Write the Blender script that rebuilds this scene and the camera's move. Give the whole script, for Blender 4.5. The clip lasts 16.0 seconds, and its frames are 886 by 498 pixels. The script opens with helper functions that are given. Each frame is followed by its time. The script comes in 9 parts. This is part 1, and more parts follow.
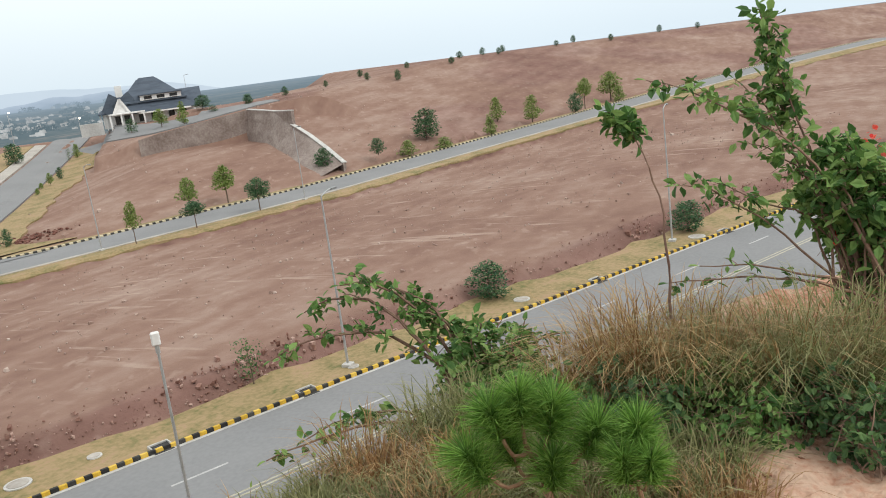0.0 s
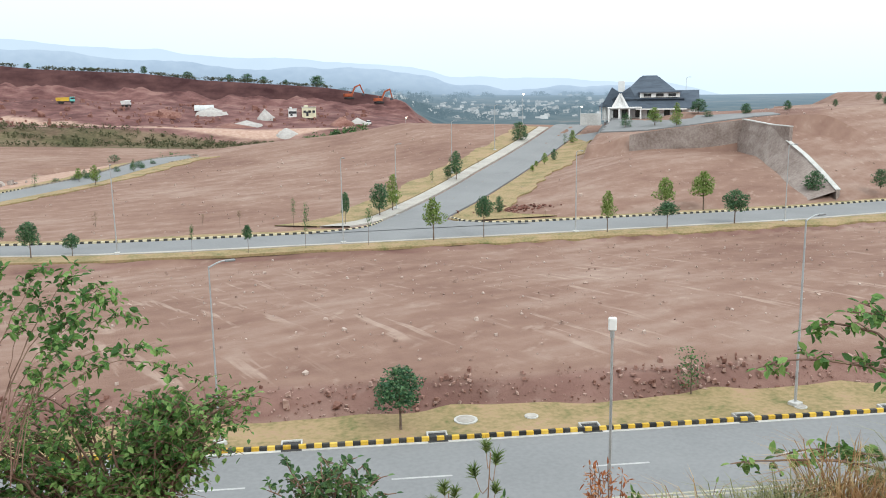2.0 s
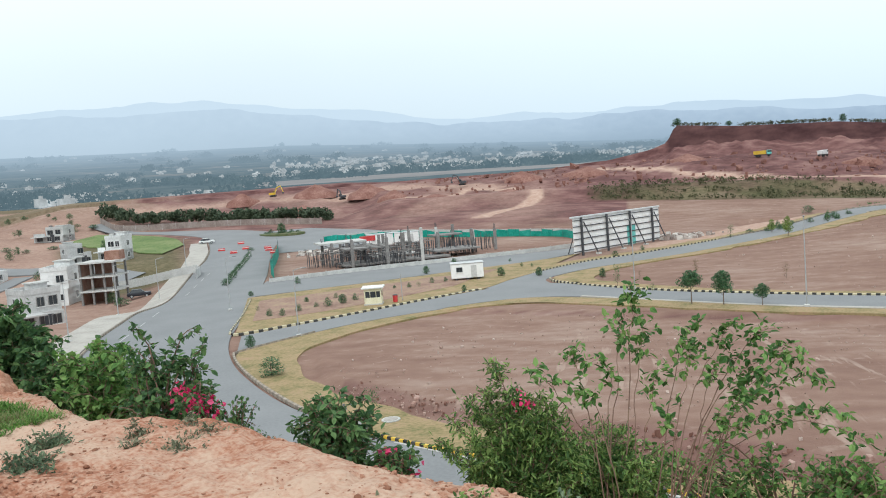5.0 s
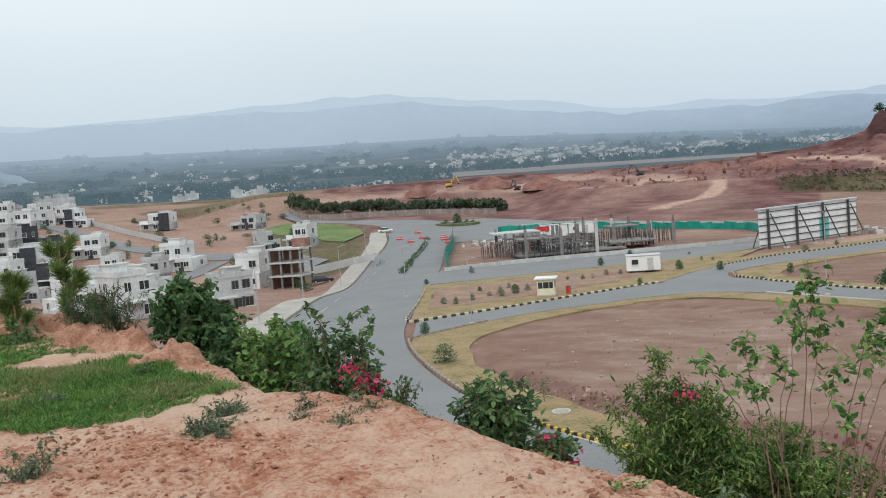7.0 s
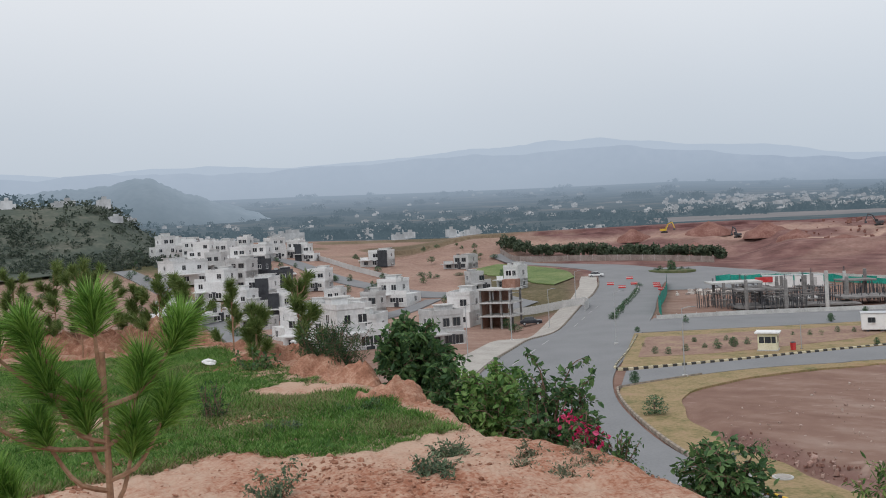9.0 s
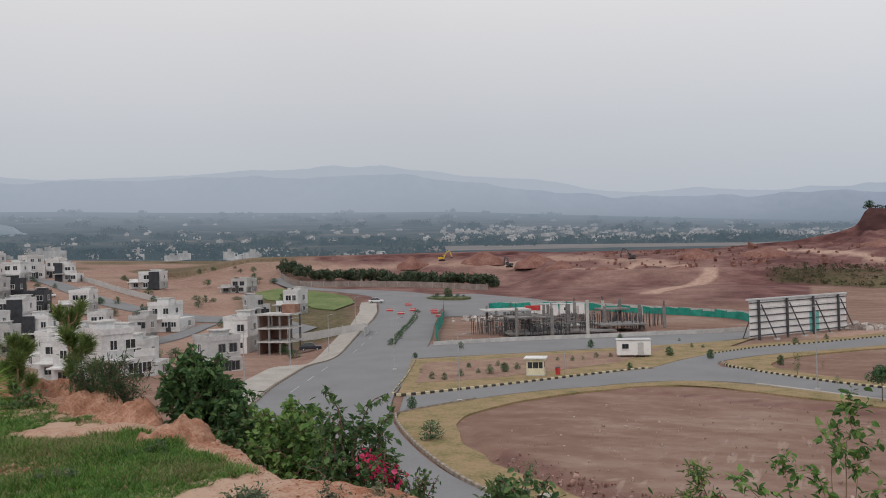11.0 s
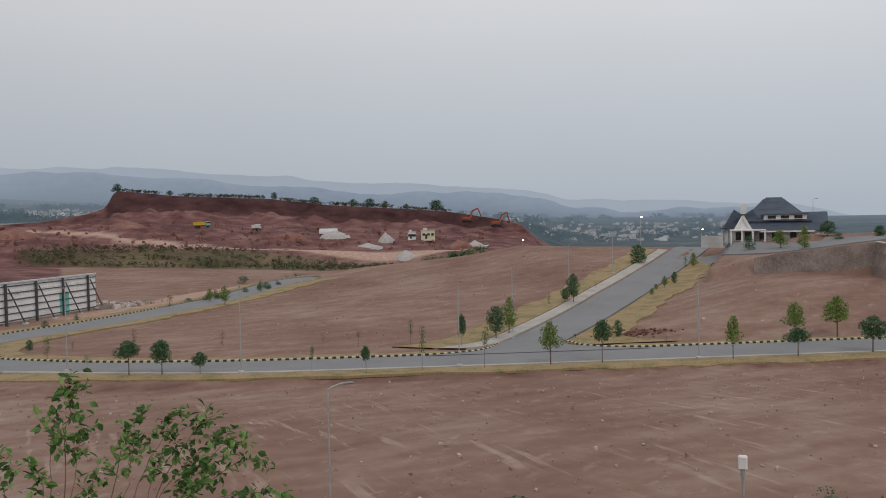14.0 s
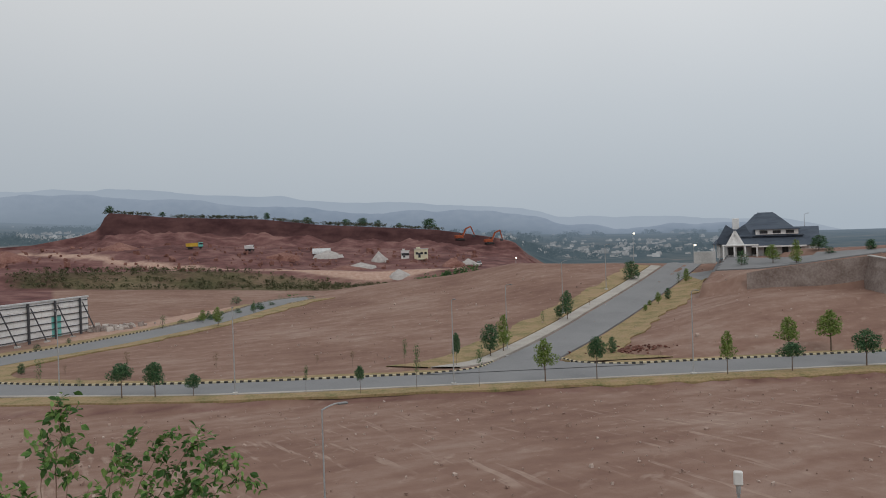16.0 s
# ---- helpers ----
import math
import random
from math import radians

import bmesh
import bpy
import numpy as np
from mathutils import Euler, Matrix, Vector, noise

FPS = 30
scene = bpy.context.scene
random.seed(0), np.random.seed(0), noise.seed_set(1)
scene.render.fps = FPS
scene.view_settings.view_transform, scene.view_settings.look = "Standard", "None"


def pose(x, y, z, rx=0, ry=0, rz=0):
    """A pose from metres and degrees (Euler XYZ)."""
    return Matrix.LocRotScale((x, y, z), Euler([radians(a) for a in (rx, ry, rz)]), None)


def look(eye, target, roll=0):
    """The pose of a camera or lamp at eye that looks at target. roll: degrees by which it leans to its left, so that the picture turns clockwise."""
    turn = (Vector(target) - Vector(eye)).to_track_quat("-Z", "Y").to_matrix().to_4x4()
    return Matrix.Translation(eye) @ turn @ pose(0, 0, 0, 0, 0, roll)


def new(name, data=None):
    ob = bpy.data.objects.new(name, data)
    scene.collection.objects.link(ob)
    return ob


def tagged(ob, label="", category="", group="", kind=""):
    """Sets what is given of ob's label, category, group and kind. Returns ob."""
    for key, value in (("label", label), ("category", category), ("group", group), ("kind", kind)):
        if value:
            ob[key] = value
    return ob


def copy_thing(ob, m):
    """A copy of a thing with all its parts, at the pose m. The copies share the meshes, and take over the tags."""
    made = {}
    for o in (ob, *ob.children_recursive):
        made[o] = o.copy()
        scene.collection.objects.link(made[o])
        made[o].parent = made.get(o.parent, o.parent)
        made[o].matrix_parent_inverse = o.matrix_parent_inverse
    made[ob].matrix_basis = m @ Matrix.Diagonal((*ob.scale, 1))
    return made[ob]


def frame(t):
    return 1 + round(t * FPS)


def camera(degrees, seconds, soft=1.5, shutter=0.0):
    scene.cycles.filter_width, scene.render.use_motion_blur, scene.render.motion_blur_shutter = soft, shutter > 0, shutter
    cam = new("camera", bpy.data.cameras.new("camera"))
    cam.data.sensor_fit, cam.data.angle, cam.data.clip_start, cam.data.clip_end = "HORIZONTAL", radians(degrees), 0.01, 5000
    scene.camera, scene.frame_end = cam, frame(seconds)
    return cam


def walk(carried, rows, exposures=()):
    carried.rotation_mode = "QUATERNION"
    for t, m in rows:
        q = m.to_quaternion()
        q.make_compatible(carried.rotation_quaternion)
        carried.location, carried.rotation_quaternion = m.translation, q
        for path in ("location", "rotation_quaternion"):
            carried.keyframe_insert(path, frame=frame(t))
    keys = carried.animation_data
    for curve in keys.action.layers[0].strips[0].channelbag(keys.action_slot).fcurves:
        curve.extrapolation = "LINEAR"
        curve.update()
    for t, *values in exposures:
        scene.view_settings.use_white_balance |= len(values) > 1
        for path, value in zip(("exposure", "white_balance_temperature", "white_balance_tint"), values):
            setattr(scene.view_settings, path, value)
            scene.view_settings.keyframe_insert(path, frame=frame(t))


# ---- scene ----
cam = camera(54.46, 16.0, soft=1.0)
# seconds, eye in metres, heading, pitch, roll in degrees
ROWS = [
    (0.0, 0.236, 0.117, 14.930, -44.72, -12.84, 7.27),
    (0.5, 0.197, 0.150, 14.912, -36.09, -14.26, 5.90),
    (1.0, 0.145, 0.154, 14.909, -31.67, -15.99, 4.46),
    (1.5, 0.029, 0.099, 14.927, -21.91, -10.68, 2.29),
    (2.0, -0.034, 0.084, 14.923, -12.77, -10.29, 0.91),
    (2.5, 0.014, 0.048, 14.905, -6.90, -11.40, -0.85),
    (3.0, 0.044, 0.037, 14.925, 3.01, -10.76, -0.26),
    (3.5, 0.076, 0.034, 14.929, 9.85, -10.08, 0.60),
    (4.0, 0.092, 0.008, 14.951, 17.21, -8.99, 1.43),
    (4.5, 0.044, -0.020, 14.979, 25.12, -6.44, 3.73),
    (5.0, -0.009, -0.030, 14.988, 30.91, -4.79, 4.46),
    (5.2, -0.026, -0.024, 14.989, 32.98, -4.33, 4.29),
    (7.3, 0.045, 0.055, 14.927, 45.22, -3.90, 4.42),
    (7.5, 0.051, 0.035, 14.940, 47.68, -3.09, 4.10),
    (8.0, 0.041, -0.001, 14.952, 54.92, -1.20, 3.36),
    (8.2, 0.043, -0.012, 14.954, 56.89, -0.74, 3.16),
    (10.3, -0.128, -0.165, 15.083, 50.25, -0.19, 2.17),
    (10.5, -0.135, -0.172, 15.091, 47.94, 0.08, 1.93),
    (11.0, -0.159, -0.172, 15.099, 42.00, 0.35, 1.58),
    (11.5, -0.112, -0.119, 15.100, 34.41, 0.01, 1.79),
    (12.0, -0.036, -0.077, 15.095, 21.68, -0.57, 1.55),
    (12.5, -0.040, -0.064, 15.114, 11.06, -1.41, 2.81),
    (13.0, -0.044, -0.062, 15.122, 4.61, -1.40, 3.64),
    (13.5, -0.077, -0.024, 15.100, -1.26, -1.86, 1.84),
    (14.0, -0.072, 0.066, 15.085, -5.05, -2.09, 1.22),
    (14.5, -0.082, 0.042, 15.093, -5.64, -1.87, 1.75),
    (15.0, -0.055, 0.040, 15.093, -6.07, -1.70, 2.01),
    (15.5, -0.065, 0.038, 15.089, -5.92, -1.25, 1.64),
    (16.0, -0.056, 0.042, 15.086, -5.51, -0.87, 1.85),
]
walk(cam, [(t, pose(x, y, z, 90 + pitch, roll, yaw)) for t, x, y, z, yaw, pitch, roll in ROWS],
     exposures=[(0.0, 0.58, 6500, 8), (1.0, 0.98, 6150, 4), (2.0, 0.84, 6120, 5), (3.0, 0.7, 6060, 5), (4.0, 0.72, 6050, 4), (5.0, 0.61, 6020, 4), (7.5, 0.22, 6130, 8), (8.2, 0.12, 6100, 10), (10.3, -0.04, 6420, 14), (12.0, -0.27, 6500, 15), (16.0, -0.34, 6350, 11)])



# ---- world and light: a hazy overcast afternoon ----
world = bpy.data.worlds.new("hazy_sky")
scene.world = world
world.use_nodes = True
wn, wl = world.node_tree.nodes, world.node_tree.links
wn.clear()
SUN_EL, SUN_AZ = 48, -150
sky = wn.new("ShaderNodeTexSky")
sky.sky_type = "NISHITA"
sky.sun_disc = False
sky.sun_elevation, sky.sun_rotation = radians(SUN_EL), radians(SUN_AZ)
sky.air_density, sky.dust_density, sky.ozone_density = 1.2, 5.0, 1.2
sky_bg = wn.new("ShaderNodeBackground")
sky_bg.inputs["Strength"].default_value = 0.05
wl.new(sky.outputs["Color"], sky_bg.inputs["Color"])
# the layer of haze and thin cloud that whitens the whole sky, bluer towards the horizon and the north-east
coord = wn.new("ShaderNodeTexCoord")
sep = wn.new("ShaderNodeSeparateXYZ")
wl.new(coord.outputs["Generated"], sep.inputs["Vector"])
ramp = wn.new("ShaderNodeValToRGB")
ramp.color_ramp.elements[0].position, ramp.color_ramp.elements[0].color = 0.0, (0.6, 0.685, 0.755, 1)
ramp.color_ramp.elements[1].position, ramp.color_ramp.elements[1].color = 0.3, (1.07, 1.08, 1.06, 1)
mid = ramp.color_ramp.elements.new(0.14)
mid.color = (0.79, 0.845, 0.88, 1)
wl.new(sep.outputs["Z"], ramp.inputs["Fac"])
cloud = wn.new("ShaderNodeTexNoise")
cloud.inputs["Scale"].default_value, cloud.inputs["Detail"].default_value = 1.6, 3.0
wl.new(coord.outputs["Generated"], cloud.inputs["Vector"])
side = wn.new("ShaderNodeMapRange")
side.inputs["From Min"].default_value, side.inputs["From Max"].default_value = -0.7, 0.7
side.inputs["To Min"].default_value, side.inputs["To Max"].default_value = 0.81, 0.98
wl.new(sep.outputs["X"], side.inputs["Value"])
puff = wn.new("ShaderNodeMapRange")
puff.inputs["From Min"].default_value, puff.inputs["From Max"].default_value = 0.3, 0.7
puff.inputs["To Min"].default_value, puff.inputs["To Max"].default_value = 0.97, 1.03
wl.new(cloud.outputs["Fac"], puff.inputs["Value"])
amount = wn.new("ShaderNodeMath")
amount.operation = "MULTIPLY"
wl.new(side.outputs["Result"], amount.inputs[0])
wl.new(puff.outputs["Result"], amount.inputs[1])
haze_bg = wn.new("ShaderNodeBackground")
wl.new(ramp.outputs["Color"], haze_bg.inputs["Color"])
wl.new(amount.outputs["Value"], haze_bg.inputs["Strength"])
both = wn.new("ShaderNodeMixShader")
both.inputs["Fac"].default_value = 0.88
wl.new(sky_bg.outputs["Background"], both.inputs[1])
wl.new(haze_bg.outputs["Background"], both.inputs[2])
wout = wn.new("ShaderNodeOutputWorld")
wl.new(both.outputs["Shader"], wout.inputs["Surface"])

sun_data = bpy.data.lights.new("sun", "SUN")
sun_data.energy, sun_data.angle, sun_data.color = 0.8, radians(18), (1.0, 0.95, 0.88)
sun = new("sun", sun_data)
sun.matrix_world = look((60 * math.sin(radians(SUN_AZ)) * -1, -80, 90), (0, 0, 0))

# ---- materials ----
MATS = {}


def material(name, stops, scale=1.0, rough=0.9, bump=0.0, bump_scale=None, fine=8.0, metal=0.0, spread=0.0, per="none", detail=5.0, stretch=(1, 1, 1), spec=0.25):
    """A procedural surface: colours run along a coarse noise mixed with a fine one. spread: colour change from piece to piece."""
    if name in MATS:
        return MATS[name]
    m = bpy.data.materials.new(name)
    m.use_nodes = True
    nt = m.node_tree
    n, l = nt.nodes, nt.links
    b = n["Principled BSDF"]
    b.inputs["Roughness"].default_value, b.inputs["Metallic"].default_value = rough, metal
    b.inputs["Specular IOR Level"].default_value = spec
    geo = n.new("ShaderNodeNewGeometry")
    mp = n.new("ShaderNodeMapping")
    mp.inputs["Scale"].default_value = stretch
    l.new(geo.outputs["Position"], mp.inputs["Vector"])
    big, small = n.new("ShaderNodeTexNoise"), n.new("ShaderNodeTexNoise")
    for t, s in ((big, scale), (small, scale * fine)):
        t.inputs["Scale"].default_value, t.inputs["Detail"].default_value = s, detail
        l.new(mp.outputs["Vector"], t.inputs["Vector"])
    mix = n.new("ShaderNodeMath")
    mix.operation = "MULTIPLY_ADD"
    mix.inputs[1].default_value = 0.45
    l.new(small.outputs["Fac"], mix.inputs[0])
    part_ = n.new("ShaderNodeMath")
    part_.operation = "MULTIPLY"
    part_.inputs[1].default_value = 0.55
    l.new(big.outputs["Fac"], part_.inputs[0])
    l.new(part_.outputs["Value"], mix.inputs[2])
    value = mix.outputs["Value"]
    if per != "none":
        rnd = n.new("ShaderNodeObjectInfo").outputs["Random"] if per == "object" else geo.outputs["Random Per Island"]
        add = n.new("ShaderNodeMath")
        add.operation = "MULTIPLY_ADD"
        add.inputs[1].default_value = spread
        l.new(rnd, add.inputs[0])
        shift = n.new("ShaderNodeMath")
        shift.operation = "SUBTRACT"
        shift.inputs[1].default_value = spread / 2
        l.new(value, shift.inputs[0])
        l.new(shift.outputs["Value"], add.inputs[2])
        value = add.outputs["Value"]
    ramp_ = n.new("ShaderNodeValToRGB")
    els = ramp_.color_ramp.elements
    lo, hi = 0.34, 0.66
    for i, c in enumerate(stops):
        p = lo + (hi - lo) * i / max(1, len(stops) - 1)
        e = els[i] if i < 2 else els.new(p)
        e.position, e.color = p, (*c, 1)
    l.new(value, ramp_.inputs["Fac"])
    l.new(ramp_.outputs["Color"], b.inputs["Base Color"])
    if bump:
        bp = n.new("ShaderNodeBump")
        bp.inputs["Strength"].default_value, bp.inputs["Distance"].default_value = 1.0, bump
        t = n.new("ShaderNodeTexNoise")
        t.inputs["Scale"].default_value, t.inputs["Detail"].default_value = bump_scale or scale * fine, 6.0
        l.new(mp.outputs["Vector"], t.inputs["Vector"])
        l.new(t.outputs["Fac"], bp.inputs["Height"])
        l.new(bp.outputs["Normal"], b.inputs["Normal"])
    MATS[name] = m
    return m


def leaf_material(name, stops, scale=3.0, thin=0.35):
    """Leaves: coloured from leaf to leaf, and letting some light through."""
    m = material(name, stops, scale=scale, rough=0.55, per="island", spread=0.5, fine=6, spec=0.3)
    n, l = m.node_tree.nodes, m.node_tree.links
    b = n["Principled BSDF"]
    tr = n.new("ShaderNodeBsdfTranslucent")
    l.new(n["Color Ramp"].outputs["Color"], tr.inputs["Color"])
    mx = n.new("ShaderNodeMixShader")
    mx.inputs["Fac"].default_value = thin
    l.new(b.outputs["BSDF"], mx.inputs[1])
    l.new(tr.outputs["BSDF"], mx.inputs[2])
    l.new(mx.outputs["Shader"], n["Material Output"].inputs["Surface"])
    return m


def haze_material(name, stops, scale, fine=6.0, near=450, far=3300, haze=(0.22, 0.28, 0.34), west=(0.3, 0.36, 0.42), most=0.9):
    """Distance with haze put into its glow colour, thicker farther off and westward."""
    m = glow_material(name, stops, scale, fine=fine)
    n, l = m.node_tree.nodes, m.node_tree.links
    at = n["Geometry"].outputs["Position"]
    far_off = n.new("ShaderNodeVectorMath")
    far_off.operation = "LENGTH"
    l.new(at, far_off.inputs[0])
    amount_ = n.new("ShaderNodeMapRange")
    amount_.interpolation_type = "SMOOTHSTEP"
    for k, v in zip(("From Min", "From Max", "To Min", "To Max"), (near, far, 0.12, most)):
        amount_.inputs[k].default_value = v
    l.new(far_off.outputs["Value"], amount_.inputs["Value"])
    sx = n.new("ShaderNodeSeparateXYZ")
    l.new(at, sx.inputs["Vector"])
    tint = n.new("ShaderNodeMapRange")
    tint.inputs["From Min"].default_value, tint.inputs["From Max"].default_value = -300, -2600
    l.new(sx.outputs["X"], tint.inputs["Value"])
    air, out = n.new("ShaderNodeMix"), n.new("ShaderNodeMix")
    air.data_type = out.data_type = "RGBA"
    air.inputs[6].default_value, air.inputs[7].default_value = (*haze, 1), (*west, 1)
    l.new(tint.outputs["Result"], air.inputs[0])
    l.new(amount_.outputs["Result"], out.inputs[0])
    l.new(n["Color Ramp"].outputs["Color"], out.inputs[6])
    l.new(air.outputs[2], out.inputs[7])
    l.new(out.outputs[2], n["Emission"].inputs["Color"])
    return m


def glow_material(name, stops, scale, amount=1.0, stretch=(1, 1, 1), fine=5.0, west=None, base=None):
    """Hazy distance: a glowing backdrop with the light of the haze in its colour."""
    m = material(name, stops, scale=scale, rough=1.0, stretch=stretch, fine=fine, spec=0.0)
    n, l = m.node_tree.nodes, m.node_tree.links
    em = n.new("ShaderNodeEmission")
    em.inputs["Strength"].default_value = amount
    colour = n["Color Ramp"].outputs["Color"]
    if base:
        # darker wooded foot; haze is mixed into the colour towards the top
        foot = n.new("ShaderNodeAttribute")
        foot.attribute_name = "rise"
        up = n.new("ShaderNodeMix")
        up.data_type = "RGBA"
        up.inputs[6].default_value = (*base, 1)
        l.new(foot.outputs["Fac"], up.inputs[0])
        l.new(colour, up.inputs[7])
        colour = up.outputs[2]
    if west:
        # thicker haze to the west, mixed into the colour
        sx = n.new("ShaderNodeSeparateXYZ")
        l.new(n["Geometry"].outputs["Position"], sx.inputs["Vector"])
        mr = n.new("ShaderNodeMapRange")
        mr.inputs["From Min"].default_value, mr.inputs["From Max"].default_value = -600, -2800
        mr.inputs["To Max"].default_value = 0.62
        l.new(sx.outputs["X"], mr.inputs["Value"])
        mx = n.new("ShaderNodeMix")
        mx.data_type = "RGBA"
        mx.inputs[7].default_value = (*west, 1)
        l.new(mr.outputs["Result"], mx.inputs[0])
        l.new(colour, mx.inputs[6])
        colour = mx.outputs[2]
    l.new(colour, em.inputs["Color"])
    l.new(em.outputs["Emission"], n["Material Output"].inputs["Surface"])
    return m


ASPHALT = material("asphalt", [(0.185, 0.188, 0.195), (0.21, 0.213, 0.22), (0.232, 0.235, 0.241)], scale=0.16, fine=30, rough=0.85, bump=0.004, bump_scale=30, stretch=(1, 1, 1))
PAVING = material("paving", [(0.3, 0.275, 0.25), (0.38, 0.355, 0.325), (0.45, 0.42, 0.385)], scale=0.4, fine=10, bump=0.004, bump_scale=14)
CONCRETE = material("concrete", [(0.36, 0.35, 0.34), (0.48, 0.475, 0.46), (0.58, 0.57, 0.55)], scale=0.7, fine=8, bump=0.006, bump_scale=12)
DARK_CONCRETE = material("dark_concrete", [(0.12, 0.115, 0.11), (0.2, 0.19, 0.185), (0.29, 0.28, 0.27)], scale=0.6, fine=6)
STONE_WALL = material("stone_wall", [(0.17, 0.13, 0.115), (0.25, 0.205, 0.185), (0.33, 0.285, 0.26)], scale=0.45, fine=7, bump=0.05, bump_scale=2.2)
WHITE_PAINT = material("white_paint", [(0.62, 0.61, 0.6), (0.74, 0.735, 0.73), (0.8, 0.8, 0.79)], scale=0.35, fine=9, rough=0.7, bump=0.003, bump_scale=9)
TOWN_WHITE = material("weathered_white_render", [(0.5, 0.5, 0.495), (0.63, 0.63, 0.625), (0.72, 0.72, 0.715)], scale=0.3, fine=8, rough=0.8, per="object", spread=0.25)
GREY_RENDER = material("grey_render", [(0.36, 0.355, 0.35), (0.46, 0.455, 0.45), (0.55, 0.545, 0.54)], scale=0.4, fine=9, bump=0.005, bump_scale=7)
DARK_CLADDING = material("dark_cladding", [(0.028, 0.03, 0.036), (0.045, 0.048, 0.055), (0.06, 0.063, 0.07)], scale=0.8, rough=0.5)
BARE_BRICK = material("bare_brick", [(0.2, 0.1, 0.075), (0.28, 0.155, 0.115), (0.34, 0.22, 0.18)], scale=0.9, fine=7, bump=0.01, bump_scale=10)
YELLOW = material("yellow_paint", [(0.50, 0.31, 0.035), (0.62, 0.40, 0.05), (0.68, 0.47, 0.10)], scale=2.5, fine=7, rough=0.75, per="object", spread=0.3, bump=0.003, bump_scale=30)
BLACK = material("black_paint", [(0.02, 0.02, 0.02), (0.035, 0.034, 0.033), (0.07, 0.066, 0.06)], scale=2.5, fine=7, rough=0.75, per="object", spread=0.3)
LINE_PAINT = material("road_line", [(0.33, 0.33, 0.33), (0.43, 0.43, 0.43), (0.52, 0.52, 0.51)], scale=1.5, fine=8)
LINE_YELLOW = material("road_line_yellow", [(0.31, 0.3, 0.25), (0.4, 0.38, 0.3), (0.48, 0.45, 0.36)], scale=1.5, fine=8)
LAMP_GREY = material("lamp_grey", [(0.16, 0.165, 0.17), (0.22, 0.225, 0.23), (0.28, 0.285, 0.29)], scale=4, rough=0.5, metal=0.3)
STEEL = material("galvanised_steel", [(0.34, 0.35, 0.36), (0.44, 0.45, 0.46), (0.5, 0.51, 0.52)], scale=3, rough=0.5, metal=0.5)
DARK_STEEL = material("dark_steel", [(0.05, 0.052, 0.058), (0.08, 0.082, 0.09), (0.11, 0.112, 0.12)], scale=3, rough=0.6, metal=0.3)
GLASS = material("window_glass", [(0.02, 0.022, 0.026), (0.03, 0.034, 0.04), (0.045, 0.05, 0.055)], scale=0.8, rough=0.12, spec=0.6)
ROOF = material("slate_roof", [(0.055, 0.07, 0.095), (0.078, 0.098, 0.13), (0.105, 0.13, 0.165)], scale=0.5, fine=12, rough=0.75, stretch=(1, 1, 4), bump=0.02, bump_scale=5)
CREAM = material("cream_paint", [(0.56, 0.52, 0.36), (0.66, 0.62, 0.45), (0.72, 0.69, 0.54)], scale=0.8, fine=8)
GREEN_NET = material("green_netting", [(0.01, 0.17, 0.13), (0.02, 0.26, 0.2), (0.05, 0.34, 0.27)], scale=0.5, fine=8, rough=0.85)
TIN = material("tin_sheet", [(0.4, 0.41, 0.42), (0.52, 0.53, 0.54), (0.62, 0.63, 0.63)], scale=0.35, fine=6, rough=0.5, metal=0.25, stretch=(1, 1, 0.3))
DIGGER_ORANGE = material("worn_orange", [(0.22, 0.05, 0.025), (0.33, 0.085, 0.04), (0.4, 0.13, 0.07)], scale=1.5)
TRUCK_YELLOW = material("truck_yellow", [(0.5, 0.3, 0.03), (0.6, 0.4, 0.05), (0.65, 0.45, 0.1)], scale=1.5, rough=0.5)
TYRE = material("tyre_rubber", [(0.02, 0.02, 0.02), (0.03, 0.03, 0.03), (0.04, 0.04, 0.04)], scale=2, rough=0.9)
RED_PAINT = material("red_paint", [(0.4, 0.03, 0.035), (0.52, 0.05, 0.05), (0.58, 0.1, 0.1)], scale=1.5, rough=0.6)
TEAL_PAINT = material("teal_paint", [(0.1, 0.4, 0.38), (0.16, 0.5, 0.46), (0.25, 0.56, 0.52)], scale=1.5, rough=0.6)
BARK = material("bark", [(0.09, 0.065, 0.05), (0.15, 0.11, 0.085), (0.2, 0.155, 0.125)], scale=6, fine=6, bump=0.004)
TWIG = material("red_twig", [(0.13, 0.075, 0.06), (0.19, 0.12, 0.09), (0.25, 0.17, 0.12)], scale=9, fine=6)
PINE_BARK = material("pine_bark", [(0.2, 0.115, 0.07), (0.29, 0.175, 0.11), (0.36, 0.235, 0.16)], scale=14, fine=5, bump=0.003)
LEAF = leaf_material("bush_leaf", [(0.05, 0.12, 0.03), (0.11, 0.225, 0.055), (0.23, 0.36, 0.11)])
LEAF_DARK = leaf_material("dark_leaf", [(0.045, 0.1, 0.04), (0.08, 0.16, 0.058), (0.14, 0.24, 0.085)])
LEAF_GREY = leaf_material("grey_leaf", [(0.07, 0.11, 0.065), (0.12, 0.175, 0.1), (0.19, 0.25, 0.15)])
WITHERED = leaf_material("withered_weed", [(0.1, 0.115, 0.07), (0.17, 0.185, 0.115), (0.27, 0.27, 0.18)], scale=5)
LEAF_FEATHER = leaf_material("feathery_leaf", [(0.055, 0.115, 0.032), (0.125, 0.22, 0.058), (0.26, 0.37, 0.11)])
TREE_LEAF = leaf_material("tree_leaf", [(0.03, 0.085, 0.04), (0.055, 0.13, 0.055), (0.1, 0.19, 0.08)], thin=0.2)
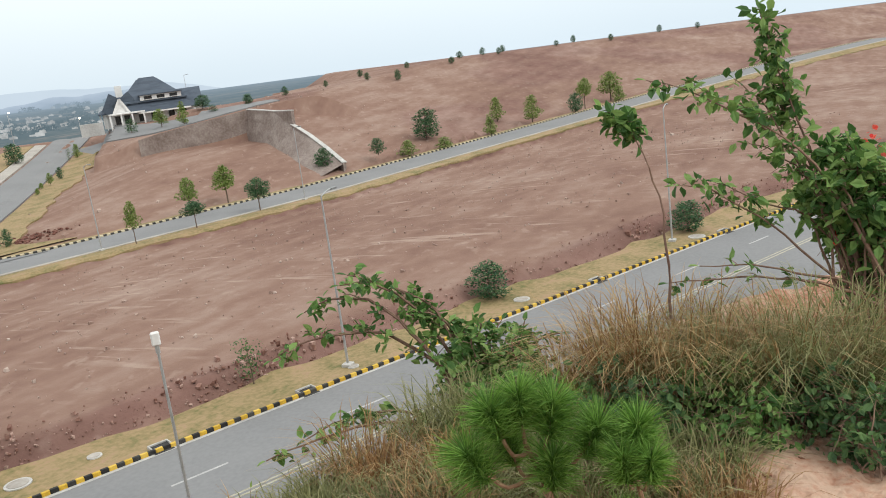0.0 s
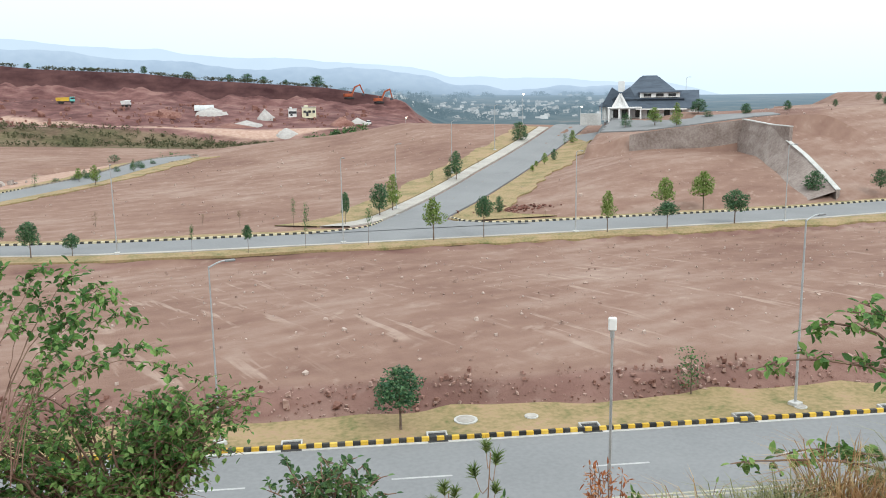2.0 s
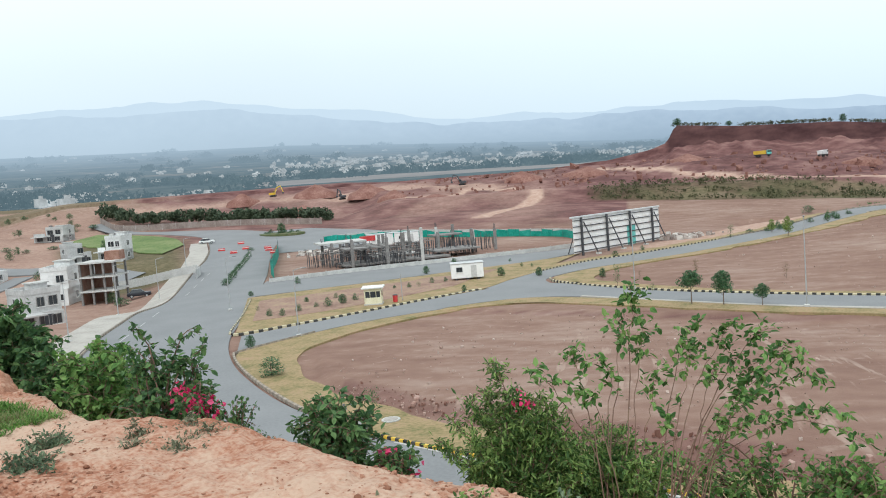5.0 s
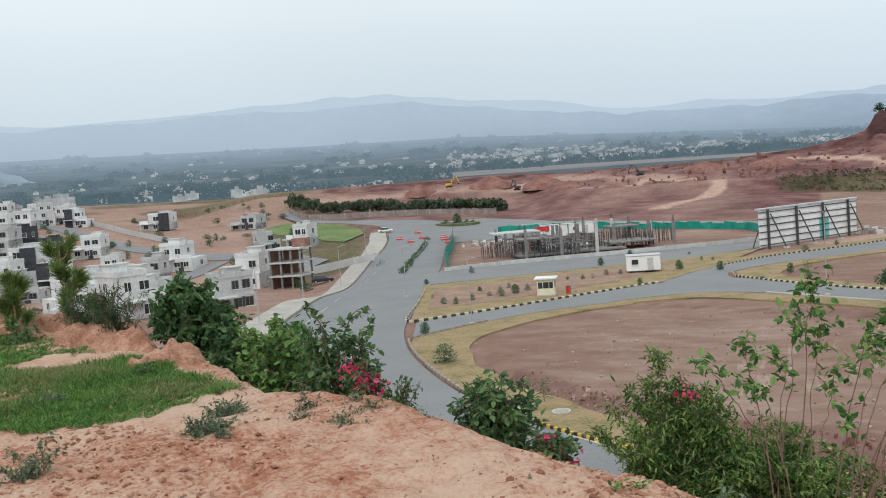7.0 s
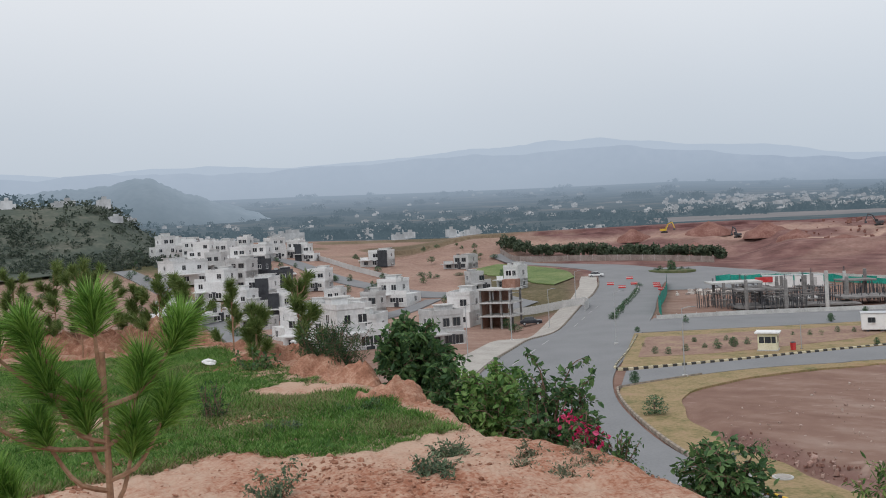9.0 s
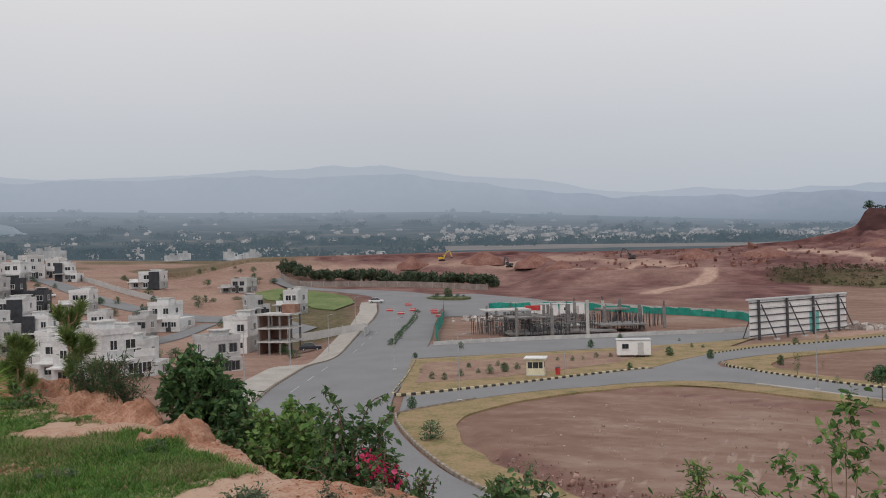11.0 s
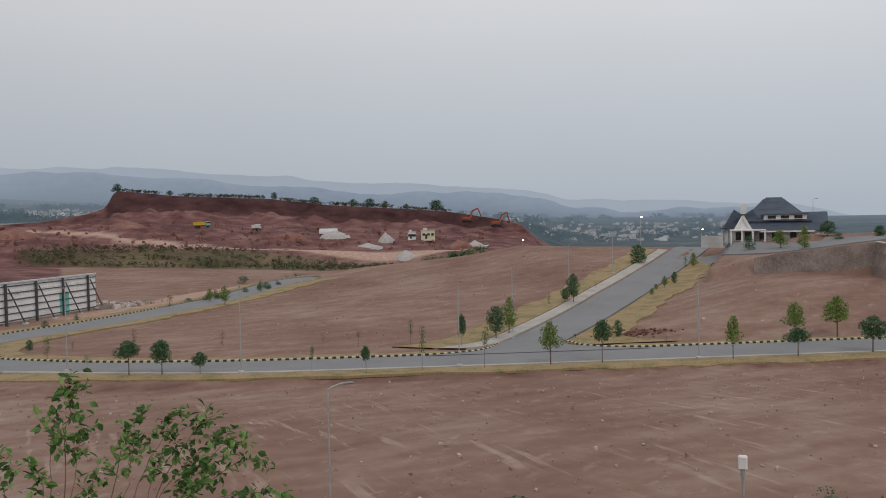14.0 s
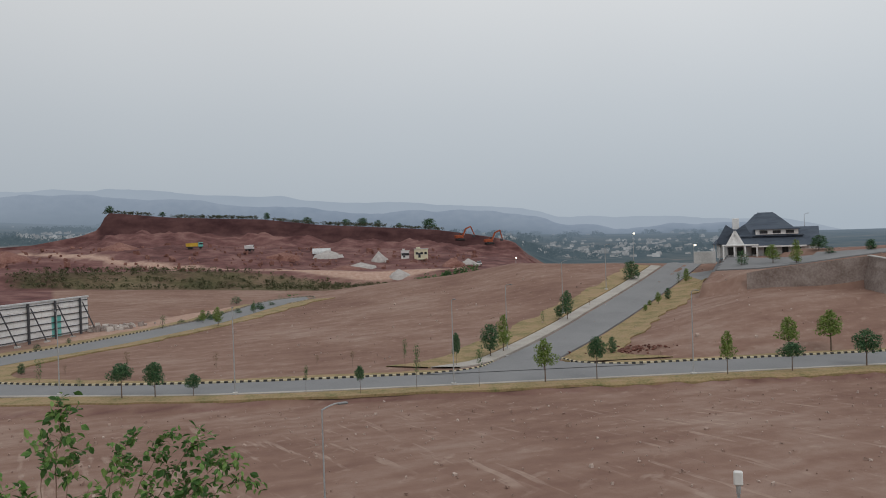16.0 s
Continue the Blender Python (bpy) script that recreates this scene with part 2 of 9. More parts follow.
TREE_LEAF_PALE = leaf_material("pale_tree_leaf", [(0.12, 0.19, 0.04), (0.18, 0.26, 0.06), (0.26, 0.33, 0.1)], thin=0.3)
LEAF_BROWN = leaf_material("withered_leaf", [(0.12, 0.085, 0.05), (0.19, 0.13, 0.07), (0.24, 0.19, 0.1)], thin=0.2)
NEEDLE = leaf_material("pine_needle", [(0.08, 0.18, 0.03), (0.15, 0.31, 0.05), (0.25, 0.43, 0.095)], scale=6)
NEEDLE_DARK = leaf_material("dark_pine_needle", [(0.035, 0.075, 0.035), (0.06, 0.115, 0.05), (0.1, 0.16, 0.07)], scale=6)
DRY_GRASS = leaf_material("dry_grass", [(0.22, 0.115, 0.045), (0.33, 0.2, 0.085), (0.46, 0.33, 0.165)], scale=2.5)
GREEN_GRASS = leaf_material("green_grass", [(0.05, 0.13, 0.022), (0.1, 0.23, 0.04), (0.2, 0.33, 0.085)], scale=1.3)
PETAL = leaf_material("magenta_petal", [(0.5, 0.02, 0.1), (0.68, 0.045, 0.16), (0.75, 0.12, 0.26)], scale=20)
PETAL_RED = leaf_material("red_petal", [(0.62, 0.03, 0.03), (0.75, 0.08, 0.06), (0.8, 0.16, 0.12)], scale=20)
VERGE = material("dry_verge_grass", [(0.13, 0.135, 0.052), (0.235, 0.185, 0.09), (0.31, 0.228, 0.125), (0.335, 0.22, 0.145)], scale=0.42, fine=9, bump=0.03, bump_scale=6)
LAWN = material("far_lawn", [(0.05, 0.07, 0.03), (0.085, 0.105, 0.045), (0.16, 0.15, 0.085)], scale=0.12, fine=9)
RUBBLE = material("red_rubble", [(0.17, 0.085, 0.065), (0.27, 0.155, 0.125), (0.38, 0.265, 0.225)], scale=0.8, fine=6, bump=0.05, bump_scale=4, per="island", spread=0.4)
CLOD = material("orange_clod", [(0.2, 0.09, 0.055), (0.33, 0.165, 0.108), (0.47, 0.29, 0.205)], scale=7, fine=6, bump=0.01, bump_scale=30, per="island", spread=0.3)
IRON = material("cast_iron", [(0.03, 0.03, 0.032), (0.05, 0.05, 0.052), (0.08, 0.078, 0.075)], scale=5, rough=0.7)


# ---- the lie of the land ----
def sm(a, b, v):
    u = np.clip((v - a) / (b - a), 0.0, 1.0)
    return u * u * (3 - 2 * u)


def lines(*pairs):
    """A piecewise line through (a, b) pairs, as a function."""
    xs, ys = zip(*pairs)
    return lambda v: np.interp(v, xs, ys)


HILL_EDGE = lines((-120, 40), (-88, 30), (-78, 21), (-68, 14), (-66, 12.6), (-62.4, 10.2), (-60.2, 9.3), (-57.6, 8.3), (-56.2, 7.3), (-55, 6.75), (-51.7, 6.35), (-48, 6.05), (-44.4, 5.4), (-40.7, 4.8), (-37, 4.35), (-34.2, 4.05), (-30, 3.85), (-25, 3.55), (-22.5, 3.3),
                  (-20.5, 2.5), (-16, 2.4), (0, 2.3), (30, 2.45), (40, 2.95), (50, 3.6), (75, 6), (110, 30), (120, 40))
FIELD = lines((-60, 0), (-40, 0.12), (-12, 0.33), (20, 0.7), (35, 1.0), (64, 1.0))
BANK_Y = lines((-60, 66), (-52, 60.5), (-44.5, 51.9), (-37.6, 47.4), (-30, 45), (-20, 42), (0, 38.9), (30, 36.2), (66, 32.6), (140, 25))
CREST = lines((-60, 150), (-12, 196), (35, 190), (70, 182), (90, 172), (110, 150), (125, 150), (160, 170))


# the planted bench at the foot of the quarry works: its near and far edge by bearing
BENCH_LOW = lines((-22, 268), (-18.6, 266), (-12, 261.5), (-5, 251), (2, 246), (8, 246))
BENCH_HIGH = lines((-22, 279), (-18.6, 281), (-12, 287), (-5, 275), (2, 262), (8, 256))


def side_road(y):
    """Where the left edge of the climbing side road runs, and its height."""
    s = np.maximum(y - 100, 0)
    return 15.4 + 0.62 * (y - 100), 0.05 * s + 0.00043 * s * s


def height(x, y):
    x, y = np.asarray(x, float), np.asarray(y, float)
    r, az = np.hypot(x, y), np.degrees(np.arctan2(x, y))
    z = np.zeros_like(x)
    # the strip of bare land between the two roads, a little higher than both
    b = BANK_Y(x)
    z = z + 0.95 * (0.45 + 0.55 * sm(-32, -14, x)) * sm(b - 0.1, b + 1.5, y) * (1 - 1.45 * sm(48, 82, y)) * (1 - sm(82.3, 83.1, y)) * sm(-56, -46, x)
    # road climbing to the east
    up = 0.022 * np.maximum(x - 62, 0) * (1 - sm(150, 400, x) * 0.5)
    z = z + up * sm(60, 84, y) * (y < 140) + 0.0 * up
    # fields behind the upper road
    d = np.clip(y - 96, 0, None)
    rx, rz = side_road(y)
    q = (x - rx - 4.5) * 0.85
    crest = CREST(x)
    dd = np.clip(np.minimum(y, crest) - 97, 0, None)
    field = FIELD(x) * (0.05 * dd + 0.00043 * dd * dd)
    field = np.where(q > 0, rz + 0.09 * np.clip(q - 3, 0, 45), field)
    wall = 136 - (x - 64) * 0.5
    field = field + np.where((q > 10) & (x < 80), sm(0, 0.8, y - wall) * (2.2 + 2.0 * sm(60, 80, x)), 0)
    pad = rz + (np.interp(y, (97, 121, 137), (0.3, 4.4, 5.2)) - rz) * sm(2, 24, q)
    field = np.where((q > 0) & (x < 80), pad + (field - pad) * sm(-0.2, 0.8, y - wall), field)
    east = 1.0 + 0.27 * np.clip(y - 99, -4, None)
    east = np.minimum(east, 13.2 - 1.2 * sm(180, 300, x) - 2.5 * sm(150, 88, x))
    field = np.where(x > 79.5 - 0.22 * np.clip(115 - y, 0, 17), np.where(y > 98, np.maximum(east, up), field), field)
    field = np.where((q > 8) & (x > 58) & (x < 105) & (y > 150) & (y < 185), field + (9.2 - field) * sm(152, 160, y) * (1 - sm(176, 185, y)) * sm(68, 76, x), field)
    field = np.where(x > 78, field - 0.3 * np.clip(y - np.interp(x, (80, 105, 130, 160, 200, 260), (172, 172, 188, 215, 260, 330)), 0, 50), field)
    # the shelf that the crest road runs on
    shelf = np.interp(x, (60, 64, 72, 79, 84, 96), (6.8, 7.1, 8.4, 9.5, 10.1, 11.0))
    on = (x > 60) & (x < 98) & (y > wall + 0.6)
    field = np.where(on, field + (shelf - field) * (1 - sm(12, 22, y - wall)) * sm(60, 64, x) * (1 - sm(90, 98, x)), field)
    field = np.where((x < 78) & (q > -2) & (y > 172), np.minimum(field, 7.4 - 0.2 * np.clip(y - 184, 0, 40)), field)
    field = field - np.clip(y - crest - 6, 0, 60) * 0.3 * (1 - sm(125, 175, x)) * sm(-50, -25, x)
    z = np.where(y > 97, np.maximum(field, -3.0) * sm(97, 99, y), z)
    # quarry land: a low bank, the works, and the cut hill behind
    wq = sm(-62, -40, az) * (1 - sm(10.5, 13, az))
    tilt = np.interp(az, (-60, -40, -22, -12, 0, 11), (4, 4, 4.0, 2.0, 0.2, -1.0))
    quarry = tilt * sm(205, 262, r) + 4.6 * sm(264, 282, r) + np.interp(az, (-50, -25, -12, 5, 11), (6, 6, 8.5, 6.0, 2.0)) * sm(282, 345, r)
    rim = np.interp(az, (-24, -20, -17.4, -16.3, -15.75, -11.9, -6.3, -2.7, 2.5, 6.2, 8.9, 10.2, 11), (0, 1.5, 4.5, 7.0, 14.0, 11.5, 11.5, 9.5, 8.5, 7.5, 6.5, 5, 0))
    quarry = quarry + rim * (0.58 * sm(350, 379, r) + 0.42 * sm(379.5, 381.5, r)) * (1 - sm(430, 520, r))
    z = np.where(r > 200, z * (1 - wq) + wq * np.where(r > 205, quarry, z), z)
    # settlement on the rising land to the west
    ww = sm(-46, -53, az)
    west = 21 * sm(-73.8, -78.5, az) * sm(320, 425, r) - 3.2 * sm(118, 150, r) * (1 - sm(190, 250, r)) + np.interp(az, (-90, -70, -60, -50), (10, 11, 8, 6)) * sm(215, 330, r) + 8 * sm(330, 470, r)
    z = z * (1 - ww) + west * ww
    # the level end of the boulevard below the red earth flat
    wr = sm(-60, -54, az) * (1 - sm(-38, -34, az)) * sm(200, 215, r) * (1 - sm(400, 440, r))
    z = z * (1 - wr) + wr * np.interp(r, (205, 240, 270, 300, 318, 345, 400), (0, 1.6, 3.4, 5.5, 9, 14, 16))
    # far plain, rising to the foothills in the west and falling away in the east
    el = np.interp(az, (-100, -66, -41, -18, 0, 14, 30, 80), (3.2, 3.2, 2.8, 1.4, 0.6, -0.2, -0.4, -0.4))
    far = 15 + r * np.tan(np.radians(np.interp(np.log(np.maximum(r, 1)), (np.log(420), np.log(3000)), (0.0, 1.0)) * (el + 0.6) - 0.6))
    east_valley = sm(8, 14, az)
    far = far - east_valley * 24 * (1 - sm(600, 2500, r))
    z = z + (far - z) * sm(430, 620, r)
    # the hill that the camera stands on
    e = HILL_EDGE(az)
    top = 13.62 - 0.02 * r
    fall = np.maximum(r - e, 0)
    hill = top - 0.82 * fall * fall / (fall + 0.8)
    back = (np.abs(az) > 95)
    hill = np.where(back, np.maximum(hill, 8 - 0.01 * r), hill)
    return np.maximum(z, np.where((fall < 22) | back, hill, -50))



# ---- helpers for shapes ----
def lattice(x, y, size, seed=0):
    """Smooth value noise between 0 and 1 on a lattice of that size in metres."""
    rng = np.random.RandomState(seed)
    table = rng.rand(256, 256)
    u, v = x / size, y / size
    i, j = np.floor(u).astype(int), np.floor(v).astype(int)
    fu, fv = u - i, v - j
    fu, fv = fu * fu * (3 - 2 * fu), fv * fv * (3 - 2 * fv)
    g = lambda a, b: table[a & 255, b & 255]
    return (g(i, j) * (1 - fu) + g(i + 1, j) * fu) * (1 - fv) + (g(i, j + 1) * (1 - fu) + g(i + 1, j + 1) * fu) * fv


def ground_z(x, y):
    return float(height(np.array([x]), np.array([y]))[0])


def mesh_object(name, verts, faces, mat=None, parent=None, label="", smooth=False):
    me = bpy.data.meshes.new(name)
    me.from_pydata([tuple(map(float, v)) for v in verts], [], [tuple(map(int, f)) for f in faces])
    if mat:
        me.materials.append(mat)
    if smooth:
        me.shade_smooth()
    ob = new(name, me)
    if parent:
        ob.parent = parent
    if label:
        ob["label"] = label
    return ob


def part(name, bm, mat, parent=None, label="", smooth=False):
    me = bpy.data.meshes.new(name)
    bm.to_mesh(me)
    bm.free()
    me.materials.append(mat)
    if smooth:
        me.shade_smooth()
    ob = new(name, me)
    if parent:
        ob.parent = parent
    if label:
        ob["label"] = label
    return ob


def thing(name, m, label, category, group="", kind=""):
    """The Empty at a thing's base, that its parts hang on."""
    ob = new(name)
    ob.empty_display_size = 0.3
    ob.matrix_world = m
    return tagged(ob, label, category, group, kind)


def box(bm, cx, cy, cz, sx, sy, sz, rot=None, bevel=0.0):
    """A box by its centre and size, with bevelled edges."""
    m = Matrix.Translation((cx, cy, cz)) @ (rot.to_4x4() if rot else Matrix.Identity(4)) @ Matrix.Diagonal((sx, sy, sz, 1))
    made = bmesh.ops.create_cube(bm, size=1.0, matrix=m)["verts"]
    if bevel:
        edges = {e for v in made for e in v.link_edges}
        bmesh.ops.bevel(bm, geom=list(edges), offset=bevel, segments=1, affect="EDGES")
    return bm


def cyl(bm, p, q, r1, r2=None, n=8):
    """A tapered round bar from p to q."""
    p, q = Vector(p), Vector(q)
    d = q - p
    m = Matrix.Translation((p + q) / 2) @ d.to_track_quat("Z", "Y").to_matrix().to_4x4()
    bmesh.ops.create_cone(bm, cap_ends=True, segments=n, radius1=r1, radius2=r1 if r2 is None else r2, depth=d.length, matrix=m)
    return bm


def curve_points(pts, n):
    """n points at even steps along a smooth line through pts."""
    p = np.array(pts, float)
    ext = np.vstack([2 * p[0] - p[1], p, 2 * p[-1] - p[-2]])
    out = []
    for i in range(len(p) - 1):
        a, b, c, d = ext[i], ext[i + 1], ext[i + 2], ext[i + 3]
        for t in np.linspace(0, 1, 24, endpoint=False):
            out.append(0.5 * (2 * b + (c - a) * t + (2 * a - 5 * b + 4 * c - d) * t * t + (3 * b - a - 3 * c + d) * t ** 3))
    out.append(p[-1])
    out = np.array(out)
    s = np.concatenate([[0], np.cumsum(np.linalg.norm(np.diff(out, axis=0), axis=1))])
    t = np.linspace(0, s[-1], n)
    return np.stack([np.interp(t, s, out[:, k]) for k in range(out.shape[1])], 1)


def loft(name, a, b, n, lift, mat, across=6, rag=0.0, kind="structure", label="", category="", thick=0.25, wob=3.0, seed=1):
    """A sheet on the ground between two lines, with skirts down its edges. rag: how unevenly its edges run."""
    A, B = curve_points(a, n), curve_points(b, n)
    if rag:
        wave = (lattice(A[:, 0], A[:, 1], wob, seed) - 0.5) * 2 * rag
        wave2 = (lattice(B[:, 0], B[:, 1], wob, seed + 3) - 0.5) * 2 * rag
        d = B - A
        d = d / np.linalg.norm(d, axis=1)[:, None]
        B = B + d * wave2[:, None]
    w = np.linspace(0, 1, across)
    P = A[:, None, :] * (1 - w)[None, :, None] + B[:, None, :] * w[None, :, None]
    z = height(P[..., 0], P[..., 1]) + lift
    V = np.concatenate([P, z[..., None]], 2)
    low = V[:, [0, -1]].copy()
    low[..., 2] -= thick
    V = np.concatenate([low[:, :1], V, low[:, 1:]], 1)
    c = across + 2
    faces = [(i * c + j, i * c + j + 1, (i + 1) * c + j + 1, (i + 1) * c + j) for i in range(n - 1) for j in range(c - 1)]
    ob = mesh_object(name, V.reshape(-1, 3), faces, mat)
    return tagged(ob, label, category, "", kind)


# ---- ground ----
def ground_material():
    m = bpy.data.materials.new("bare_soil")
    m.use_nodes = True
    n, l = m.node_tree.nodes, m.node_tree.links
    b = n["Principled BSDF"]
    b.inputs["Roughness"].default_value, b.inputs["Specular IOR Level"].default_value = 0.95, 0.1
    geo = n.new("ShaderNodeNewGeometry")

    def tex(scale, detail=6.0, stretch=(1, 1, 1), turn=0.0):
        mp = n.new("ShaderNodeMapping")
        mp.vector_type = "TEXTURE"
        mp.inputs["Scale"].default_value, mp.inputs["Rotation"].default_value = [1 / v for v in stretch], (0, 0, turn)
        l.new(geo.outputs["Position"], mp.inputs["Vector"])
        t = n.new("ShaderNodeTexNoise")
        t.inputs["Scale"].default_value, t.inputs["Detail"].default_value = scale, detail
        l.new(mp.outputs["Vector"], t.inputs["Vector"])
        return t.outputs["Fac"]

    def math_(op, a, c):
        k = n.new("ShaderNodeMath")
        k.operation = op
        for i, v in enumerate((a, c)):
            if isinstance(v, float):
                k.inputs[i].default_value = v
            else:
                l.new(v, k.inputs[i])
        return k.outputs["Value"]

    def ramp_of(value, *stops):
        r = n.new("ShaderNodeValToRGB")
        for i, (p, c) in enumerate(stops):
            e = r.color_ramp.elements[i] if i < 2 else r.color_ramp.elements.new(p)
            e.position, e.color = p, (*c, 1)
        l.new(value, r.inputs["Fac"])
        return r.outputs["Color"]

    def blend(fac, a, c):
        k = n.new("ShaderNodeMix")
        k.data_type = "RGBA"
        l.new(fac, k.inputs[0])
        l.new(a, k.inputs[6])
        l.new(c, k.inputs[7])
        return k.outputs[2]

    def attribute(name):
        a = n.new("ShaderNodeAttribute")
        a.attribute_name = name
        return a.outputs["Fac"]

    broad, grit = tex(0.05), tex(0.9)
    scrape = tex(0.16, 5.0, (1, 2.6, 1), 0.35)
    value = math_("ADD", math_("MULTIPLY", broad, 0.45), math_("ADD", math_("MULTIPLY", grit, 0.17), math_("MULTIPLY", scrape, 0.38)))
    field = ramp_of(value, (0.36, (0.18, 0.105, 0.083)), (0.66, (0.33, 0.241, 0.2)), (0.5, (0.24, 0.152, 0.12)))
    flakes = tex(0.55, 8.0, (1, 1.7, 1), 0.9)
    pale_flake = ramp_of(flakes, (0.6, (0, 0, 0)), (0.74, (1, 1, 1)))
    light_stone = ramp_of(grit, (0.3, (0.34, 0.25, 0.205)), (0.7, (0.44, 0.345, 0.29)))
    field = blend(math_("MULTIPLY", pale_flake, 0.45), field, light_stone)
    # pale lines that the grader's blade scraped across the field
    streak = tex(0.5, 3.0, (0.3, 2.4, 1), 1.92)
    gaps = tex(0.11, 3.0)
    lines_pale = math_("MULTIPLY", ramp_of(streak, (0.58, (0, 0, 0)), (0.66, (1, 1, 1))), ramp_of(gaps, (0.46, (0, 0, 0)), (0.56, (1, 1, 1))))
    field = blend(math_("MULTIPLY", lines_pale, math_("MULTIPLY", attribute("scraped"), 0.6)), field, light_stone)
    strata = math_("ADD", math_("MULTIPLY", value, 0.55), math_("MULTIPLY", tex(0.3, 5.0, (0.5, 0.5, 1.6)), 0.45))
    red = ramp_of(strata, (0.38, (0.08, 0.037, 0.037)), (0.62, (0.25, 0.145, 0.13)), (0.5, (0.155, 0.078, 0.074)))
    near = math_("ADD", math_("MULTIPLY", tex(0.8), 0.42), math_("ADD", math_("MULTIPLY", tex(7.0), 0.26), math_("MULTIPLY", tex(34.0), 0.32)))
    tan = ramp_of(near, (0.41, (0.3, 0.13, 0.08)), (0.57, (0.49, 0.345, 0.26)), (0.45, (0.38, 0.2, 0.135)), (0.5, (0.44, 0.275, 0.2)))
    green = ramp_of(math_("ADD", math_("MULTIPLY", broad, 0.5), math_("MULTIPLY", grit, 0.5)), (0.36, (0.055, 0.06, 0.03)), (0.64, (0.16, 0.135, 0.08)), (0.5, (0.1, 0.095, 0.048)))
    track = ramp_of(grit, (0.3, (0.36, 0.225, 0.175)), (0.7, (0.48, 0.35, 0.285)))
    colour = blend(attribute("red_soil"), field, red)
    # darker soil and self-shade of the scarp below the rim, painted as colour
    shaded_scarp = ramp_of(strata, (0.38, (0.05, 0.024, 0.026)), (0.62, (0.115, 0.06, 0.058)))
    colour = blend(attribute("scarp_shade_band"), colour, shaded_scarp)
    colour = blend(attribute("track"), colour, track)
    colour = blend(attribute("scrub"), colour, green)
    colour = blend(attribute("near_soil"), colour, tan)
    l.new(colour, b.inputs["Base Color"])
    bp = n.new("ShaderNodeBump")
    bp.inputs["Strength"].default_value, bp.inputs["Distance"].default_value = 0.9, 0.05
    l.new(math_("ADD", tex(5.0), math_("MULTIPLY", tex(26.0), 0.5)), bp.inputs["Height"])
    l.new(bp.outputs["Normal"], b.inputs["Normal"])
    return m


def ribbon(x, y, pts, w):
    """How near points are to a line, 1 on it and 0 past the width w."""
    best = np.full(x.shape, 1e9)
    p = curve_points(pts, 40)
    for a, c in zip(p[:-1], p[1:]):
        d = c - a
        t = np.clip(((x - a[0]) * d[0] + (y - a[1]) * d[1]) / (d @ d), 0, 1)
        best = np.minimum(best, np.hypot(x - a[0] - t * d[0], y - a[1] - t * d[1]))
    return 1 - sm(w * 0.7, w * 1.2, best)


def polar(r, az):
    return r * math.sin(radians(az)), r * math.cos(radians(az))


def surface_z(x, y):
    """The top of the crumbly soil."""
    x, y = np.array([float(x)]), np.array([float(y)])
    return float((height(x, y) - near_drop(x, y))[0])


def near_drop(x, y):
    """How far the crumbly hilltop lies below the smooth lie of the land."""
    return 0.08 * lattice(x, y, 1.5, 3) + 0.04 * lattice(x, y, 0.42, 4) ** 2 + 0.055 * lattice(x, y, 0.17, 5) ** 3 + 0.04 * lattice(x, y, 0.075, 6) ** 2


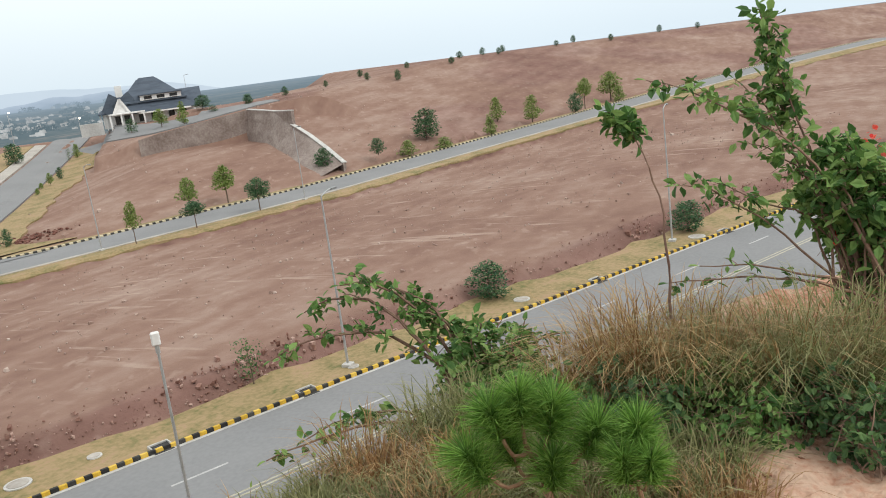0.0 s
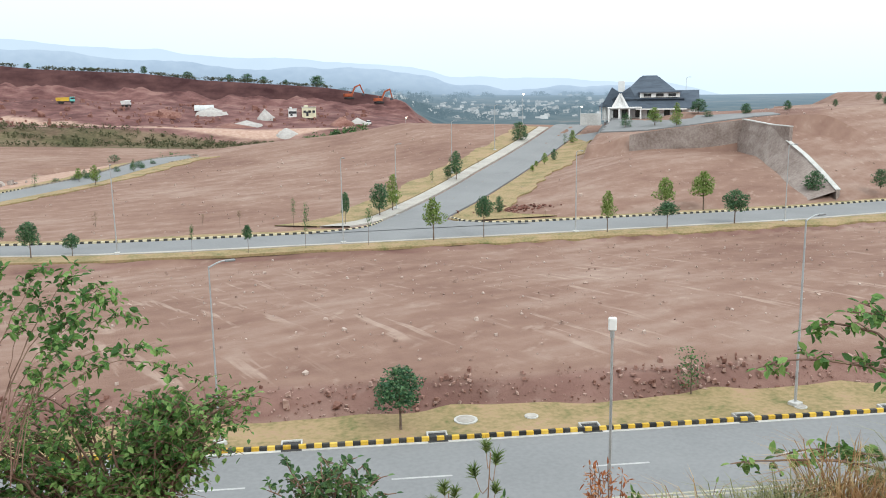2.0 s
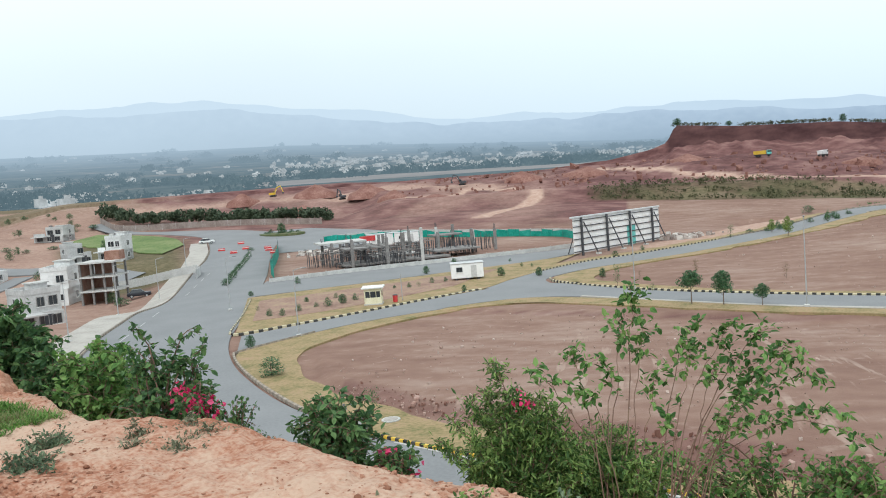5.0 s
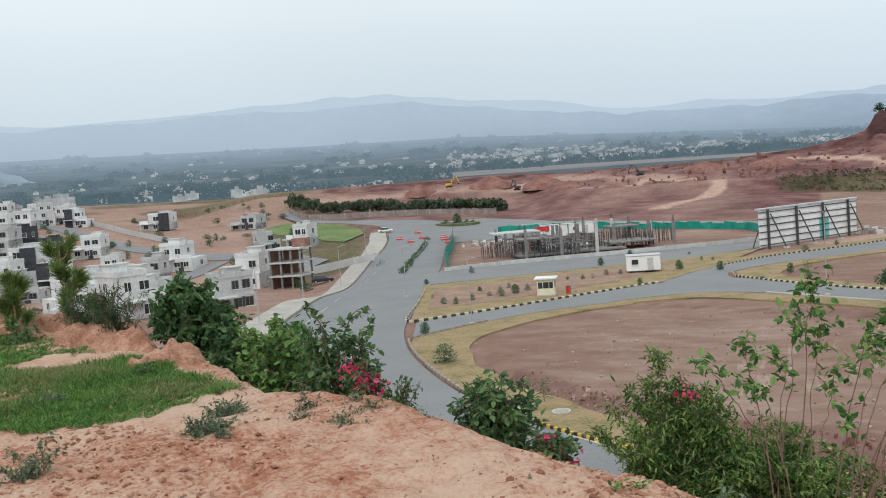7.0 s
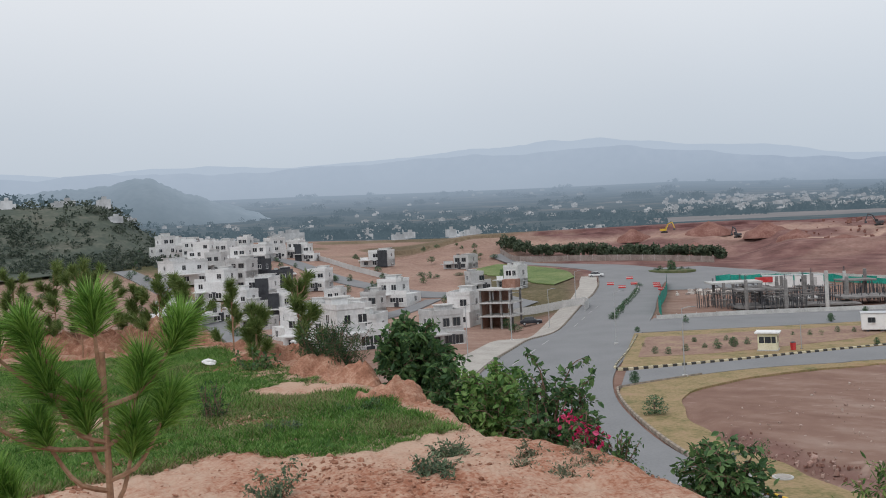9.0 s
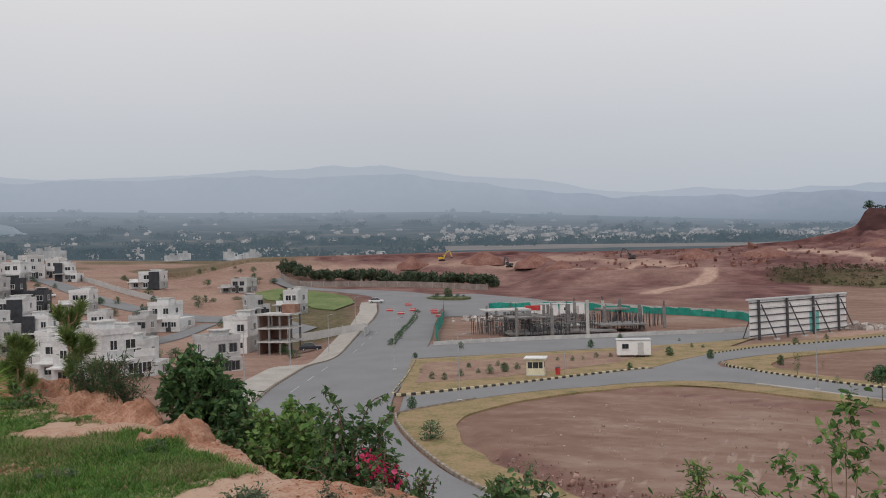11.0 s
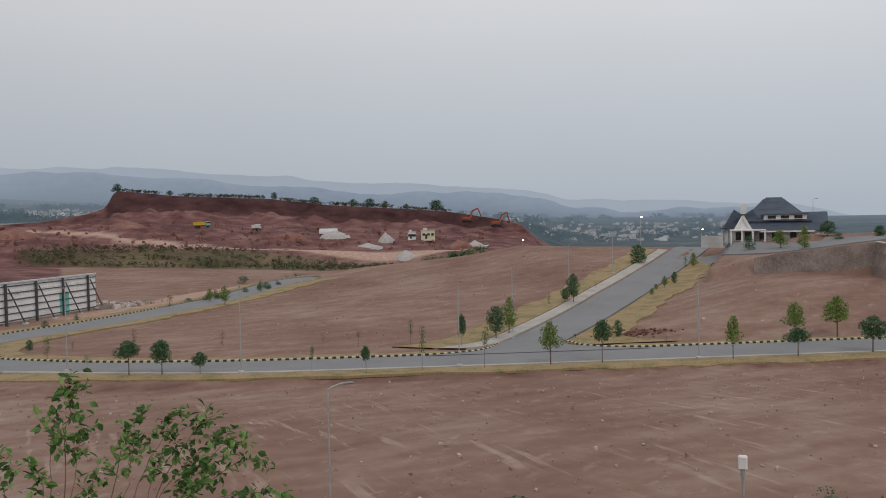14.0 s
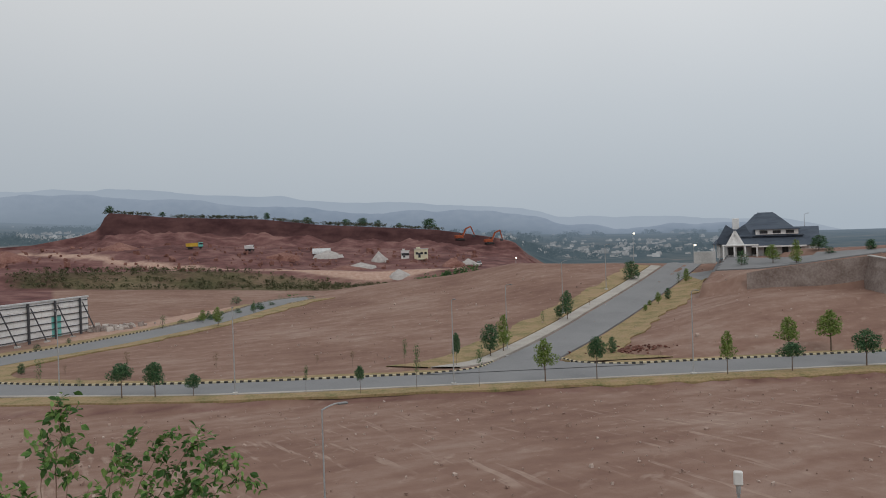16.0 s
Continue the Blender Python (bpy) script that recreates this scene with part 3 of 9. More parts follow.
def build_ground():
    az = np.concatenate([np.arange(-95, 78, 0.27), np.arange(78, 265, 5.5)])
    rr = np.unique(np.concatenate([[0.001, 0.3], np.geomspace(0.7, 640, 480), np.arange(246, 290, 1.6), np.arange(348, 386, 0.8), np.geomspace(680, 4800, 30)]))
    R, A = np.meshgrid(rr, np.radians(az), indexing="ij")
    X, Y = R * np.sin(A), R * np.cos(A)
    Z = height(X, Y)
    deg = np.degrees(np.arctan2(X, Y))
    # unevenness: always downwards, so that nothing laid on the ground is buried
    rough = 0.10 * lattice(X, Y, 7, 1) + 0.06 * lattice(X, Y, 2.2, 2)
    nearby = R < HILL_EDGE(deg) + 14
    crumbs = near_drop(X, Y)
    gully = 5.0 * np.abs(lattice(X, Y, 14, 7) - 0.5) + 3.0 * np.abs(lattice(X, Y, 5, 8) - 0.5) + 1.2 * lattice(X, Y, 2.2, 18)
    cliff = sm(350, 358, R) * (1 - sm(380.6, 381.4, R)) * (deg > -60) * (deg < 12)
    works = sm(285, 300, R) * (1 - sm(345, 352, R)) * (deg > -60) * (deg < 12)
    Z = Z - np.where(nearby, crumbs, rough) - gully * cliff - works * (1.3 * lattice(X, Y, 9, 9) + 1.0 * lattice(X, Y, 3.2, 19) ** 2)
    n, k = R.shape
    idx = np.arange(n * k).reshape(n, k)
    nx = np.roll(idx, -1, 1)
    F = np.stack([idx[:-1], nx[:-1], nx[1:], idx[1:]], -1).reshape(-1, 4)
    me = bpy.data.meshes.new("ground")
    me.vertices.add(n * k)
    me.vertices.foreach_set("co", np.stack([X, Y, Z], -1).astype(np.float32).ravel())
    me.loops.add(F.size)
    me.loops.foreach_set("vertex_index", F.astype(np.int32).ravel())
    me.polygons.add(len(F))
    me.polygons.foreach_set("loop_start", (np.arange(len(F)) * 4).astype(np.int32))
    me.update(calc_edges=True)
    me.validate()
    me.shade_smooth()
    jag = (lattice(X, Y, 6, 11) - 0.5)
    quarry = sm(np.where(deg < -19, 212, 256), np.where(deg < -19, 240, 284), R + 14 * jag) * sm(-51, -48, deg + 4 * jag) * (1 - sm(11, 13, deg)) * (1 - sm(480, 620, R))
    bank = sm(-0.4, 0.3, Y - BANK_Y(X)) * (1 - sm(1.3, 2.8, Y - BANK_Y(X) + 1.6 * jag)) * (X > -40) * (Y < 70)
    ledge = sm(81.9, 82.3, Y + 0.8 * jag) * (1 - sm(82.9, 83.3, Y)) * (np.abs(X) < 200)
    red = np.clip(quarry + 0.5 * bank + 0.6 * ledge + 0.35 * sm(79, 84, X) * (Y > 98) * (R < 420) * sm(0.42, 0.6, lattice(X, Y, 18, 12)), 0, 1)
    tracks = np.maximum(ribbon(X, Y, [polar(298, -34), polar(296, -31.3), polar(305, -29), polar(297, -25.8), polar(277, -24.8), polar(264, -26), polar(243, -28.6)], 2.6),
                        ribbon(X, Y, [polar(335, -20.5), polar(328, -18.6), polar(319, -16.7), polar(308, -14.5), polar(298, -10.8), polar(289, -5.6), polar(279, -2.2), polar(276, 2), polar(290, 6.5)], 4.0))
    tracks = np.maximum(tracks, ribbon(X, Y, [polar(335, -50), polar(335, -40), polar(322, -32), polar(310, -28)], 7) * 0.7)
    flat = sm(222, 240, R) * (1 - sm(338, 350, R)) * sm(-50, -46, deg) * (1 - sm(-26, -22, deg))
    tracks = np.maximum(tracks, flat * (0.08 + 0.24 * sm(0.35, 0.65, lattice(X, Y, 13, 49))))
    low_b, high_b = BENCH_LOW(deg), BENCH_HIGH(deg)
    scrub = sm(low_b, low_b + 1.5, R) * (1 - sm(high_b - 2, high_b + 2, R)) * sm(-22, -20, deg) * (1 - sm(6, 8, deg)) * (0.45 + 0.55 * lattice(X, Y, 5, 13))
    tracks = np.maximum(tracks, 0.5 * sm(-50, -53, deg) * sm(110, 135, R) * (1 - sm(430, 480, R)) * (0.4 + 0.6 * lattice(X, Y, 22, 50)))
    tracks = np.maximum(tracks, 0.85 * ribbon(X, Y, [(-47, 145), (-40, 156), (-35, 168), (-31, 182), (-27, 196)], 5.0))
    scrub = np.maximum(scrub, 0.7 * sm(-48, -54, deg) * sm(330, 400, R) * sm(0.45, 0.6, lattice(X, Y, 24, 14)))
    scrub = np.maximum(scrub, sm(-73.6, -75.0, deg) * sm(285, 310, R) * (1 - sm(500, 560, R)))
    scrub = np.maximum(scrub, 0.85 * sm(-47, -49, deg) * (1 - sm(-54.5, -56, deg)) * sm(172, 185, R) * (1 - sm(255, 275, R)))
    scrub = np.maximum(scrub, nearby * (R > 3.0) * sm(1.5, 6, R - HILL_EDGE(deg)) * 0.9)
    for name, values in (("red_soil", red), ("track", tracks * (1 - scrub)), ("scrub", scrub), ("near_soil", nearby * (1 - sm(3, 8, R - HILL_EDGE(deg)))), ("scarp_shade_band", sm(376.5, 378.5, R + 3 * jag) * (1 - sm(382.2, 383.2, R)) * (deg > -16.4) * (deg < 9)), ("scraped", sm(40, 44, Y) * (1 - sm(68, 82, Y)) * (X > -30))):
        at = me.attributes.new(name, "FLOAT", "POINT")
        at.data.foreach_set("value", np.clip(values, 0, 1).astype(np.float32).ravel())
    me.materials.append(ground_material())
    return tagged(new("ground", me), "bare reddish brown soil of a graded hillside estate", "ground", "", "structure")


build_ground()

# ---- roads, pavements, verges ----
ROAD_N = [(240, 10.8), (140, 20.8), (66, 28.5), (28, 32.45), (1, 35.25), (-20, 38.05), (-28.3, 39.6), (-39.6, 43.7), (-50, 50), (-57.9, 56.2), (-65.8, 64.2), (-75, 76), (-85, 88), (-105, 112.5), (-131, 142), (-150, 165), (-164, 186), (-188, 194), (-205, 191.5), (-224, 186), (-250, 190)]
ROAD_S = [(240, -3), (140, 7.5), (66, 15), (28, 18.8), (1, 21.6), (-20, 24.3), (-46, 30), (-62, 41), (-74, 52), (-82.5, 61), (-89, 69), (-97, 79), (-112, 98), (-136, 125), (-158, 150), (-178, 169), (-192, 179), (-210, 182), (-226, 181), (-250, 185)]
loft("road_boulevard", ROAD_S, ROAD_N, 260, 0.05, ASPHALT, across=8, label="wide grey asphalt boulevard curving round the hill", category="road")
UPPER_N = [(260, 92), (200, 94), (140, 94.5), (100, 94.4), (56, 94.2), (20, 93.7), (2, 93.45), (-14, 93.95), (-28, 96.1), (-36, 98.7), (-43, 102), (-49, 102.5), (-53.5, 97), (-57, 88), (-60.8, 76.5), (-65, 65)]
UPPER_S = [(260, 83.5), (200, 85.5), (140, 86.3), (100, 86.3), (50, 85.8), (9, 86), (-13, 86.8), (-25, 89), (-33, 91), (-38, 92.2), (-43, 91.5), (-48, 88), (-53, 80), (-57, 71), (-58.8, 58)]
loft("road_upper", UPPER_S, UPPER_N, 240, 0.06, ASPHALT, across=6, label="grey asphalt estate road along the slope", category="road")
BRANCH_E = [(-42, 98.5), (-46.8, 103.2), (-48.8, 107), (-48.3, 112), (-46.4, 117.4), (-42, 124.2), (-36.7, 132.3), (-30.9, 143.2), (-25.3, 153.8), (-20.3, 168), (-15.8, 178.2), (-11.0, 183.2)]
BRANCH_W = [(-54.5, 98), (-54, 105), (-53.5, 113), (-50.3, 125), (-45.4, 132.6), (-40.2, 142), (-34.6, 153), (-29.8, 162), (-26, 173), (-22.6, 184), (-18.2, 189.3), (-12.2, 189.4)]
loft("road_west_branch", BRANCH_E, BRANCH_W, 110, 0.055, ASPHALT, label="grey asphalt branch road climbing the field", category="road")
SIDE_W = [(6, 93), (12.0, 96.0), (15.4, 100), (22.6, 111.5), (29.8, 123.2), (47, 151), (64.4, 179), (70, 188)]
SIDE_E = [(31, 93), (24.5, 96.3), (22.9, 100), (30.1, 111.5), (37.3, 123.2), (54.5, 151), (71.9, 179), (77.5, 188)]
loft("road_side", SIDE_W, SIDE_E, 90, 0.12, ASPHALT, label="grey asphalt side road climbing to the house", category="road")
loft("road_crest", [(65.5, 170), (65, 154), (67.4, 143.5), (72, 138), (79, 134), (84, 132), (88, 131)], [(73.5, 172), (72.5, 160), (75.5, 150), (81, 143.5), (87, 139.5), (90, 136.5)], 70, 0.12, ASPHALT, label="narrow asphalt road along the hill crest", category="road")
loft("road_site", [(-88, 89.5), (-78, 103), (-68.5, 117), (-60, 130), (-55, 150), (-53, 168)], [(-99, 106), (-90, 117), (-77, 131), (-66, 143), (-61, 152), (-59, 168)], 80, 0.052, ASPHALT, label="grey asphalt road in front of the building site", category="road")
loft("road_roundabout", [(-139, 153), (-151, 167), (-164, 184), (-176, 192)], [(-112, 178), (-130, 188), (-150, 197), (-168, 200)], 70, 0.045, ASPHALT, label="grey asphalt roundabout at the end of the boulevard", category="road")
loft("pavement_boulevard", [(-46.3, 29.6), (-62.3, 40.7), (-74.3, 51.7), (-82.8, 60.7), (-89.3, 68.7), (-97.3, 78.7), (-112.3, 97.7), (-136.3, 124.7), (-158.3, 149.7), (-170, 161), (-178.2, 168.7)],
     [(-48.5, 26), (-65.5, 37), (-78, 48.5), (-86, 57.5), (-92.5, 65.5), (-100.5, 75.5), (-115.5, 94.5), (-139.5, 121.5), (-161.5, 146.5), (-173, 157.5), (-181, 165.5)], 120, 0.16, PAVING, label="pale concrete pavement beside the boulevard", category="pavement")
loft("pavement_side", [(10.8, 97), (15.0, 100.3), (22.2, 111.8), (29.4, 123.5), (46.6, 151.3), (64, 179.3)], [(7.5, 98), (13.2, 101.5), (20.4, 113), (27.6, 124.7), (44.8, 152.5), (62.2, 180.5)], 60, 0.17, PAVING, label="pale concrete pavement beside the side road", category="pavement")
IN = [(-20, 41.7), (-30, 44.6), (-37.6, 47), (-44.5, 51.5), (-52, 60), (-52.8, 69), (-51.5, 77), (-48, 83.5), (-42, 87.5), (-31, 86.2), (-13, 83.6), (9, 82.9), (50, 82.7), (100, 83), (140, 83), (200, 82), (260, 80)]
OUT = [(-20, 38.4), (-28.3, 39.95), (-39.4, 44.0), (-49.8, 50.4), (-57.4, 56.5), (-58.4, 60), (-56.6, 71), (-52.6, 80), (-47.7, 87.6), (-42.8, 91.1), (-33, 90.6), (-13, 86.4), (9, 85.6), (50, 85.4), (100, 85.9), (140, 85.9), (200, 85.1), (260, 83.1)]
loft("verge_upper", OUT, IN, 420, 0.09, VERGE, across=5, rag=0.7, label="strip of dry yellow grass beside the upper road", category="verge", kind="structure")
loft("verge_lower", [(-21, 38.45), (1, 35.6), (28, 32.8), (66, 28.85), (140, 21.2), (240, 11.2)], [(-21, 41.9), (1, 38.8), (28, 36.3), (66, 32.6), (140, 25.2), (240, 15.3)], 420, 0.1, VERGE, across=5, rag=0.45, wob=2.2, label="strip of dry yellow grass beside the boulevard", category="verge")
loft("verge_far", [(10.2, 94.75), (8, 94.2), (2, 93.8), (-14, 94.3), (-28, 96.5), (-36, 99.1), (-42, 101.6)], [(10.3, 94.9), (7, 96.4), (2, 96.2), (-14, 96.4), (-27, 98.6), (-35, 102), (-43.5, 106)], 90, 0.09, VERGE, rag=0.5, label="strip of dry grass behind the road kerb", category="verge")
loft("verge_pad", [(26.5, 95.4), (29, 94.7), (40, 94.4), (56, 94.6), (78, 94.8), (110, 94.8), (160, 94.8)], [(26.6, 95.6), (29, 96.6), (40, 96.6), (56, 96.8), (78, 96.6), (110, 97.3), (160, 98)], 90, 0.09, VERGE, rag=0.5, label="thin strip of dry grass behind the road kerb", category="verge")
loft("verge_side_west", [(7.2, 98.3), (12.9, 101.7), (20.1, 113.2), (27.3, 124.9), (44.5, 152.7), (61.9, 180.7)], [(3, 100), (8.5, 104.5), (16, 116), (23.5, 127.5), (41, 155), (58.5, 183)], 90, 0.1, VERGE, rag=0.8, label="dry grass slope beside the side road pavement", category="verge")
loft("verge_side_east", [(24.9, 97.2), (23.4, 100), (30.6, 111.5), (37.8, 123.2), (55, 151), (68, 172)], [(36, 97.5), (31, 101), (36, 111.5), (42.5, 122), (60, 148), (71, 166)], 90, 0.11, VERGE, rag=1.0, label="dry grass slope beside the side road", category="verge")
loft("verge_west_branch", [(-44.5, 103.2), (-48.0, 107.2), (-47.7, 112), (-45.7, 117.6), (-41.4, 124.5), (-36.2, 132.6), (-30.4, 143.5), (-24.8, 154.1), (-19.8, 168.3), (-15.3, 178.4), (-10.5, 183.2)], [(-40, 104), (-43, 108), (-43, 113), (-41.5, 118.5), (-37.5, 125.5), (-32.7, 133), (-26.9, 144), (-21.0, 154), (-15.5, 167), (-11, 176), (-6, 181)], 90, 0.1, VERGE, rag=0.8, label="dry grass beside the branch road", category="verge")
loft("verge_branch_far", [(-53.9, 113), (-50.7, 125.2), (-45.8, 132.9), (-40.6, 142.3), (-35, 153.3), (-30.2, 162.3), (-26.4, 173.2), (-23, 184.3)], [(-57, 117), (-53.2, 128), (-48.2, 136), (-42.6, 145.5), (-37.2, 156), (-32.5, 165), (-28.6, 175), (-25.4, 187)], 80, 0.1, VERGE, rag=0.8, label="dry grass bank beyond the branch road", category="verge")
loft("verge_kiosk", [(-66.2, 65.3), (-61.2, 76.7), (-57.4, 88.2), (-53.9, 97.2), (-54, 106), (-53.6, 113)], [(-87, 89), (-77.5, 102.5), (-68, 116.5), (-60.5, 128.5), (-58, 133), (-56.5, 138)], 90, 0.1, VERGE, across=14, rag=0.3, label="wedge of dry yellow grass round the guard kiosk", category="verge")

BED_SOIL = material("planting_bed", [(0.2, 0.12, 0.09), (0.28, 0.18, 0.14), (0.33, 0.25, 0.16)], scale=0.35, fine=8, bump=0.03, bump_scale=5)
loft("verge_bed", [(-70.5, 72.5), (-65.5, 80), (-62, 91), (-59.5, 100)], [(-82, 86), (-74.5, 98), (-68, 109), (-62, 118)], 60, 0.13, BED_SOIL, across=10, rag=0.8, label="bare reddish planting bed in the dry grass", category="bed")

PARK = material("park_grass", [(0.085, 0.13, 0.04), (0.13, 0.18, 0.06), (0.2, 0.22, 0.1)], scale=0.15, fine=9, bump=0.05, bump_scale=4)
loft("verge_park", [(-182, 164), (-197, 174), (-213, 177.5), (-234, 176.5)], [(-172, 147), (-186, 150), (-205, 154), (-226, 157)], 60, 0.25, PARK, across=12, rag=2.0, label="green lawn inside the bend of the boulevard", category="lawn")

# ---- kerbs ----
def kerb_line(pts, step, inward):
    p = curve_points(pts, 600)
    s = np.concatenate([[0], np.cumsum(np.linalg.norm(np.diff(p, axis=0), axis=1))])
    k = int(s[-1] / step)
    t = (np.arange(k) + 0.5) * step
    x, y = np.interp(t, s, p[:, 0]), np.interp(t, s, p[:, 1])
    a = np.arctan2(np.gradient(y), np.gradient(x))
    return x - np.sin(a) * inward, y + np.cos(a) * inward, a


def far_kerb(name, pts, step=0.55, label="low kerb of black and pale yellow blocks", plain=False):
    """A kerb seen from afar: its blocks stay real, joined in one mesh for each colour."""
    x, y, a = kerb_line(pts, step, 0.0)
    z = height(x, y)
    base = thing(name, Matrix.Identity(4), label, "kerb", "", "structure")
    for c, (nm, mat) in enumerate((("pale_blocks", WORN_KERB if plain else YELLOW_FAR), ("black_blocks", SOILED_KERB if plain else BLACK))):
        V, F = [], []
        for i in range(c, len(x), 2):
            o = len(V)
            ca, sa = math.cos(a[i]), math.sin(a[i])
            for u, v, w in ((-1, -1, 0), (1, -1, 0), (1, 1, 0), (-1, 1, 0), (-1, -1, 1), (1, -1, 1), (1, 1, 1), (-1, 1, 1)):
                dx, dy = u * step * 0.49, v * 0.09
                V.append((x[i] + dx * ca - dy * sa, y[i] + dx * sa + dy * ca, z[i] - 0.05 + w * (0.3 - 0.02 * (v + 1))))
            F += [(o + 4, o + 5, o + 6, o + 7), (o, o + 1, o + 5, o + 4), (o + 1, o + 2, o + 6, o + 5), (o + 2, o + 3, o + 7, o + 6), (o + 3, o, o + 4, o + 7)]
        tagged(mesh_object(nm, V, F, mat, base), kind="stuff")
    return base


YELLOW_FAR = material("pale_yellow_paint", [(0.46, 0.4, 0.25), (0.56, 0.5, 0.35), (0.63, 0.58, 0.44)], scale=1.5, fine=7)
WORN_KERB = material("worn_kerb", [(0.24, 0.2, 0.16), (0.33, 0.28, 0.23), (0.41, 0.36, 0.31)], scale=1.5, fine=7)
SOILED_KERB = material("soiled_kerb", [(0.17, 0.145, 0.12), (0.25, 0.215, 0.18), (0.33, 0.29, 0.25)], scale=1.5, fine=7)
far_kerb("kerb_upper", [(260, 92.2), (200, 94.2), (140, 94.7), (100, 94.6), (56, 94.4), (34, 94.1), (28, 94.5), (24.7, 96.4), (23.2, 100)], 0.42)
far_kerb("kerb_upper_west", [(15.0, 99.8), (12.6, 96.0), (8.5, 94.0), (2, 93.6), (-14, 94.1), (-28, 96.3), (-36, 98.9), (-41.5, 101.2), (-46.5, 104.3), (-48.4, 107)], 0.42)
far_kerb("kerb_branch", [(-53.7, 113), (-50.5, 125.1), (-45.6, 132.7), (-40.4, 142.1), (-36, 150.7)], 0.42)
far_kerb("kerb_branch_end", [(-36, 150.7), (-34.8, 153.1), (-30, 162.1), (-26.2, 173.1), (-22.8, 184.2), (-18.2, 189.6), (-12.2, 189.7), (-10.2, 186.6), (-10.8, 183.2), (-15.6, 178.3)], 0.5, "low pale concrete kerb round the end of the branch road", True)
loft("gutter_upper", [(260, 83.4), (200, 85.4), (140, 86.2), (100, 86.2), (50, 85.7), (9, 85.9), (-13, 86.7), (-25, 88.9), (-33, 90.9), (-38, 92.1)], [(260, 84.1), (200, 86.1), (140, 86.9), (100, 86.9), (50, 86.4), (9, 86.6), (-13, 87.4), (-25, 89.6), (-33, 91.6), (-38, 92.8)], 160, 0.09, PAVING, across=2, label="pale concrete gutter strip beside the upper road", category="gutter")
loft("gutter_lower", [(140, 20.62), (66, 28.34), (28, 32.29), (1, 35.09), (-20, 37.89), (-28.3, 39.4)], [(140, 20.87), (66, 28.59), (28, 32.54), (1, 35.34), (-20, 38.14), (-28.3, 39.65)], 160, 0.062, CONCRETE, across=2, label="pale concrete gutter strip below the kerb", category="gutter")
far_kerb("kerb_kiosk", [(-53.8, 97.3), (-57.3, 88.2), (-61.1, 76.7), (-65.2, 66.6), (-66.6, 65.4), (-68.5, 67), (-75.3, 75.8), (-85, 87.5)])
far_kerb("kerb_corner", [(-31.2, 40.5), (-39.4, 43.95), (-49.8, 50.3), (-57.6, 56.4), (-58.6, 59), (-57.5, 68)], 0.5, "low soil-stained concrete kerb round the road corner", True)
far_kerb("kerb_boulevard_west", [(-74.1, 51.9), (-82.6, 60.9), (-89.1, 68.9), (-97.1, 78.9), (-112.1, 97.9), (-136.1, 124.9), (-158.1, 149.9), (-178.1, 169.1)], 0.6, "low soil-stained kerb along the boulevard pavement", True)


# ---- the boulevard's kerb: single painted blocks ----
def kerb_blocks():
    kerb = thing("kerb_lower", Matrix.Identity(4), "kerb of alternating yellow and black painted concrete blocks", "kerb", "", "structure")
    bm = box(bmesh.new(), 0, 0, 0.09, 0.322, 0.16, 0.3, bevel=0.015)
    meshes = []
    for mat in (YELLOW, BLACK):
        me = bpy.data.meshes.new("kerb_block")
        bm.to_mesh(me)
        me.materials.append(mat)
        meshes.append(me)
    bm.free()
    x, y, a = kerb_line([(70, 28.2), (66, 28.62), (28, 32.57), (1, 35.37), (-20, 38.17), (-28, 39.6), (-31, 40.4)], 0.33, 0.0)
    z = height(x, y)
    for i in range(len(x)):
        ob = new("kerb_block", meshes[i % 2])
        ob.parent = kerb
        ob.matrix_basis = pose(x[i], y[i], z[i] + random.uniform(-0.01, 0.01), 0, 0, math.degrees(a[i]) + random.uniform(-1, 1))


kerb_blocks()
far_kerb("kerb_lower_east", [(240, 11), (140, 21), (70.2, 28.18)], 0.45, "kerb of yellow and black blocks running uphill")


def on_road(name, pts, width, lift, mat, label, n=30):
    """A painted line on the road."""
    p = curve_points(pts, n)
    d = np.gradient(p, axis=0)
    d = d / np.linalg.norm(d, axis=1)[:, None]
    side_ = np.stack([-d[:, 1], d[:, 0]], 1) * width / 2
    V = []
    for q in (p - side_, p + side_):
        V.append(np.concatenate([q, (height(q[:, 0], q[:, 1]) + lift)[:, None]], 1))
    F = [(i, i + 1, n + i + 1, n + i) for i in range(n - 1)]
    return tagged(mesh_object(name, np.concatenate(V), F, mat), label, "road line", "", "structure")


def offset_line(pts, by):
    p = curve_points(pts, 120)
    d = np.gradient(p, axis=0)
    d = d / np.linalg.norm(d, axis=1)[:, None]
    return p + np.stack([-d[:, 1], d[:, 0]], 1) * by


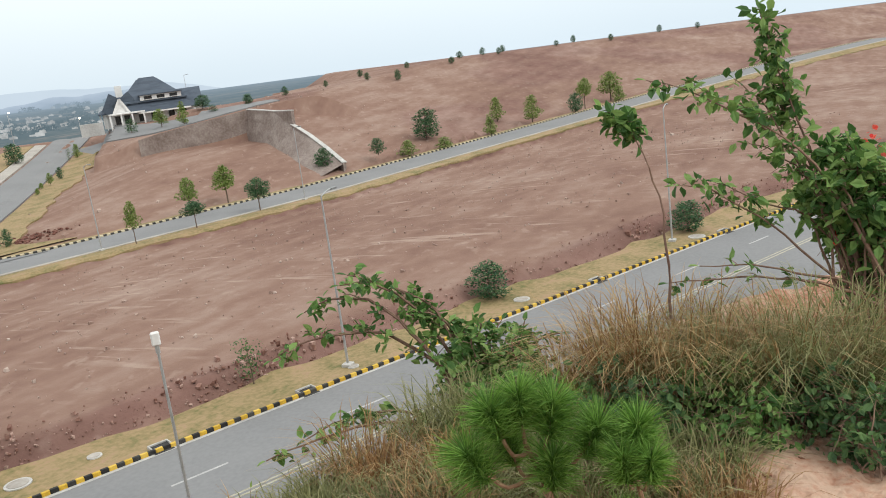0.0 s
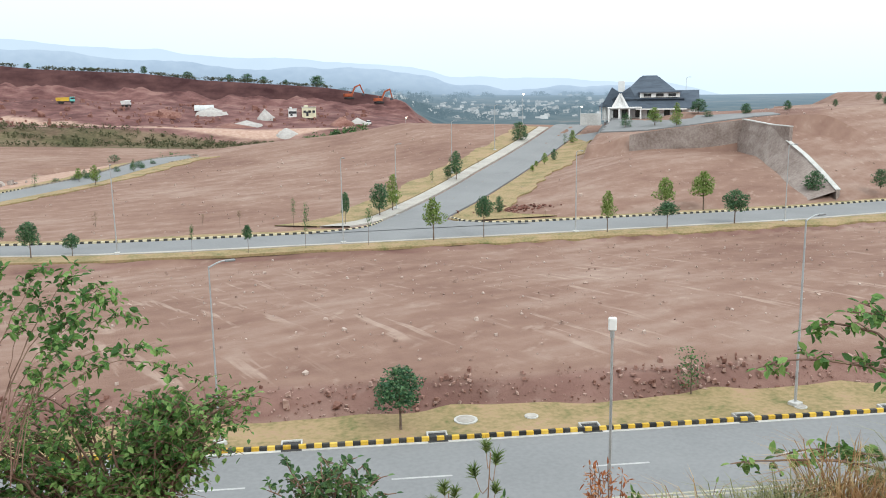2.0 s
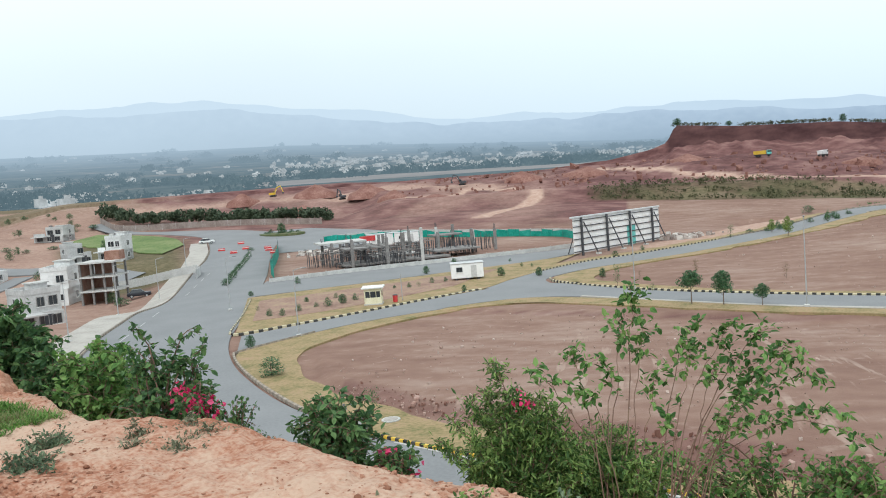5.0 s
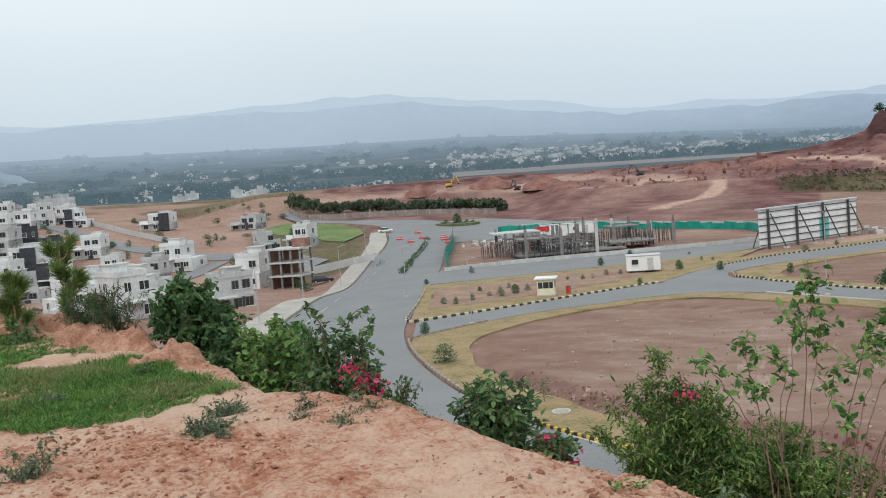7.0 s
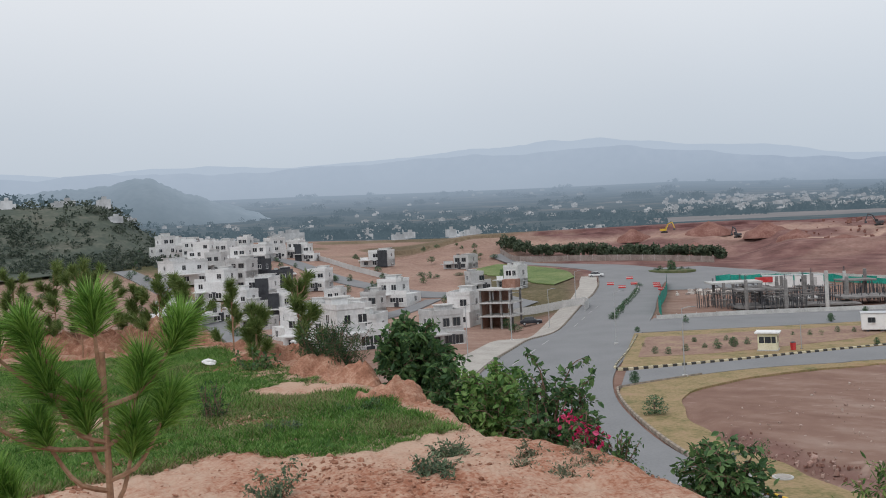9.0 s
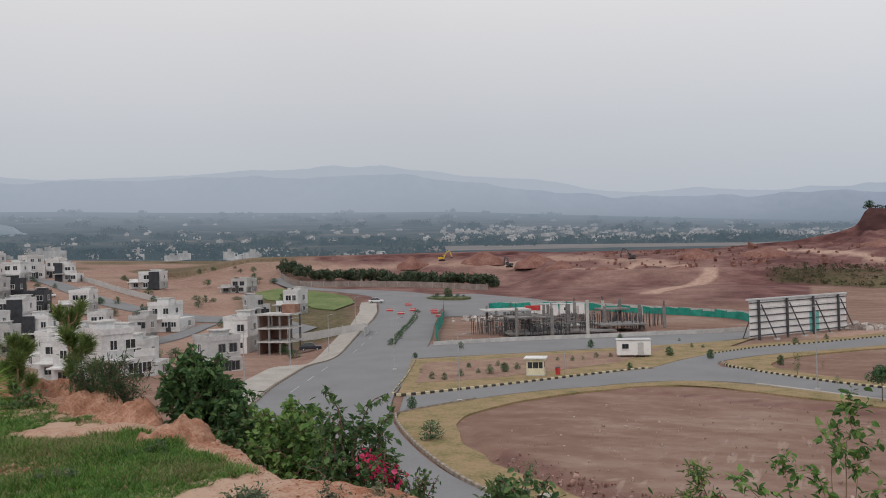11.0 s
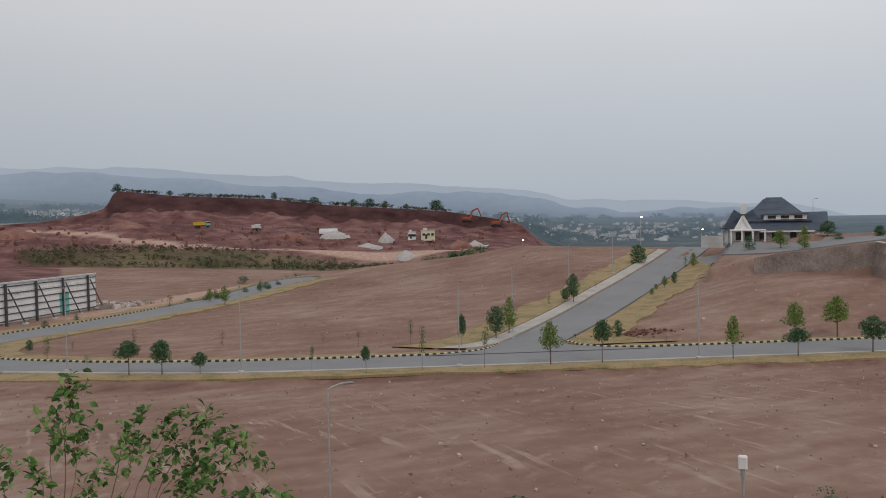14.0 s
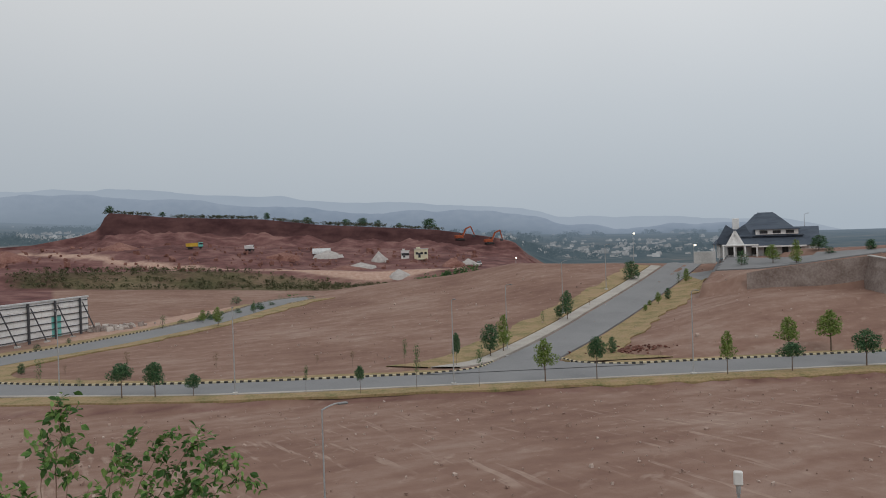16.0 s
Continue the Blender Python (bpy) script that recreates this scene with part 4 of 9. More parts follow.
NORTH = offset_line([(140, 22), (66, 29.6), (28, 33.1), (1, 35.95), (-20, 38.9), (-39.6, 43.9)], 7.0)
for k, by in enumerate((-0.14, 0.14)):
    on_road("trim_double_line", offset_line(NORTH, by)[::6], 0.12, 0.056, LINE_YELLOW, "worn pale yellow double line on the boulevard", 120)
LANE = offset_line([(140, 22), (66, 29.6), (28, 33.1), (1, 35.95), (-20, 38.9), (-39.6, 43.9)], 4.1)
LS = np.concatenate([[0], np.cumsum(np.linalg.norm(np.diff(LANE, axis=0), axis=1))])
for s0 in np.arange(4.3, LS[-1] - 3, 8.05):
    q = [(np.interp(s, LS, LANE[:, 0]), np.interp(s, LS, LANE[:, 1])) for s in (s0, s0 + 1.2, s0 + 2.4)]
    on_road("trim_lane_dash", q, 0.13, 0.056, LINE_PAINT, "worn white lane dash on the boulevard", 5)
for pts in ([(-84, 58), (-100, 76), (-117, 97), (-138, 122)], [(-78, 60), (-94, 80), (-111, 101), (-132, 127)]):
    line = curve_points(pts, 40)
    for i in range(0, 36, 4):
        on_road("trim_lane_dash", line[i:i + 2].tolist() + [line[i + 2].tolist()], 0.13, 0.056, LINE_PAINT, "worn white lane dash on the boulevard", 4)
on_road("trim_stop_line", [(15.6, 103.2), (19.4, 103.6), (23.9, 104.0)], 0.5, 0.066, LINE_PAINT, "worn white stop line on the side road", 8)


def drain(x, y, ang):
    """A gully inlet in the kerb: a concrete frame round a dark grating."""
    base = thing("drain_inlet", pose(x, y, ground_z(x, y) + 0.02, 0, 0, ang) @ Matrix.Diagonal((0.7, 0.75, 0.75, 1)), "white-edged concrete gully inlet with a dark grating behind the kerb", "drain", "drains along the boulevard")
    bm = bmesh.new()
    for cx, cy, sx, sy in ((0, 0.57, 1.3, 0.1), (0, -0.13, 1.3, 0.07), (-0.6, 0.21, 0.1, 0.62), (0.6, 0.21, 0.1, 0.62)):
        box(bm, cx, cy, 0.16, sx, sy, 0.24, bevel=0.02)
    part("frame", bm, CONCRETE, base, "pale concrete frame")
    bm = box(bmesh.new(), 0, 0.21, 0.14, 1.1, 0.6, 0.08)
    for i in range(6):
        box(bm, -0.42 + i * 0.17, 0.21, 0.19, 0.05, 0.5, 0.04)
    part("grating", bm, IRON, base, "dark iron grating")
    bm = box(bmesh.new(), 0, -0.36, 0.062, 1.25, 0.4, 0.03, bevel=0.01)
    part("gutter_mouth", bm, IRON, base, "dark wet gutter mouth")


for x, y in ((-20.0, 38.35), (-12.5, 37.25), (-5.2, 36.3), (1.1, 35.5), (7.35, 34.85), (14.2, 34.15), (21.4, 33.4), (28.5, 32.65), (42, 31.2), (55.5, 29.8), (66.5, 28.7)):
    drain(x, y, -5.7 if x > -5 else -7.5)


def manhole(x, y, r):
    base = thing("manhole", pose(x, y, ground_z(x, y) + 0.06), "round pale concrete manhole cover set in dry grass", "manhole", "manholes in the verges")
    part("rim", cyl(bmesh.new(), (0, 0, -0.2), (0, 0, 0.09), r, n=20), CONCRETE, base)
    part("cover", cyl(bmesh.new(), (0, 0, 0.05), (0, 0, 0.11), r * 0.78, n=20), PAVING, base, "paler round lid")


for x, y, r in ((9.05, 36.5, 0.55), (12.1, 36.15, 0.32), (24.67, 34.0, 0.3), (53.6, 31.0, 0.6), (-31, 43.1, 0.6), (37, 33.2, 0.5)):
    manhole(x, y, r)

# ---- street lamps ----
def street_lamp(x, y, top, arm=1.2, turn=0.0, wide=0.07, lit=False, name="street_lamp", label="tall galvanised steel street lamp with a short bent arm"):
    z = ground_z(x, y) - 0.1
    h = top - z
    base = thing(name, pose(x, y, z, 0, 0, turn), label, "street lamp", "street lamps")
    part("footing", box(bmesh.new(), 0, 0, 0.16, 0.5, 0.5, 0.4, bevel=0.03), CONCRETE, base, "square concrete footing")
    part("pole", cyl(bmesh.new(), (0, 0, 0.2), (0, 0, h), wide, wide * 0.55, 10), STEEL, base)
    bm = bmesh.new()
    for i in range(4):
        t0, t1 = i / 4, (i + 1) / 4
        cyl(bm, (arm * t0, 0, h - 0.05 + 0.22 * math.sin(t0 * 1.5)), (arm * t1, 0, h - 0.05 + 0.22 * math.sin(t1 * 1.5)), 0.035, n=6)
    part("arm", bm, STEEL, base)
    out_ = math.copysign(0.22, arm)
    bm = box(bmesh.new(), arm + out_, 0, h + 0.15, 0.46, 0.2, 0.09, bevel=0.03)
    part("lamp_head", bm, LAMP_GREY, base, "flat grey lamp head")
    if lit:
        part("bulb", box(bmesh.new(), arm + 0.28, 0, h + 0.05, 0.5, 0.3, 0.22, bevel=0.06), LIT, base, "glowing warm white lamp glass")
    return base


LIT = bpy.data.materials.new("lit_lamp")
LIT.use_nodes = True
LIT.node_tree.nodes["Principled BSDF"].inputs["Emission Color"].default_value = (1, 0.86, 0.6, 1)
LIT.node_tree.nodes["Principled BSDF"].inputs["Emission Strength"].default_value = 9.0
street_lamp(24.62, 34.35, 8.96, 0.9, 20)
street_lamp(-1.9, 36.6, 7.95, -0.7, -160, wide=0.05)
street_lamp(52, 32.0, 9.4, 0.9, 20)
for x, y in ((8.9, 86.2), (33.6, 85.5), (-12.9, 86.9), (-31.2, 91.4), (58.5, 85.2)):
    street_lamp(x, y, ground_z(x, y) + 8.6, 0.8, -80)
for x, y in ((18.0, 107.4), (31.4, 133.2), (44.5, 154)):
    street_lamp(x, y, ground_z(x, y) + 8.2, 0.8, -60)
for x, y in ((-84.7, 58.6), (-97.7, 75.4), (-116, 98), (-141, 127), (-81.0, 79.5), (-58.0, 66.0)):
    street_lamp(x, y, ground_z(x, y) + 6.8, 0.9, 40)
for x, y, h in ((60.5, 187, 6.6), (74.0, 186.0, 4.2), (83.0, 187.5, 4.0), (41.0, 226, 9.0)):
    street_lamp(x, y, ground_z(x, y) + h, 0.5, -90, lit=True, label="street lamp on the crest with its lamp already lit")
street_lamp(90.6, 168.5, 17.2, 0.8, -70)


def flood_lamp(x, y, top):
    """The near lamp, seen from above and behind: a slim pole with a box-shaped head."""
    z = ground_z(x, y) - 0.3
    base = thing("street_lamp", pose(x, y, z, 0, 0, -24), "slim grey steel lamp pole with a pale box head", "street lamp", "street lamps")
    part("pole", cyl(bmesh.new(), (0, 0, 0), (0, 0, top - z - 0.3), 0.05, 0.032, 10), STEEL, base)
    bm = box(bmesh.new(), 0, 0.0, top - z - 0.08, 0.2, 0.14, 0.32, bevel=0.03)
    part("lamp_head", bm, WHITE_PAINT, base, "pale box-shaped lamp head")
    part("bracket", cyl(bmesh.new(), (0, 0, top - z - 0.42), (0, 0, top - z - 0.2), 0.05, n=8), STEEL, base)


flood_lamp(8.06, 18.24, 9.62)

# ---- trees ----
def leaf_cloud(clumps, count, size, rng, flat=0.0, aspect=0.6):
    """Small folded leaves round a set of clumps (x, y, z, radius)."""
    c = np.array(clumps, float)
    pick = rng.choice(len(c), count, p=c[:, 3] ** 2 / (c[:, 3] ** 2).sum())
    d = rng.normal(size=(count, 3))
    d /= np.linalg.norm(d, axis=1)[:, None]
    rad = rng.uniform(0.35, 1.0, count) ** 0.6
    p = c[pick, :3] + d * (c[pick, 3] * rad)[:, None] * np.array([1, 1, 0.85])
    a = rng.normal(size=(count, 3))
    a[:, 2] *= 1 - flat
    a /= np.linalg.norm(a, axis=1)[:, None]
    b = np.cross(a, d + 0.3 * rng.normal(size=(count, 3)))
    b /= np.linalg.norm(b, axis=1)[:, None] + 1e-9
    s = size * rng.uniform(0.6, 1.35, count)[:, None]
    n = np.cross(a, b)
    V = np.stack([p - a * s * 0.5, p + b * s * aspect * 0.5 + n * s * 0.12, p + a * s * 0.5, p - b * s * aspect * 0.5 + n * s * 0.12], 1)
    k = np.arange(count) * 4
    F = np.stack([k, k + 1, k + 2, k + 3], 1)
    return V.reshape(-1, 3), F


CROWNS = {"dark": (TREE_LEAF, 1900, 0.14), "pale": (TREE_LEAF_PALE, 1300, 0.14), "thin": (LEAF_DARK, 260, 0.17), "brown": (LEAF_BROWN, 170, 0.15), "low": (TREE_LEAF, 800, 0.16)}


def tree_model(seed, style, stem):
    """One tree, 3 m high and 2 m wide: a tapered trunk with limbs below and inside a crown of leaf clumps. stem: the bare share of its height."""
    rng = np.random.RandomState(seed)
    h, w = 3.0, 2.0
    base = thing("tree", Matrix.Identity(4), "", "tree")
    mat, count, size = CROWNS[style]
    bend = 0.22 if style == "thin" else 0.05
    lean = rng.uniform(-bend, bend, 2) * h * 0.5
    at = lambda t: (lean[0] * t * t, lean[1] * t * t)
    bm = bmesh.new()
    r = 0.018 * h
    for i in range(4):
        t0, t1 = i / 4 * 0.94, (i + 1) / 4 * 0.94
        cyl(bm, (*at(t0), h * t0 - (0.15 if not i else 0)), (*at(t1), h * t1), r * (1 - 0.21 * i), r * (0.79 - 0.21 * i), 6)
    clumps = []
    k = {"thin": 9, "brown": 7}.get(style, 22)
    for i in range(k):
        t = (i + 0.5) / k
        z = h * (stem + (1 - stem) * (0.06 + 0.88 * t))
        prof = {"dark": math.sin(math.pi * (0.2 + 0.72 * t)) ** 0.8, "pale": (1 - t) ** 0.55 * min(1, 0.55 + 2.2 * t), "low": math.sin(math.pi * (0.3 + 0.6 * t)), "thin": 0.6, "brown": 0.55}[style]
        a = i * 2.4 + rng.uniform(0, 0.9)
        rad = w / 2 * prof * rng.uniform(0.3, 0.72)
        c = at(z / h)
        q = (c[0] + rad * math.cos(a), c[1] + rad * math.sin(a), z)
        clumps.append((*q, w * (0.5 if style in ("thin", "brown") else 0.27) * (0.35 + 0.5 * prof) * rng.uniform(0.75, 1.15)))
        if i % 2 == 0:
            zr = max(0.1, z - 0.16 * h)
            cyl(bm, (*at(zr / h), zr), q, r * 0.35, r * 0.12, 5)
    part("trunk", bm, BARK, base)
    V, F = leaf_cloud(clumps, count, size, rng)
    V[:, 2] = np.clip(V[:, 2], h * stem * 0.9, h * 1.02)
    mesh_object("crown", V, F, mat, base)
    return base


LABELS = {"dark": "young street tree with a dense dark green crown", "pale": "young tree with a loose yellowish green crown", "thin": "thin wind-bent sapling with sparse dark leaves",
          "brown": "spindly sapling with a few withered brown leaves", "low": "low rounded dark green bush"}
KINDS = {}


def plant(style, x, y, h, w, label="", group="trees along the roads", clear=0.1):
    stem = min((0.06, 0.22, 0.4, 0.55), key=lambda v: abs(v - clear))
    key = (style, stem, int(abs(x * 7 + y * 3)) % 3)
    m = pose(x, y, ground_z(x, y) - 0.05, 0, 0, (x * 37 + y * 11) % 360) @ Matrix.Diagonal((w * 0.64, w * 0.64, h / 3.0, 1))
    if key not in KINDS:
        KINDS[key] = ob = tree_model(11 * key[2] + len(style) + int(stem * 100), style, stem)
        ob.matrix_world = m
    else:
        ob = copy_thing(KINDS[key], Matrix.Identity(4))
        ob.matrix_world = m
    return tagged(ob, label or LABELS[style], "bush" if style == "low" else "tree", group)


for style, rows in (
    ("dark", [(-41.2, 107.9, 1.4, 0.9, 0.1), (-24.0, 87.6, 3.5, 2.1, 0.58), (-20.7, 87.2, 3.6, 1.9, 0.39), (-17.0, 87.2, 2.3, 1.3, 0.45), (-0.5, 83.7, 2.8, 0.8, 0.56), (10.5, 98.4, 3.9, 1.0, 0.44), (15.2, 103.2, 4.2, 2.2, 0.3), (29.6, 128.5, 2.3, 1.2, 0.19), (30.7, 127.4, 4.6, 1.9, 0.28), (23.3, 85.0, 4.4, 1.6, 0.51), (29.8, 101.4, 2.2, 1.1, 0.12), (43.7, 84.5, 3.0, 2.2, 0.52), (52.5, 85.7, 3.9, 2.5, 0.37), (51.9, 142.6, 2.1, 1.1, 0.09), (52.6, 164.0, 4.0, 3.2, 0.11), (81.5, 146.8, 2.7, 2.9, 0.11), (95.1, 102.0, 5.2, 4.4, 0.07), (81.2, 97.9, 2.5, 2.2, 0.07), (127.1, 96.2, 3.7, 2.9, 0.08), (73.6, 101.2, 3.1, 2.6, 0.08), (-73.9, 86.2, 0.8, 0.6, 0.03), (-67.2, 85.3, 1.4, 1.0, 0.04), (-72.5, 113.7, 1.4, 1.0, 0.03), (-74.0, 125.0, 1.3, 0.9, 0.03), (-55.4, 95.6, 1.0, 0.7, 0.04), (-57.4, 110.1, 1.5, 1.1, 0.04), (-51.4, 110.0, 1.4, 1.0, 0.04), (-88.0, 90.7, 0.9, 0.7, 0.04), (-59.1, 60.2, 1.4, 1.0, 0.04), (5.97, 36.2, 3.1, 2.1, 0.36), (36.4, 35.2, 2.6, 2.3, 0.1), (54.9, 32.4, 2.5, 2.5, 0.1)]),
    ("thin", [(-36.2, 99.8, 2.8, 0.9, 0.16), (-30.9, 96.7, 1.0, 0.5, 0.13), (-34.4, 152.0, 2.4, 1.1, 0.04), (-20.8, 167.8, 2.5, 0.9, 0.09), (-18.8, 179.2, 1.4, 0.6, 0.09), (-5.8, 84.8, 2.9, 0.5, 0.67), (4.6, 98.8, 3.4, 0.6, 0.42), (5.0, 84.4, 4.6, 0.7, 0.46), (11.2, 84.3, 4.2, 0.7, 0.52), (27.0, 127.7, 1.8, 0.6, 0.1), (60.2, 159.4, 2.4, 0.9, 0.09), (-75.9, 79.2, 0.8, 0.6, 0.04), (-64.9, 99.5, 0.9, 0.7, 0.04), (20.6, 36.9, 2.6, 1.4, 0.2), (-33.4, 44.6, 1.7, 0.9, 0.2)]),
    ("brown", [(-35.7, 106.7, 1.2, 0.5, 0.22), (-28.1, 105.2, 2.6, 0.9, 0.38), (-17.9, 106.3, 1.9, 0.8, 0.15), (-5.7, 104.3, 1.3, 0.5, 0.21), (-1.4, 101.5, 1.9, 0.7, 0.48), (37.2, 138.8, 1.4, 0.6, 0.2), (33.4, 94.6, 1.4, 0.5, 0.13)]),
    ("low", [(-47.6, 130.9, 1.1, 1.1, 0.08), (-45.6, 138.4, 1.0, 0.8, 0.09), (-30.6, 213.9, 1.9, 2.6, 0.07), (80.8, 142.0, 1.4, 1.6, 0.07), (69.2, 151.4, 2.9, 2.2, 0.07), (-70.9, 75.8, 1.1, 0.8, 0.04), (-69.3, 76.3, 1.1, 0.8, 0.03), (-69.4, 79.4, 1.1, 0.8, 0.04), (-69.4, 82.7, 0.8, 0.6, 0.04), (-67.8, 83.0, 1.4, 1.0, 0.03), (-71.5, 89.4, 0.9, 0.6, 0.03), (-67.2, 87.8, 1.1, 0.8, 0.04), (-89.9, 103.1, 1.3, 1.0, 0.03), (-66.0, 98.8, 0.9, 0.6, 0.03), (-65.0, 103.2, 1.0, 0.7, 0.04), (-63.5, 104.5, 0.8, 0.6, 0.04), (-59.3, 120.8, 0.8, 0.5, 0.03), (-57.4, 120.5, 0.7, 0.5, 0.03), (-65.2, 128.6, 0.6, 0.5, 0.04), (-67.8, 97.8, 0.7, 0.5, 0.03), (-48.3, 51.2, 1.7, 2.0, 0.05)]),
    ("pale", [(-24.6, 149.6, 3.5, 1.8, 0.31), (-28.4, 156.7, 2.5, 1.5, 0.28), (17.3, 106.2, 4.9, 2.0, 0.29), (18.0, 85.0, 4.5, 2.3, 0.37), (36.7, 84.3, 4.6, 1.7, 0.35), (48.3, 94.0, 4.7, 2.6, 0.41), (54.7, 96.4, 5.0, 3.3, 0.39), (48.7, 138.3, 2.2, 1.3, 0.22), (44.4, 132.1, 1.3, 0.9, 0.14), (46.7, 136.8, 1.2, 0.9, 0.15), (62.4, 161.0, 2.7, 1.8, 0.12), (72.0, 145.0, 3.5, 2.8, 0.14), (73.0, 138.7, 4.3, 2.3, 0.11), (86.1, 96.7, 2.6, 3.1, 0.06), (92.4, 95.2, 2.0, 3.1, 0.08), (113.4, 103.0, 4.4, 3.1, 0.13), (104.1, 96.2, 3.2, 2.7, 0.08), (116.7, 97.8, 4.8, 3.8, 0.1), (132.3, 97.9, 5.6, 3.3, 0.37), (143.2, 99.6, 5.8, 5.3, 0.29), (140.2, 95.6, 3.2, 2.9, 0.09)])):
    for x, y, h, w, clear in rows:
        plant(style, x, y, h, w, clear=clear)
for x, y, h, w in ((86.6, 139.2, 2.0, 2.0), (96.3, 141.2, 1.9, 1.4), (106.9, 142.2, 1.4, 1.0), (121.6, 149, 1.7, 1.3), (114.4, 138.1, 1.6, 1.2), (142.1, 141, 1.6, 1.4), (150, 146, 1.7, 1.6), (158, 146, 2.0, 1.4), (160.9, 143.2, 1.7, 1.2), (170, 150, 1.9, 1.4), (183.4, 143.1, 1.6, 1.3), (196, 147, 2.1, 1.4), (205, 141, 1.9, 1.4), (238, 146, 2.4, 1.5), (252, 141, 2.0, 1.5), (120.0, 134.9, 2.3, 1.5), (131, 144, 1.5, 1.2)):
    plant("dark", x, y, h, w, "small dark tree on the bare hill crest", "trees on the hill crest")
rng = np.random.RandomState(5)
for i in range(18):
    t = (i + 0.5) / 18
    plant("low", -33 + 16 * t + 3 * math.sin(i * 7), 158 + 22 * t, rng.uniform(0.7, 1.3), rng.uniform(0.8, 1.6), "small shrub on the bank beyond the branch road", "shrubs on the bank")

# ---- rubble along the cut bank ----
ICO = bmesh.new()
bmesh.ops.create_icosphere(ICO, subdivisions=1, radius=1.0)
ICO_V, ICO_F = np.array([v.co[:] for v in ICO.verts]), [tuple(v.index for v in f.verts) for f in ICO.faces]
ICO.free()


def stones(name, spots, sizes, mat, label, seed, kind="stuff", lump=False):
    """Many broken stones in one mesh."""
    rng_ = np.random.RandomState(seed)
    V, F = [], []
    cube = np.array([(-1, -1, -1), (1, -1, -1), (1, 1, -1), (-1, 1, -1), (-1, -1, 1), (1, -1, 1), (1, 1, 1), (-1, 1, 1)], float)
    quads = [(3, 2, 1, 0), (4, 5, 6, 7), (0, 1, 5, 4), (1, 2, 6, 5), (2, 3, 7, 6), (3, 0, 4, 7)]
    if lump:
        cube, quads = ICO_V, ICO_F
    for (x, y, z), s in zip(spots, sizes):
        q = cube * rng_.uniform(0.45 if not lump else 0.6, 1.0, (len(cube), 3)) * s * rng_.uniform(0.6, 1.3, 3) * ((0.55, 0.55, 0.34) if lump else 0.5)
        a, t = rng_.uniform(0, 6.28), rng_.uniform(-0.5, 0.5)
        ca, sa = math.cos(a), math.sin(a)
        q = np.stack([q[:, 0] * ca - q[:, 1] * sa, q[:, 0] * sa + q[:, 1] * ca, q[:, 2] + t * q[:, 0]], 1)
        o = len(V)
        V += (q + (x, y, z + s * 0.12)).tolist()
        F += [tuple(o + i for i in f) for f in quads]
    return tagged(mesh_object(name, V, F, mat), label, "rubble", "", kind)


n_st = 1500
bx = np.concatenate([rng.uniform(-38, 75, n_st), rng.uniform(-2, 30, 300)])
by = BANK_Y(bx) + np.abs(rng.normal(0.8, 0.9, len(bx)))
bs = np.clip(rng.lognormal(-2.35, 0.5, len(bx)) * (0.6 + 0.9 * lattice(bx, by, 3.5, 48)), 0.05, 0.7)
stones("rubble", list(zip(bx, by, height(bx, by))), bs, RUBBLE, "broken red stones along the cut bank", 3)
fx, fy = rng.uniform(-45, 120, 2200), rng.uniform(42, 82, 2200)
stones("field_stones", list(zip(fx, fy, height(fx, fy) - 0.05)), np.clip(rng.lognormal(-2.3, 0.5, 2200), 0.05, 0.5), material("field_stone", [(0.28, 0.19, 0.155), (0.38, 0.28, 0.235), (0.46, 0.37, 0.325)], scale=0.8, per="island", spread=0.4), "pale stones scattered over the bare field", 4)
fx, fy = rng.uniform(-30, 110, 900), rng.uniform(99, 180, 900)
stones("slope_stones", list(zip(fx, fy, height(fx, fy) - 0.05)), np.clip(rng.lognormal(-2.0, 0.5, 900), 0.08, 0.6), MATS["field_stone"], "pale stones scattered over the bare slope", 6)
hx, hy = 31 + rng.normal(0, 2.6, 260), 103 + rng.normal(0, 1.0, 260)
stones("earth_heap", list(zip(hx, hy, height(hx, hy) - 0.05)), rng.uniform(0.15, 0.6, 260), material("dark_red_earth", [(0.1, 0.04, 0.03), (0.15, 0.065, 0.05), (0.2, 0.1, 0.08)], scale=1.0, per="island", spread=0.4), "heap of dark red earth at the field corner", 8, lump=True)

# ---- retaining walls of the plot ----
def wall_run(name, pts, low, high, thick, mat, label, cap=0.0):
    base = thing(name, Matrix.Identity(4), label, "retaining wall", "", "structure")
    V, F = [], []
    for (x, y), a, b in zip(pts, low, high):
        for dx in (-thick / 2, thick / 2):
            V += [(x + dx, y + dx * 0.5, a), (x + dx, y + dx * 0.5, b)]
    for i in range(len(pts) - 1):
        o, p = i * 4, i * 4 + 4
        F += [(o, p, p + 1, o + 1), (o + 1, p + 1, p + 3, o + 3), (o + 2, o + 3, p + 3, p + 2)]
    F += [(0, 1, 3, 2), (len(V) - 4, len(V) - 2, len(V) - 1, len(V) - 3)]
    mesh_object("stonework", V, F, mat, base)
    if cap:
        bm = bmesh.new()
        for i in range(len(pts) - 1):
            p, q = Vector((*pts[i], high[i] + 0.06)), Vector((*pts[i + 1], high[i + 1] + 0.06))
            d = q - p
            rot = d.to_track_quat("X", "Z").to_matrix()
            box(bm, *((p + q) / 2), d.length, cap, 0.14, rot)
        part("coping", bm, CONCRETE, base, "pale concrete coping")
    return base


